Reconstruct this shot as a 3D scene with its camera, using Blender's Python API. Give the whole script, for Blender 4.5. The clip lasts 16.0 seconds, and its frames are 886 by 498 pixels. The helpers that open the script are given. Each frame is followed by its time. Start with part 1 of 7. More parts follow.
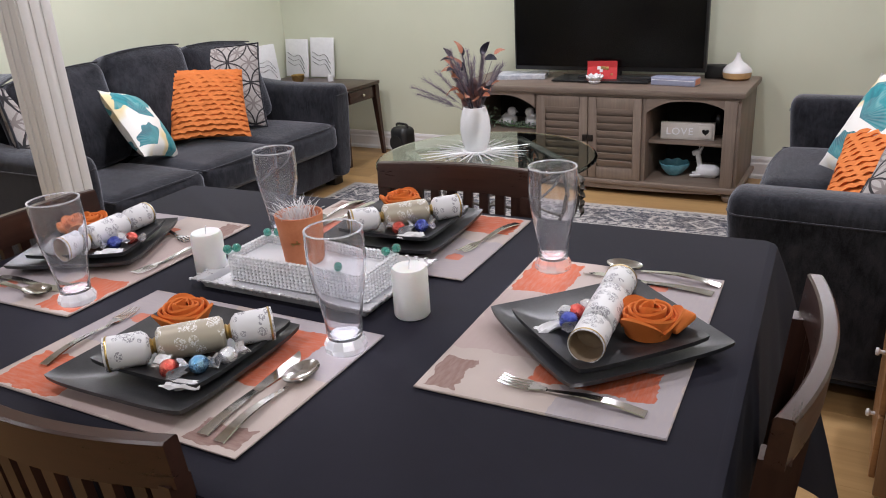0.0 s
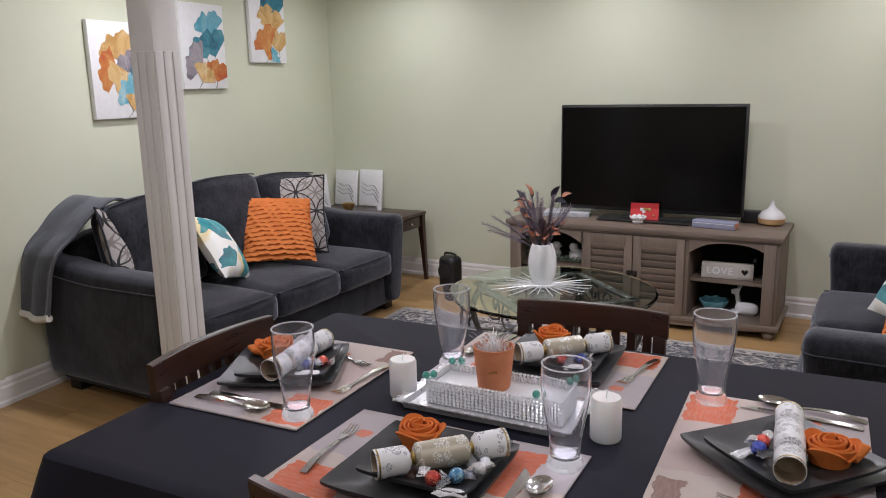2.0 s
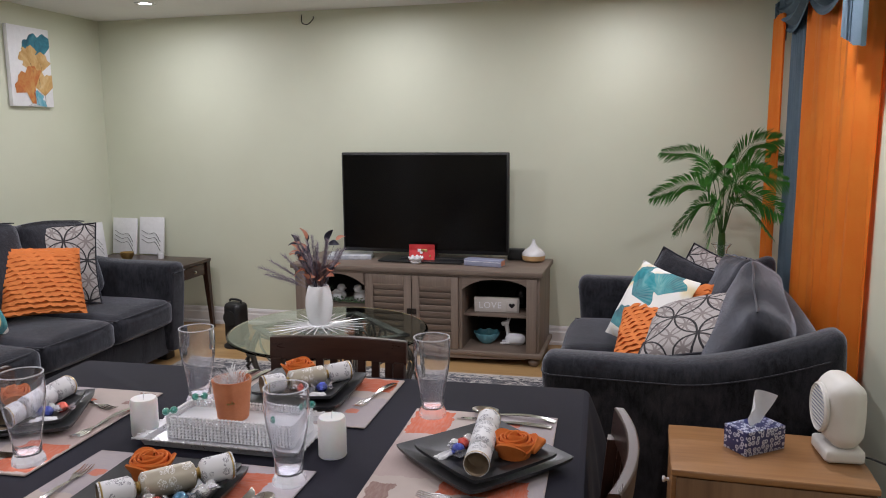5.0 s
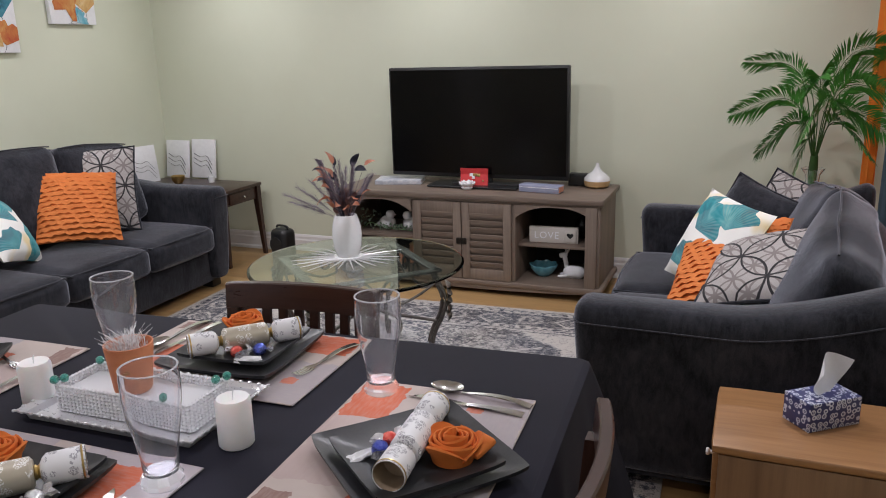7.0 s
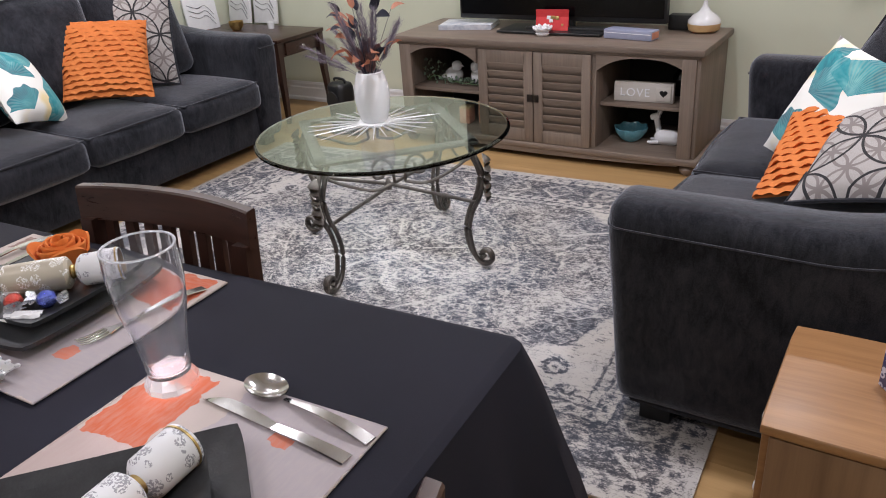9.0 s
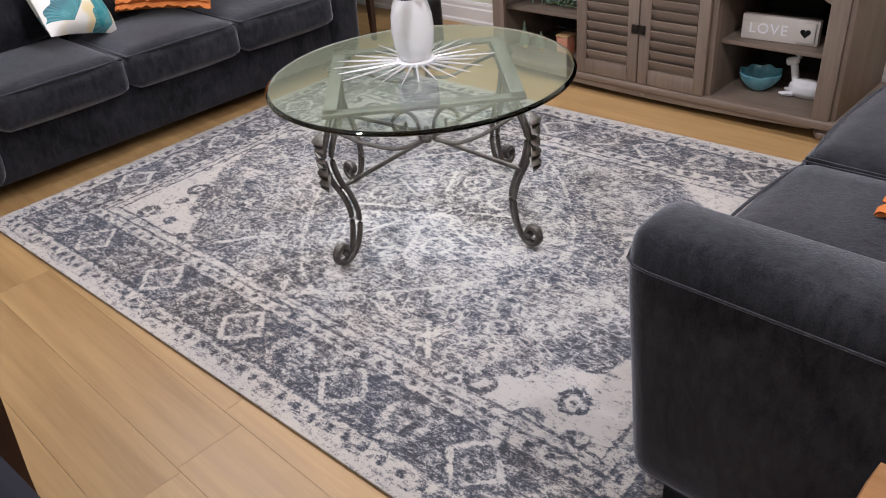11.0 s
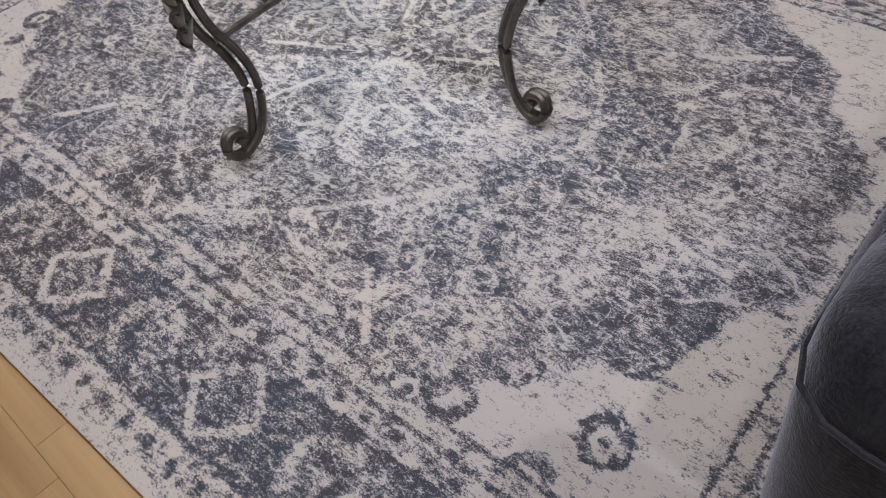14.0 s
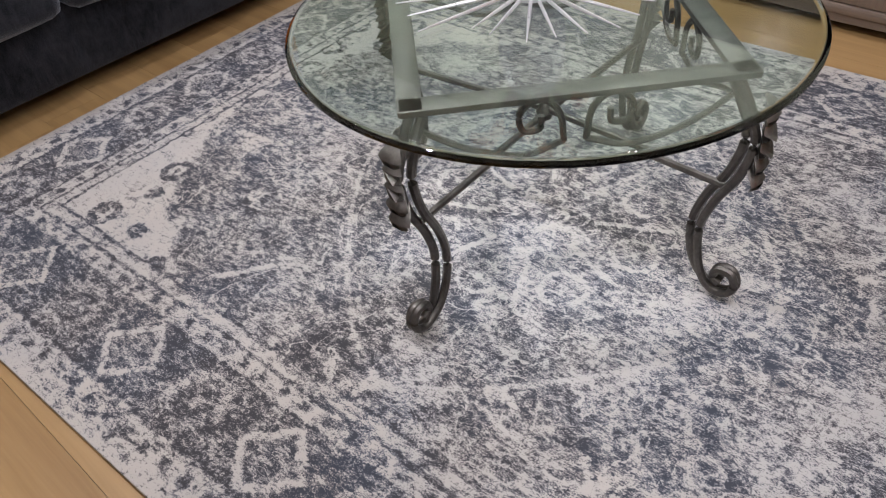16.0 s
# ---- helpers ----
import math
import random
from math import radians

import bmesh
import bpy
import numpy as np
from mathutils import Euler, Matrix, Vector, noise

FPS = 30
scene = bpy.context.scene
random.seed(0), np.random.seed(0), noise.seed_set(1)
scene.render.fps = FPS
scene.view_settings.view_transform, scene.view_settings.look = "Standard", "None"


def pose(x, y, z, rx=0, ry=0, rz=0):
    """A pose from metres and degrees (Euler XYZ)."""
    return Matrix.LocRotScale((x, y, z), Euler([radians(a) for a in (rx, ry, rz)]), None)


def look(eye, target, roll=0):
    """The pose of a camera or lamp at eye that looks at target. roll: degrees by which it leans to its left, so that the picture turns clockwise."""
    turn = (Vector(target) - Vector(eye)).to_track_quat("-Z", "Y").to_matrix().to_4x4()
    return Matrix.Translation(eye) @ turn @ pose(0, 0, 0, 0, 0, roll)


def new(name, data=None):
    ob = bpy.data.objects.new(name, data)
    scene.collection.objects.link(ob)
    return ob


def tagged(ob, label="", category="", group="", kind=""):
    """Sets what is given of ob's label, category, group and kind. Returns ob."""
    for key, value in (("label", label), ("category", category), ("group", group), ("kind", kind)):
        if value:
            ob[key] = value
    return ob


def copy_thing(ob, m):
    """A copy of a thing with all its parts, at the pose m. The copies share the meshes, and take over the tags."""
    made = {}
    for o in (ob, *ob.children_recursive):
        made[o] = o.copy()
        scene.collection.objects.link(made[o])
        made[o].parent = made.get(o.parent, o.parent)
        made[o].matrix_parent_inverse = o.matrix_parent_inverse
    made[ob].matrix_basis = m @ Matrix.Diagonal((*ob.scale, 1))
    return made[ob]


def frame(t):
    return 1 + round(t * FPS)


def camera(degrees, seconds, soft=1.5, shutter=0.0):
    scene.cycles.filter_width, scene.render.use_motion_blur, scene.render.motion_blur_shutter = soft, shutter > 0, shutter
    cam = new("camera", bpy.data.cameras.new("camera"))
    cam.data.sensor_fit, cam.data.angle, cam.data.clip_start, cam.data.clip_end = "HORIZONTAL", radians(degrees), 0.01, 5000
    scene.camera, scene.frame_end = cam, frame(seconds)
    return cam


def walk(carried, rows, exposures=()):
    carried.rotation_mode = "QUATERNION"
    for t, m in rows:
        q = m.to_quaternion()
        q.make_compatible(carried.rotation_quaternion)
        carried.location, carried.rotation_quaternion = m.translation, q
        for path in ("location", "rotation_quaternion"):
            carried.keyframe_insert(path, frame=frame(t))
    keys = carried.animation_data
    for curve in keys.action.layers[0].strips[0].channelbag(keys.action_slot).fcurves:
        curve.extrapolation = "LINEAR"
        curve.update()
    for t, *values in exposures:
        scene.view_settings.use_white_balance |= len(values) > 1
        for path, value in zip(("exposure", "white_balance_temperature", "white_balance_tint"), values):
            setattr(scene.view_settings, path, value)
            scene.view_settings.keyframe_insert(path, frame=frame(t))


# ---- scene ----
cam = camera(59.8, 16.0, soft=1.0)
PATH = [
    (0, (0.05, -0.01, 1.471), (-0.897, 1.598, 0.751), -3.6),
    (0.5, (0.005, -0.023, 1.467), (-0.955, 1.581, 0.757), -3.5),
    (1, (-0.098, -0.13, 1.495), (-1.092, 1.49, 0.871), -2.5),
    (1.5, (-0.168, -0.263, 1.543), (-1.178, 1.388, 1.04), -1.9),
    (2, (-0.175, -0.385, 1.585), (-1.138, 1.317, 1.167), -1.3),
    (2.5, (-0.152, -0.469, 1.602), (-1.047, 1.29, 1.284), -0.8),
    (3, (-0.11, -0.544, 1.608), (-0.845, 1.291, 1.305), -0.5),
    (3.5, (-0.104, -0.584, 1.595), (-0.715, 1.295, 1.289), -0.3),
    (4, (-0.084, -0.596, 1.596), (-0.554, 1.325, 1.294), -0.0),
    (6.5, (0.2, -0.11, 1.572), (-0.485, 1.726, 1.171), -1.4),
    (7, (0.195, -0.003, 1.555), (-0.538, 1.787, 1.047), -1.6),
    (7.5, (0.124, 0.174, 1.539), (-0.61, 1.942, 0.958), -1.9),
    (8, (0.106, 0.336, 1.516), (-0.614, 2.085, 0.866), -3.3),
    (8.5, (0.239, 0.537, 1.477), (-0.557, 2.2, 0.701), -4.6),
    (8.7, (0.3, 0.616, 1.474), (-0.61, 2.199, 0.659), -4.7),
    (10.8, (0.266, 1.369, 1.411), (-0.862, 2.643, 0.36), -4.6),
    (11, (0.277, 1.439, 1.418), (-0.949, 2.61, 0.357), -5.5),
    (11.5, (0.242, 1.547, 1.374), (-1.025, 2.631, 0.271), -7.1),
    (12, (0.087, 1.696, 1.341), (-1.074, 2.799, 0.142), -7.6),
    (12.5, (-0.056, 1.78, 1.292), (-1.158, 2.823, -0.011), -9.2),
    (13, (-0.178, 1.933, 1.209), (-1.147, 2.806, -0.308), -10.8),
    (13.5, (-0.275, 2.09, 1.158), (-1.241, 2.968, -0.357), -8.4),
    (14, (-0.304, 2.159, 1.109), (-1.293, 3.025, -0.399), -8.6),
    (14.5, (-0.376, 2.149, 1.134), (-1.392, 3.056, -0.33), -8.8),
    (15, (-0.528, 2.093, 1.181), (-1.547, 3.075, -0.232), -7.7),
    (15.5, (-0.637, 2.023, 1.211), (-1.662, 3.064, -0.155), -6.8),
    (16, (-0.705, 1.978, 1.242), (-1.767, 3.018, -0.097), -5.9),
]
walk(cam, [(t, look(eye, target, roll)) for t, eye, target, roll in PATH], [(0, 0.45), (1, 0.36), (1.5, 0.2), (2, 0.08), (3, 0.14), (6.5, 0.06), (7.5, 0.16), (8, 0.22), (8.5, 0.37), (11.5, 0.53), (13, 0.28), (14.5, 0.13), (16, 0.25)])

# ---- world and lamps ----
world = bpy.data.worlds.new("world")
scene.world = world
world.use_nodes = True
world.node_tree.nodes["Background"].inputs[0].default_value = (0.75, 0.8, 1.0, 1)
world.node_tree.nodes["Background"].inputs[1].default_value = 0.05

CEIL = 2.48
WALL_ROW_WATTS, LIVING_WATTS, DINING_WATTS = 8.5, 14.2, 5.7
# the row at y 2.75 is unseen and assumed, spaced to avoid a hotspot
POT_LIGHTS = [(x, 4.42) for x in (-3.42, -1.8, -0.15)] + [(x, 2.75) for x in (-3.35, -2.35, -0.8, 0.5)] + [(x, y) for y in (0.55, -1.2) for x in (-3.1, -1.3, 0.35)]
for px, py in POT_LIGHTS:
    lamp = bpy.data.lights.new("pot_light_lamp", "AREA")
    lamp.shape, lamp.size, lamp.energy, lamp.color = "DISK", 0.1, WALL_ROW_WATTS if py > 4 else LIVING_WATTS if py > 1.7 else DINING_WATTS, (0.94, 0.918, 1.0)
    lamp.spread = radians(178)
    lo = new("pot_light_lamp", lamp)
    lo.matrix_world = pose(px, py, CEIL - 0.022)


# ---- materials ----
def material(name, rgb=(0.5, 0.5, 0.5), rough=0.5, metal=0.0, **more):
    m = bpy.data.materials.new(name)
    m.use_nodes = True
    b = m.node_tree.nodes["Principled BSDF"]
    b.inputs["Base Color"].default_value = (*rgb, 1)
    b.inputs["Roughness"].default_value = rough
    b.inputs["Metallic"].default_value = metal
    for key, value in more.items():
        b.inputs[key.replace("_", " ")].default_value = value
    return m


class Nodes:
    """A short way to wire nodes of one material."""

    def __init__(self, m):
        self.t = m.node_tree
        self.b = self.t.nodes["Principled BSDF"]

    def link(self, a, b):
        self.t.links.new(a, b)

    def put(self, sock, value):
        if isinstance(value, bpy.types.NodeSocket):
            self.link(value, sock)
        elif value is not None:
            sock.default_value = value

    def coord(self, kind="Object"):
        return self.t.nodes.new("ShaderNodeTexCoord").outputs[kind]

    def scaled(self, vec, s, rot=(0, 0, 0), loc=(0, 0, 0)):
        n = self.t.nodes.new("ShaderNodeMapping")
        self.link(vec, n.inputs[0])
        n.inputs["Scale"].default_value = s
        n.inputs["Rotation"].default_value = rot
        n.inputs["Location"].default_value = loc
        return n.outputs[0]

    def noise(self, vec, scale, detail=4, rough=0.55, distort=0.0):
        n = self.t.nodes.new("ShaderNodeTexNoise")
        self.put(n.inputs["Vector"], vec)
        n.inputs["Scale"].default_value = scale
        n.inputs["Detail"].default_value = detail
        n.inputs["Roughness"].default_value = rough
        n.inputs["Distortion"].default_value = distort
        return n.outputs["Fac"]

    def voronoi(self, vec, scale, feature="F1", out="Distance", randomness=1.0):
        n = self.t.nodes.new("ShaderNodeTexVoronoi")
        n.feature = feature
        self.put(n.inputs["Vector"], vec)
        n.inputs["Scale"].default_value = scale
        n.inputs["Randomness"].default_value = randomness
        return n.outputs[out]

    def math(self, op, a, b=None, c=None):
        n = self.t.nodes.new("ShaderNodeMath")
        n.operation = op
        self.put(n.inputs[0], a)
        self.put(n.inputs[1], b)
        self.put(n.inputs[2], c)
        return n.outputs[0]

    def ramp(self, fac, *stops):
        n = self.t.nodes.new("ShaderNodeValToRGB")
        self.put(n.inputs[0], fac)
        els = n.color_ramp.elements
        while len(els) < len(stops):
            els.new(0.5)
        for e, (p, c) in zip(els, stops):
            e.position = p
            e.color = (*c, 1) if not isinstance(c, (int, float)) else (c, c, c, 1)
        return n.outputs[0]

    def mix(self, fac, a, b, mode="MIX"):
        n = self.t.nodes.new("ShaderNodeMix")
        n.data_type, n.blend_type = "RGBA", mode
        self.put(n.inputs["Factor"], fac)
        self.put(n.inputs[6], a if not isinstance(a, tuple) else (*a, 1))
        self.put(n.inputs[7], b if not isinstance(b, tuple) else (*b, 1))
        return n.outputs[2]

    def xyz(self, vec):
        n = self.t.nodes.new("ShaderNodeSeparateXYZ")
        self.link(vec, n.inputs[0])
        return n.outputs

    def color(self, c):
        self.put(self.b.inputs["Base Color"], c)

    def rough(self, r):
        self.put(self.b.inputs["Roughness"], r)

    def bump(self, h, strength=0.3, dist=0.002):
        n = self.t.nodes.new("ShaderNodeBump")
        n.inputs["Strength"].default_value = strength
        n.inputs["Distance"].default_value = dist
        self.link(h, n.inputs["Height"])
        self.link(n.outputs[0], self.b.inputs["Normal"])

    def object_random(self):
        return self.t.nodes.new("ShaderNodeObjectInfo").outputs["Random"]


def mottled(name, a, b, rough=0.5, scale=8.0, fine=120.0, bump=0.15, dist=0.001, metal=0.0, stretch=(1, 1, 1), **more):
    """A surface that varies between two colours at two scales, with a fine relief."""
    m = material(name, a, rough, metal, **more)
    n = Nodes(m)
    co = n.scaled(n.coord(), stretch)
    big, small = n.noise(co, scale, 5), n.noise(co, fine, 3)
    fac = n.math("ADD", n.math("MULTIPLY", big, 0.7), n.math("MULTIPLY", small, 0.3))
    n.color(n.ramp(fac, (0.32, a), (0.68, b)))
    n.rough(n.math("MULTIPLY_ADD", small, 0.16, rough - 0.08))
    n.bump(small, bump, dist)
    return m


def wood(name, dark, light, rough=0.4, axis=0, grain=30.0, vary=0.0, bump=0.12):
    """Wood whose grain runs along one axis; vary shifts its tone from piece to piece."""
    m = material(name, light, rough)
    n = Nodes(m)
    s = [grain] * 3
    s[axis] = grain * 0.05
    off = n.t.nodes.new("ShaderNodeVectorMath")
    off.operation = "ADD"
    n.link(n.coord(), off.inputs[0])
    rnd = n.object_random()
    n.link(n.math("MULTIPLY", rnd, 37.0), off.inputs[1])
    co = n.scaled(off.outputs[0], s)
    fibre = n.noise(co, 3.0, 8, 0.65, 0.3)
    rings = n.noise(n.scaled(off.outputs[0], [v * 0.12 for v in s]), 3.0, 4, 0.5, 1.2)
    fac = n.math("ADD", n.math("MULTIPLY", fibre, 0.55), n.math("MULTIPLY", rings, 0.45))
    if vary:
        fac = n.math("ADD", fac, n.math("MULTIPLY_ADD", rnd, vary, -vary / 2))
    n.color(n.ramp(fac, (0.3, dark), (0.7, light)))
    n.rough(n.math("MULTIPLY_ADD", fibre, 0.2, rough - 0.1))
    n.bump(fibre, bump, 0.001)
    return m


def wall_paint():
    m = material("wall_paint", (0.66, 0.68, 0.5), 0.55)
    n = Nodes(m)
    co = n.coord()
    n.color(n.ramp(n.noise(co, 1.3, 4), (0.3, (0.612, 0.635, 0.502)), (0.7, (0.652, 0.675, 0.542))))
    n.bump(n.noise(co, 260, 3), 0.12, 0.0008)
    return m


def velvet(name, a, b):
    m = material(name, a, 0.95)
    n = Nodes(m)
    co = n.coord()
    cloud, fine = n.noise(co, 5, 4, 0.6, 0.8), n.noise(co, 300, 3, 0.7)
    brushed = n.noise(n.scaled(co, (1, 1, 0.35)), 46, 5, 0.7, 0.5)
    fac = n.math("ADD", n.math("MULTIPLY", cloud, 0.38), n.math("MULTIPLY", fine, 0.27))
    fac = n.math("ADD", fac, n.math("MULTIPLY", brushed, 0.35))
    n.color(n.ramp(fac, (0.4, a), (0.62, b)))
    n.b.inputs["Sheen Weight"].default_value = 0.62
    n.b.inputs["Sheen Roughness"].default_value = 0.4
    n.b.inputs["Sheen Tint"].default_value = (0.8, 0.83, 0.95, 1)
    n.b.inputs["Specular IOR Level"].default_value = 0.15
    n.bump(n.math("ADD", n.math("MULTIPLY", fine, 0.6), n.math("ADD", cloud, brushed)), 0.45, 0.004)
    return m


def rug_weave():
    """A worn oriental rug: bands along the edge, cream corners, a slate medallion with rosettes."""
    m = material("rug_weave", (0.5, 0.5, 0.5), 0.95)
    n = Nodes(m)
    mt = n.math
    co = n.coord()
    warp = n.t.nodes.new("ShaderNodeTexNoise")
    warp.inputs["Scale"].default_value = 9
    n.link(co, warp.inputs["Vector"])
    wv = n.t.nodes.new("ShaderNodeVectorMath")
    wv.operation = "MULTIPLY_ADD"
    n.link(warp.outputs["Color"], wv.inputs[0])
    wv.inputs[1].default_value, wv.inputs[2].default_value = (0.022, 0.022, 0), (-0.011, -0.011, 0)
    add = n.t.nodes.new("ShaderNodeVectorMath")
    n.link(co, add.inputs[0])
    n.link(wv.outputs[0], add.inputs[1])
    frayed = n.t.nodes.new("ShaderNodeTexNoise")
    frayed.inputs["Scale"].default_value = 48
    n.link(co, frayed.inputs["Vector"])
    fv = n.t.nodes.new("ShaderNodeVectorMath")
    fv.operation = "MULTIPLY_ADD"
    n.link(frayed.outputs["Color"], fv.inputs[0])
    fv.inputs[1].default_value, fv.inputs[2].default_value = (0.02, 0.016, 0), (-0.01, -0.008, 0)
    add2 = n.t.nodes.new("ShaderNodeVectorMath")
    n.link(add.outputs[0], add2.inputs[0])
    n.link(fv.outputs[0], add2.inputs[1])
    p = add2.outputs[0]
    x, y, _ = n.xyz(p)
    ax, ay = mt("ABSOLUTE", x), mt("ABSOLUTE", y)

    def lerp(a, b, f):
        return mt("MULTIPLY_ADD", mt("SUBTRACT", b, a), f, a)

    def line(d, width):
        return n.ramp(mt("ABSOLUTE", d), (width * 0.6, 1.0), (width * 1.5, 0.0))

    def length(a, b):
        return mt("SQRT", mt("ADD", mt("MULTIPLY", a, a), mt("MULTIPLY", b, b)))

    ex, ey = mt("SUBTRACT", 1.49, ax), mt("SUBTRACT", 1.06, ay)
    edge = mt("MINIMUM", ex, ey)
    along = lerp(x, y, mt("LESS_THAN", ex, ey))

    def band(lo, hi):
        return mt("MULTIPLY", mt("GREATER_THAN", edge, lo), mt("LESS_THAN", edge, hi))

    blotch = n.noise(p, 22, 3, 0.6, 0.9)
    clouds = n.noise(p, 3.6, 3, 0.5)
    # main border: rosettes and blossoms by turns on a dark ground
    u = mt("PINGPONG", mt("ADD", along, 4.64), 0.23)
    v = mt("SUBTRACT", edge, 0.19)
    dia = mt("ADD", mt("MULTIPLY", u, 11.5), mt("MULTIPLY", mt("ABSOLUTE", v), 12.0))
    far = length(mt("SUBTRACT", 0.23, u), v)
    border = mt("MULTIPLY_ADD", mt("SUBTRACT", blotch, 0.5), 2.6, 0.45)
    border = lerp(border, 0.2, n.ramp(dia, (1.2, 0.6), (1.75, 0.0)))
    rub = n.ramp(n.noise(co, 6.5, 4, 0.65), (0.34, 0.35), (0.54, 1.0))
    border = lerp(border, 0.95, mt("MULTIPLY", line(mt("SUBTRACT", dia, 0.95), 0.13), mt("MULTIPLY_ADD", rub, 0.6, 0.15)))
    border = lerp(border, 0.42, mt("MULTIPLY", mt("LESS_THAN", dia, 0.75), 0.6))
    border = lerp(border, 0.9, mt("MULTIPLY", mt("MULTIPLY", line(mt("SUBTRACT", far, 0.06), 0.013), rub), 0.5))
    border = lerp(border, 0.85, n.ramp(far, (0.012, 0.5), (0.022, 0.0)))
    dots = mt("PINGPONG", mt("ADD", along, 5.0), 0.032)
    guard = mt("MULTIPLY_ADD", mt("SUBTRACT", blotch, 0.5), 1.3, 0.68)
    guard = lerp(guard, 0.12, mt("MULTIPLY", n.ramp(dots, (0.007, 0.85), (0.019, 0.0)), mt("MAXIMUM", line(mt("SUBTRACT", edge, 0.062), 0.012), line(mt("SUBTRACT", edge, 0.312), 0.011))))
    # field
    ang = mt("ARCTAN2", y, mt("ADD", x, 0.02))
    q = length(mt("MULTIPLY", x, 1 / 1.09), mt("MULTIPLY", y, 1 / 0.81))
    q = mt("ADD", q, mt("MULTIPLY_ADD", n.noise(p, 7, 3), 0.1, -0.05))
    q = mt("ADD", q, mt("MULTIPLY", mt("SINE", mt("MULTIPLY", ang, 22.0)), 0.012))
    field = mt("MULTIPLY_ADD", mt("SUBTRACT", clouds, 0.5), 1.0, 0.44)
    field = mt("SUBTRACT", field, n.ramp(length(x, y), (0.2, 0.07), (0.45, 0.0)))
    field = mt("MULTIPLY_ADD", mt("SUBTRACT", blotch, 0.5), 1.1, field)
    hexa = mt("ADD", mt("POWER", mt("MULTIPLY", ax, 1 / 0.57), 1.3), mt("POWER", mt("MULTIPLY", ay, 1 / 0.62), 1.3))
    field = mt("ADD", field, n.ramp(hexa, (0.93, 0.03), (0.98, 0.0)))
    field = lerp(field, 0.2, mt("MULTIPLY", n.ramp(q, (0.86, 0.0), (0.93, 0.55)), n.ramp(blotch, (0.42, 0.0), (0.5, 1.0))))
    scroll = line(mt("SUBTRACT", n.noise(p, 5.5, 2, 0.5, 1.3), 0.5), 0.011)
    vine = line(mt("SUBTRACT", n.noise(p, 10, 2, 0.5, 0.8), 0.47), 0.014)
    field = lerp(field, 0.9, mt("MULTIPLY", scroll, 0.6))
    field = lerp(field, 0.85, mt("MULTIPLY", vine, 0.3))
    field = lerp(field, 0.95, mt("MULTIPLY", mt("MULTIPLY", line(mt("SUBTRACT", hexa, 1.0), 0.016), rub), 0.55))
    rr = length(mt("ADD", x, 0.02), y)
    a8 = mt("PINGPONG", mt("ADD", ang, 2 * math.pi), math.pi / 8)
    ring = length(mt("SUBTRACT", rr, 0.257), mt("MULTIPLY", a8, 0.257))
    field = lerp(field, 0.4, mt("MULTIPLY", mt("LESS_THAN", ring, 0.066), 0.35))
    field = lerp(field, 0.95, mt("MULTIPLY", mt("MAXIMUM", line(mt("SUBTRACT", ring, 0.05), 0.006), n.ramp(ring, (0.008, 1.0), (0.014, 0.0))), mt("MULTIPLY_ADD", rub, 0.45, 0.2)))
    spoke = mt("MULTIPLY", n.ramp(mt("MULTIPLY", mt("SUBTRACT", math.pi / 8, a8), rr), (0.004, 1.0), (0.009, 0.0)), mt("MULTIPLY", mt("GREATER_THAN", rr, 0.13), mt("LESS_THAN", rr, 0.32)))
    field = lerp(field, 0.95, mt("MULTIPLY", spoke, 0.8))
    petals = mt("MULTIPLY_ADD", mt("COSINE", mt("MULTIPLY", ang, 8.0)), 0.022, 0.085)
    field = lerp(field, 0.9, mt("MULTIPLY", line(mt("SUBTRACT", rr, petals), 0.008), 0.45))
    ray = mt("MULTIPLY", mt("PINGPONG", mt("ADD", ang, 2 * math.pi + 0.17), math.pi / 9), rr)
    ray = mt("MULTIPLY", n.ramp(ray, (0.005, 1.0), (0.011, 0.0)), mt("MULTIPLY", mt("GREATER_THAN", q, 0.74), mt("LESS_THAN", q, 0.92)))
    field = lerp(field, 0.92, mt("MULTIPLY", ray, 0.8))
    # cream corners with dark flowers
    cream = mt("MULTIPLY_ADD", mt("SUBTRACT", blotch, 0.5), 0.9, 0.9)
    cell = n.voronoi(p, 7.0, randomness=0.7)
    flower = n.ramp(mt("ABSOLUTE", mt("SUBTRACT", cell, 0.26)), (0.06, 1.0), (0.11, 0.0))
    flower = mt("MAXIMUM", flower, n.ramp(cell, (0.06, 1.0), (0.1, 0.0)))
    cream = lerp(cream, 0.18, mt("MULTIPLY", flower, n.ramp(n.noise(p, 34, 3), (0.36, 0.1), (0.48, 0.92))))
    sprig = n.voronoi(n.scaled(p, (1, 1, 1), loc=(0.37, 0.21, 0)), 11.5, randomness=0.9)
    sprig = n.ramp(mt("ABSOLUTE", mt("SUBTRACT", sprig, 0.3)), (0.05, 1.0), (0.1, 0.0))
    cream = lerp(cream, 0.3, mt("MULTIPLY", sprig, n.ramp(n.noise(p, 9, 3), (0.48, 0.0), (0.58, 0.7))))
    field = lerp(field, cream, n.ramp(q, (0.975, 0.0), (1.005, 1.0)))
    # bands from the middle outwards
    t = lerp(border, field, mt("GREATER_THAN", edge, 0.378))
    t = lerp(t, guard, mt("ADD", band(0.285, 0.378), band(0.025, 0.1)))
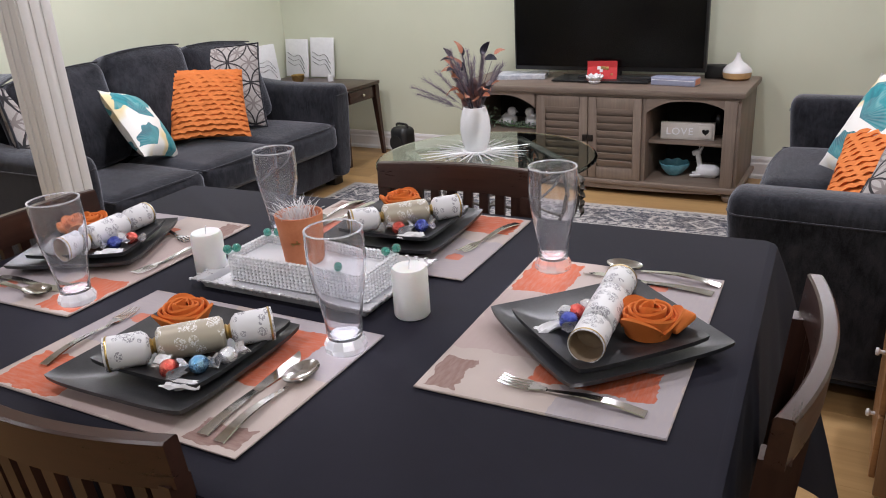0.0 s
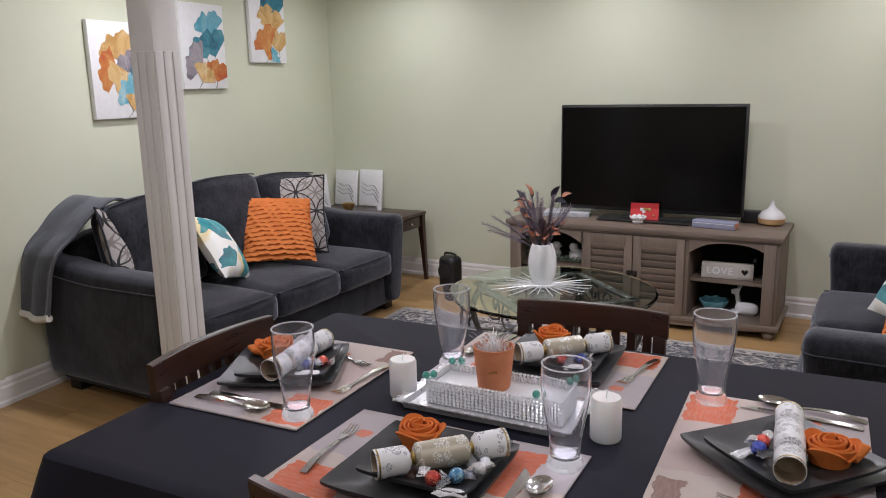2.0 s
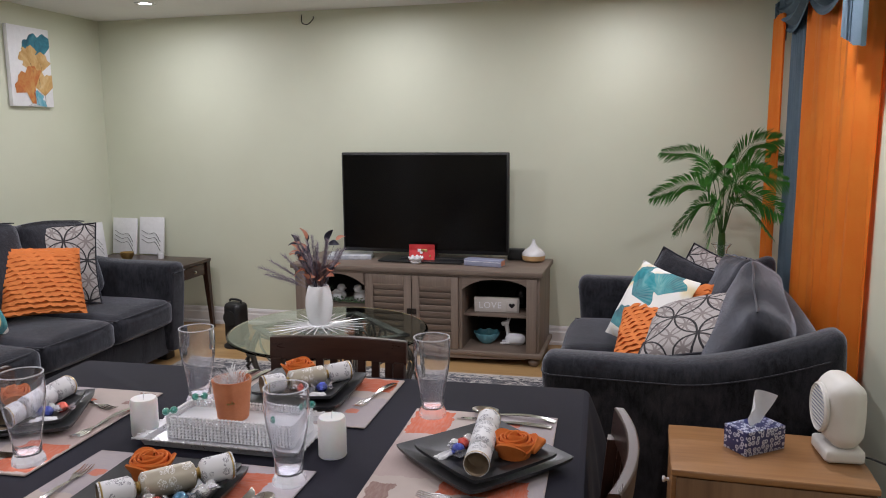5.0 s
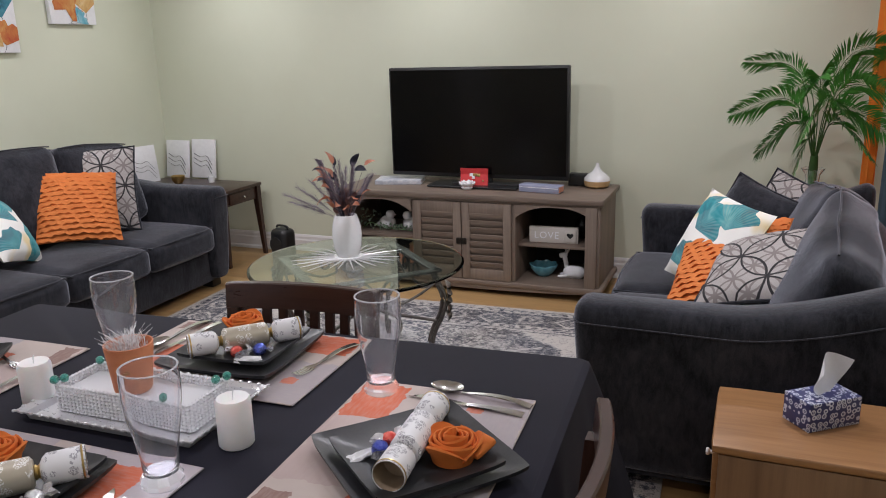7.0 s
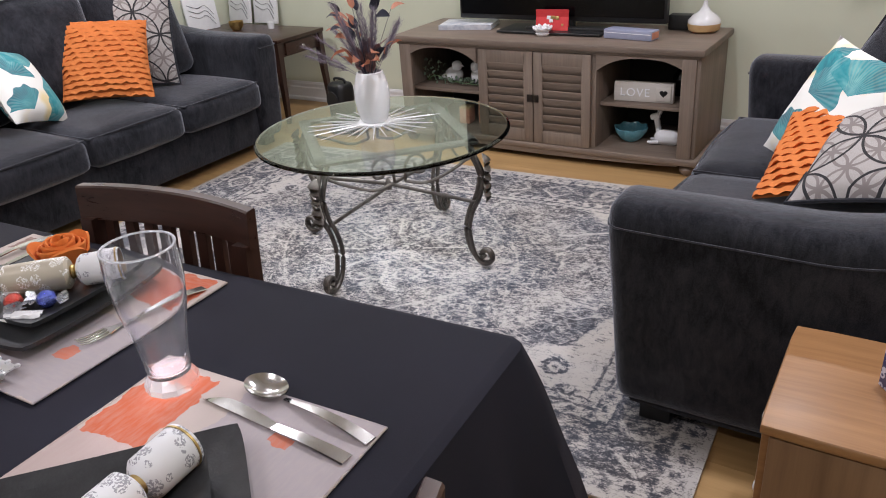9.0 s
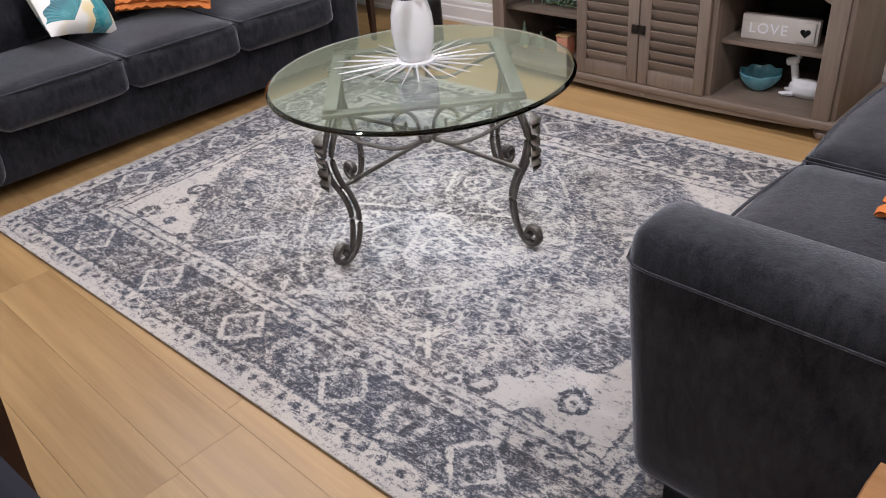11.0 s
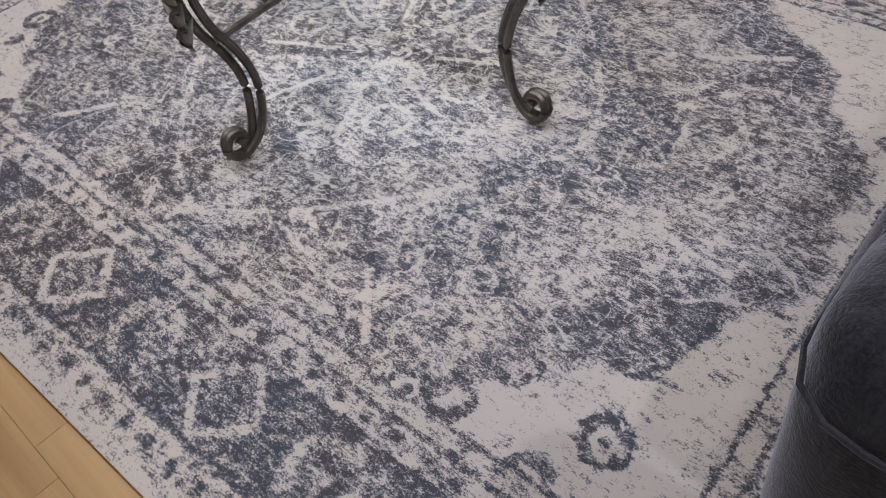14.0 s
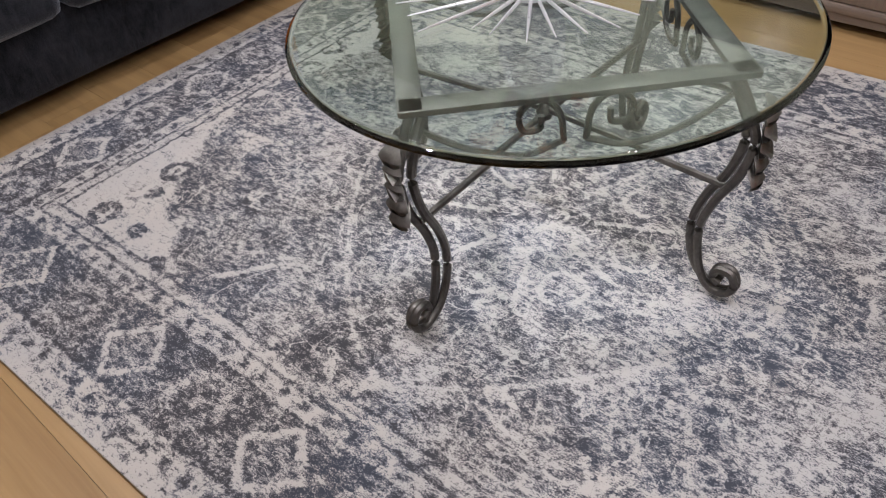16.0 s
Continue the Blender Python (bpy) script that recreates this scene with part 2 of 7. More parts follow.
    lines = mt("MAXIMUM", mt("MAXIMUM", line(mt("SUBTRACT", edge, 0.1), 0.006), line(mt("SUBTRACT", edge, 0.286), 0.003)), mt("MAXIMUM", line(mt("SUBTRACT", edge, 0.338), 0.005), line(mt("SUBTRACT", edge, 0.377), 0.0045)))
    t = lerp(t, 0.1, mt("MULTIPLY", lines, mt("MULTIPLY_ADD", rub, 0.5, 0.3)))
    t = lerp(t, 0.85, mt("LESS_THAN", edge, 0.025))
    # wear: clumps, streaks along the weft, single tufts
    clump = n.noise(n.scaled(co, (0.7, 1, 1)), 80, 4, 0.75)
    streak = n.noise(n.scaled(co, (0.35, 1, 1)), 120, 3, 0.7)
    pile = n.noise(n.scaled(co, (0.8, 1.2, 1)), 300, 2, 0.8)
    worn = n.noise(co, 13, 4, 0.65)
    for f, k in ((clump, 2.0), (streak, 1.3), (pile, 1.9), (worn, 0.65)):
        t = mt("MULTIPLY_ADD", mt("SUBTRACT", f, 0.5), k, t)
    dark = n.mix(n.ramp(n.noise(co, 2.4, 3), (0.4, 0.0), (0.6, 1.0)), (0.06, 0.058, 0.064), (0.056, 0.062, 0.08))
    mid = n.mix(n.ramp(n.noise(co, 2.9, 3), (0.4, 0.0), (0.6, 1.0)), (0.205, 0.19, 0.19), (0.175, 0.18, 0.205))
    pale = n.mix(n.ramp(n.noise(co, 1.7, 3), (0.4, 0.0), (0.6, 1.0)), (0.485, 0.447, 0.413), (0.44, 0.415, 0.4))
    c = n.mix(n.ramp(t, (0.22, 0.0), (0.4, 1.0)), dark, mid)
    n.color(n.mix(n.ramp(t, (0.49, 0.0), (0.7, 1.0)), c, pale))
    n.b.inputs["Specular IOR Level"].default_value = 0.1
    n.bump(mt("ADD", mt("MULTIPLY", pile, 0.7), mt("MULTIPLY", clump, 0.6)), 0.55, 0.004)
    return m


M = {}
M["wall"] = wall_paint()
M["ceiling"] = mottled("ceiling_paint", (0.78, 0.77, 0.76), (0.83, 0.82, 0.81), 0.7, 2, 200)
M["trim"] = mottled("white_trim_paint", (0.72, 0.7, 0.7), (0.78, 0.77, 0.76), 0.35, 4, 90, 0.06)
M["plank"] = wood("oak_laminate", (0.26, 0.147, 0.056), (0.48, 0.305, 0.135), 0.4, 0, 9.0, 0.09)
M["velvet"] = velvet("charcoal_velvet", (0.0055, 0.0058, 0.0082), (0.038, 0.0388, 0.047))
M["piping"] = velvet("charcoal_piping", (0.012, 0.012, 0.015), (0.036, 0.037, 0.044))
M["rug"] = rug_weave()
M["black_cloth"] = mottled("black_tablecloth", (0.009, 0.0088, 0.0158), (0.0152, 0.015, 0.0262), 0.8, 3, 500, 0.25, 0.0006, Specular_IOR_Level=0.22)
M["espresso"] = wood("espresso_wood", (0.017, 0.0075, 0.0055), (0.056, 0.0235, 0.016), 0.32, 2, 26.0)
M["espresso_x"] = wood("espresso_wood_rail", (0.017, 0.0075, 0.0055), (0.062, 0.026, 0.0175), 0.3, 0, 26.0)
M["greige"] = wood("grey_oak", (0.13, 0.097, 0.075), (0.26, 0.2, 0.16), 0.5, 0, 22.0, 0.06)
M["greige_v"] = wood("grey_oak_upright", (0.13, 0.097, 0.075), (0.26, 0.2, 0.16), 0.5, 2, 22.0, 0.06)
M["oak"] = wood("golden_oak", (0.2, 0.092, 0.036), (0.39, 0.205, 0.09), 0.33, 0, 20.0)
M["oak_v"] = wood("golden_oak_upright", (0.16, 0.09, 0.05), (0.29, 0.175, 0.1), 0.42, 2, 20.0)
M["black"] = mottled("black_plastic", (0.008, 0.008, 0.009), (0.014, 0.014, 0.015), 0.4, 20, 300, 0.05)
# near-black: stands in for shade at the console's back, plain black on grilles
M["shadow_black"] = mottled("shade_and_grille_black", (0.01, 0.01, 0.01), (0.016, 0.015, 0.014), 0.7, 20, 300, 0.05)
M["screen"] = material("tv_screen", (0.002, 0.002, 0.0025), 0.2, 0.0, Specular_IOR_Level=0.3)
M["white_gloss"] = mottled("white_ceramic", (0.76, 0.76, 0.78), (0.82, 0.82, 0.84), 0.2, 6, 90, 0.02)
M["iron"] = mottled("pewter_iron", (0.075, 0.067, 0.062), (0.16, 0.145, 0.132), 0.42, 25, 180, 0.3, 0.0012, 0.85)
M["steel"] = mottled("polished_steel", (0.62, 0.61, 0.6), (0.7, 0.69, 0.68), 0.16, 10, 200, 0.03, 0.0005, 1.0)
M["silver"] = mottled("silver_tray", (0.72, 0.72, 0.74), (0.8, 0.8, 0.82), 0.3, 14, 150, 0.2, 0.001, 0.55)
M["bronze"] = mottled("dark_bronze", (0.02, 0.016, 0.013), (0.05, 0.04, 0.033), 0.4, 40, 200, 0.1, 0.001, 0.7)


def glass_material(name, rgb, rough=0.0, ior=1.45):
    return material(name, rgb, rough, 0.0, IOR=ior, Transmission_Weight=1.0)


# a little white diffuse stands in for the haze of reflections on clear glass
M["glass"] = material("hazed_glass", (0.97, 0.97, 1.0), 0.0, 0.0, IOR=1.42, Transmission_Weight=0.975)
M["green_glass"] = glass_material("green_tinted_glass", (0.82, 0.95, 0.88), 0.0, 1.5)
M["glow"] = material("lamp_lens", (1, 1, 1), 0.5, 0.0, Emission_Strength=9.0, Emission_Color=(1.0, 0.95, 0.9, 1))


# ---- mesh helpers ----
def finish(ob, smooth=True):
    if smooth:
        for f in ob.data.polygons:
            f.use_smooth = True
        ob.data.set_sharp_from_angle(angle=radians(38))
    return ob


def part(name, bm, mat, parent=None, label="", smooth=True, m=None):
    """One mesh object from a bmesh, under a thing or a part."""
    me = bpy.data.meshes.new(name)
    bmesh.ops.recalc_face_normals(bm, faces=bm.faces)
    bm.to_mesh(me)
    bm.free()
    me.materials.append(M[mat] if isinstance(mat, str) else mat)
    ob = new(name, me)
    if parent:
        ob.parent = parent
    if m is not None:
        ob.matrix_basis = m
    if label:
        ob["label"] = label
    return finish(ob, smooth)


def thing(name, label, category, m=None, group="", kind=""):
    ob = new(name)
    ob.empty_display_size = 0.05
    if m is not None:
        ob.matrix_basis = m
    return tagged(ob, label, category, group, kind)


def box(bm, c, s, bevel=0.0, m=None, seg=2):
    r = bmesh.ops.create_cube(bm, size=1.0)
    vs = r["verts"]
    bmesh.ops.scale(bm, vec=s, verts=vs)
    if bevel:
        es = list({e for v in vs for e in v.link_edges})
        out = bmesh.ops.bevel(bm, geom=es, offset=bevel, segments=seg, profile=0.5, affect="EDGES")
        vs = list({v for f in out["faces"] for v in f.verts} | {v for v in vs if v.is_valid})
    t = Matrix.Translation(c)
    bmesh.ops.transform(bm, matrix=(m @ t if m is not None else t), verts=vs)
    return vs


def boxes(*items, bevel=0.0):
    bm = bmesh.new()
    for c, s in items:
        box(bm, c, s, bevel)
    return bm


def one_box(c, s, bevel=0.004, m=None):
    bm = bmesh.new()
    box(bm, c, s, bevel, m)
    return bm


def lathe(profile, seg=32, m=None, bm=None, cap=True):
    bm = bm or bmesh.new()
    rings = []
    for r, z in profile:
        if r < 1e-5:
            rings.append([bm.verts.new((0, 0, z))])
        else:
            rings.append([bm.verts.new((r * math.cos(2 * math.pi * k / seg), r * math.sin(2 * math.pi * k / seg), z)) for k in range(seg)])
    for a, b in zip(rings, rings[1:]):
        for k in range(seg):
            q = (k + 1) % seg
            if len(a) == 1 and len(b) == 1:
                continue
            if len(a) == 1:
                bm.faces.new((a[0], b[k], b[q]))
            elif len(b) == 1:
                bm.faces.new((a[k], a[q], b[0]))
            else:
                bm.faces.new((a[k], a[q], b[q], b[k]))
    if cap:
        for r in (rings[0], rings[-1]):
            if len(r) > 2:
                bm.faces.new(r)
    if m is not None:
        bmesh.ops.transform(bm, matrix=m, verts=[v for r in rings for v in r])
    return bm


def tube(points, radius, seg=8, bm=None, taper=None, flat=1.0, closed=False):
    """A round or flattened bar along a line of points."""
    bm = bm or bmesh.new()
    pts = [Vector(p) for p in points]
    n = len(pts)
    rings, up = [], Vector((0.0, 0.0, 1.0))
    for k, p in enumerate(pts):
        a = pts[(k - 1) % n] if closed or k > 0 else p
        b = pts[(k + 1) % n] if closed or k < n - 1 else p
        d = (b - a).normalized()
        side = d.cross(up)
        if side.length < 0.05:
            side = d.cross(Vector((1.0, 0.0, 0.0)))
        side.normalize()
        over = side.cross(d).normalized()
        r = radius * (taper[k] if taper else 1.0)
        rings.append([bm.verts.new(p + side * (r * math.cos(2 * math.pi * q / seg)) + over * (r * flat * math.sin(2 * math.pi * q / seg))) for q in range(seg)])
    pairs = list(zip(rings, rings[1:])) + ([(rings[-1], rings[0])] if closed else [])
    for a, b in pairs:
        for q in range(seg):
            w = (q + 1) % seg
            bm.faces.new((a[q], a[w], b[w], b[q]))
    if not closed:
        bm.faces.new(rings[0])
        bm.faces.new(rings[-1])
    return bm


def curve_points(keys, steps=8):
    """A smooth line through key points."""
    k = [Vector(p) for p in keys]
    k = [2 * k[0] - k[1]] + k + [2 * k[-1] - k[-2]]
    out = []
    for i in range(1, len(k) - 2):
        for s in range(steps):
            t = s / steps
            out.append(0.5 * (2 * k[i] + (k[i + 1] - k[i - 1]) * t + (2 * k[i - 1] - 5 * k[i] + 4 * k[i + 1] - k[i + 2]) * t * t + (3 * k[i] - k[i - 1] - 3 * k[i + 1] + k[i + 2]) * t**3))
    out.append(k[-2])
    return out


def soft_box(s, r, bulge=(0, 0, 0), n=12, m=None, bm=None, wobble=0.0, shape=None):
    """A padded block: rounded edges, swollen sides."""
    own = bm is None
    bm = bm or bmesh.new()
    vs = {}
    half = [v / 2 for v in s]

    def vert(p):
        key = tuple(round(v, 5) for v in p)
        if key in vs:
            return vs[key]
        u = [2 * v - 1 for v in p]
        q = [u[i] * half[i] for i in range(3)]
        inner = [max(-half[i] + r, min(half[i] - r, q[i])) for i in range(3)]
        d = Vector([q[i] - inner[i] for i in range(3)])
        if d.length > 1e-6:
            mx = max(abs(v) for v in d)
            d = d.normalized() * mx
        o = Vector(inner) + d
        for i in range(3):
            a, b = (i + 1) % 3, (i + 2) % 3
            o[i] += u[i] * bulge[i] * (1 - u[a] ** 2) * (1 - u[b] ** 2)
        if wobble:
            o += wobble * (noise.noise_vector(o * 5 + Vector((s[0] * 9, s[1] * 7, 3))))
        if shape:
            o = shape(o, u)
        vs[key] = bm.verts.new(o)
        return vs[key]

    for axis in range(3):
        for side in (0.0, 1.0):
            for i in range(n):
                for j in range(n):
                    quad = []
                    for di, dj in ((0, 0), (1, 0), (1, 1), (0, 1)):
                        p = [0.0] * 3
                        p[axis], p[(axis + 1) % 3], p[(axis + 2) % 3] = side, (i + di) / n, (j + dj) / n
                        quad.append(vert(p))
                    bm.faces.new(quad)
    if m is not None:
        bmesh.ops.transform(bm, matrix=m, verts=list(vs.values()))
    return bm


def pillow_point(u, v, w, h, t, side):
    pin = 1 - 0.07 * (1 - abs(u) ** 2) * abs(v) ** 3, 1 - 0.07 * (1 - abs(v) ** 2) * abs(u) ** 3
    x, y = w / 2 * u * pin[1] ** 0 * (1 - 0.06 * (1 - v * v) * abs(u) ** 4), h / 2 * v * (1 - 0.06 * (1 - u * u) * abs(v) ** 4)
    z = side * t / 2 * ((1 - abs(u) ** 2.6) * (1 - abs(v) ** 2.6)) ** 0.55
    z += 0.006 * noise.noise(Vector((u * 2.3 + w * 30, v * 2.3, side * 2.0)))
    return Vector((x, y, z))


def pillow(w, h, t, n=18):
    bm = bmesh.new()
    grid = {}
    for side in (1, -1):
        for i in range(n + 1):
            for j in range(n + 1):
                rim = i in (0, n) or j in (0, n)
                key = (i, j, 0 if rim else side)
                if key not in grid:
                    grid[key] = bm.verts.new(pillow_point(2 * i / n - 1, 2 * j / n - 1, w, h, t, 0 if rim else side))
        for i in range(n):
            for j in range(n):
                q = []
                for a, b in ((i, j), (i + 1, j), (i + 1, j + 1), (i, j + 1)):
                    q.append(grid[(a, b, 0 if a in (0, n) or b in (0, n) else side)])
                bm.faces.new(q)
    return bm


def rim_points(w, h, n=12, grow=1.0):
    pts = []
    for k in range(4 * n):
        s, f = divmod(k, n)
        f = 2 * f / n - 1
        u, v = ((f, -1), (1, f), (-f, 1), (-1, -f))[s]
        p = pillow_point(u, v, w * grow, h * grow, 0.0, 0)
        pts.append((p.x, p.y, 0))
    return pts


# ---- the room ----
X0, X1, YB, Y1 = -5.2, 0.95, -2.4, 5.10
LW0, LW1 = (-4.03, 1.66), (-4.36, Y1)


def structure(name, bm, mat, label=""):
    ob = part(name, bm, mat, None, "", False)
    return tagged(ob, label, "", "", "structure")


def extrude_wall(a, b, thick, z0, z1):
    """An upright slab on the line a-b; its body lies to the left of the way from a to b."""
    bm = bmesh.new()
    d = Vector((b[0] - a[0], b[1] - a[1])).normalized()
    nrm = Vector((-d.y, d.x)) * thick
    pl = [Vector(a), Vector(b), Vector(b) + nrm, Vector(a) + nrm]
    lo = [bm.verts.new((p.x, p.y, z0)) for p in pl]
    hi = [bm.verts.new((p.x, p.y, z1)) for p in pl]
    bm.faces.new(lo)
    bm.faces.new(hi)
    for k in range(4):
        bm.faces.new((lo[k], lo[(k + 1) % 4], hi[(k + 1) % 4], hi[k]))
    return bm


floor = structure("floor", one_box(((X0 + X1) / 2, (YB + Y1) / 2, -0.06), (X1 - X0 + 0.4, Y1 - YB + 0.4, 0.1), 0), "oak", "honey oak laminate floor in long planks")
structure("ceiling", one_box(((X0 + X1) / 2, (YB + Y1) / 2, CEIL + 0.06), (X1 - X0 + 0.4, Y1 - YB + 0.4, 0.12), 0), "ceiling", "smooth white painted ceiling")
structure("wall_north", one_box(((X0 + X1) / 2, Y1 + 0.06, CEIL / 2), (X1 - X0 + 0.4, 0.12, CEIL), 0), "wall", "pale green painted wall behind the television")
structure("wall_west", extrude_wall(LW0, LW1, 0.12, 0, CEIL), "wall", "pale green painted wall behind the long sofa")
structure("wall_return", extrude_wall((X0, 1.66), (LW0[0] - 0.003, 1.66), 0.12, 0, CEIL), "wall", "pale green painted wall return with a light switch")
structure("wall_south", one_box(((X0 + X1) / 2, YB - 0.06, CEIL / 2), (X1 - X0 + 0.4, 0.12, CEIL), 0), "wall", "pale green painted wall")
structure("wall_far_west", one_box((X0 - 0.06, (YB + 1.66) / 2, CEIL / 2), (0.12, 1.66 - YB, CEIL), 0), "wall", "pale green painted wall")


def east_wall():
    # one opening for the curtained window
    y0, y1, z0, z1 = 3.15, 4.65, 0.95, 2.1
    items = []
    for a, b, c, d in ((YB, y0, 0, CEIL), (y1, Y1, 0, CEIL), (y0, y1, 0, z0), (y0, y1, z1, CEIL)):
        items.append(((X1 + 0.06, (a + b) / 2, (c + d) / 2), (0.12, b - a, d - c)))
    structure("wall_east", boxes(*items), "wall", "pale painted wall with a curtained window")
    w = thing("window_1", "white framed window behind orange curtains", "window", None, "", "structure")
    fr = bmesh.new()
    for c, s in (((X1 + 0.05, y0 + 0.03, (z0 + z1) / 2), (0.06, 0.06, z1 - z0)), ((X1 + 0.05, y1 - 0.03, (z0 + z1) / 2), (0.06, 0.06, z1 - z0)), ((X1 + 0.05, (y0 + y1) / 2, z0 + 0.03), (0.06, y1 - y0, 0.06)), ((X1 + 0.05, (y0 + y1) / 2, z1 - 0.03), (0.06, y1 - y0, 0.06))):
        box(fr, c, s, 0.004)
    part("window_frame", fr, "trim", w)
    part("pane", one_box((X1 + 0.06, (y0 + y1) / 2, (z0 + z1) / 2), (0.006, y1 - y0 - 0.1, z1 - z0 - 0.1), 0), "screen", w, "dark night-time pane")


east_wall()


def skirting(a, b, name="baseboard"):
    """A stepped white baseboard along a wall; the room lies to the right of the way from a to b."""
    d = Vector((b[0] - a[0], b[1] - a[1]))
    d.normalize()
    nrm = Vector((d.y, -d.x))
    prof = [(0.002, 0.0), (0.024, 0.0), (0.024, 0.02), (0.017, 0.03), (0.017, 0.095), (0.012, 0.105), (0.012, 0.125), (0.006, 0.14), (0.002, 0.142)]
    bm = bmesh.new()
    ends = [[bm.verts.new((p[0] + nrm.x * o, p[1] + nrm.y * o, z)) for o, z in prof] for p in (a, b)]
    k = len(prof)
    for i in range(k):
        q = (i + 1) % k
        bm.faces.new((ends[0][i], ends[0][q], ends[1][q], ends[1][i]))
    bm.faces.new(ends[0])
    bm.faces.new(ends[1])
    structure(name, bm, "trim", "white moulded baseboard")


skirting((LW1[0], Y1), (X1, Y1))
skirting(LW0, LW1)
skirting((X0, 1.66), (LW0[0], 1.66))
skirting((X1, Y1), (X1, YB))
structure("ceiling_beam", one_box(((X0 + X1) / 2, 1.62, (2.035 + CEIL) / 2), (X1 - X0, 0.3, CEIL - 2.035), 0.004), "ceiling", "boxed white ceiling beam over the post")


def post():
    p = thing("column", "square white post with fluted casing under the beam", "post", pose(-2.615, 1.73, 0), "", "structure")
    part("shaft", one_box((0, 0, 1.0), (0.125, 0.125, 2.0), 0.003), "trim", p)
    for k in range(4):
        turn = pose(0, 0, 0, 0, 0, 90 * k)
        bm = bmesh.new()
        for off in (-0.047, -0.004, 0.039):
            box(bm, (off + 0.004, -0.0635, 0.9), (0.036, 0.007, 1.66), 0.003, turn)
        part("casing", bm, "trim", p)
    part("capital", boxes(((0, 0, 2.005), (0.17, 0.17, 0.05)), ((0, 0, 1.972), (0.15, 0.15, 0.022)), bevel=0.006), "trim", p)
    part("plinth", one_box((0, 0, 0.07), (0.165, 0.165, 0.14), 0.006), "trim", p)


post()
for px, py in POT_LIGHTS:
    pl = thing("pot_light", "small round recessed ceiling light, lit", "ceiling light", pose(px, py, CEIL), "recessed ceiling lights")
    part("trim_ring", lathe([(0.045, -0.004), (0.07, -0.006), (0.075, -0.001), (0.075, 0.001), (0.045, 0.001)], 24, cap=False), "white_gloss", pl)
    part("lens", lathe([(0, -0.003), (0.046, -0.003), (0.046, -0.001), (0, -0.001)], 24), "glow", pl, "glowing white lens")
sw = thing("light_switch", "white wall light switch", "switch", pose(-4.12, 1.66, 1.32))
part("plate", one_box((0, -0.004, 0), (0.075, 0.008, 0.118), 0.003), "white_gloss", sw)
part("rocker", one_box((0, -0.009, 0), (0.034, 0.006, 0.068), 0.002), "white_gloss", sw)

RUG_AT = pose(-1.548, 3.172, 0, 0, 0, 2.5)
bm = soft_box((2.98, 2.12, 0.012), 0.004, n=6)
rug = tagged(part("area_rug", bm, "rug", None), "distressed grey and cream oriental area rug", "rug")
rug.matrix_basis = RUG_AT @ pose(0, 0, 0.006)


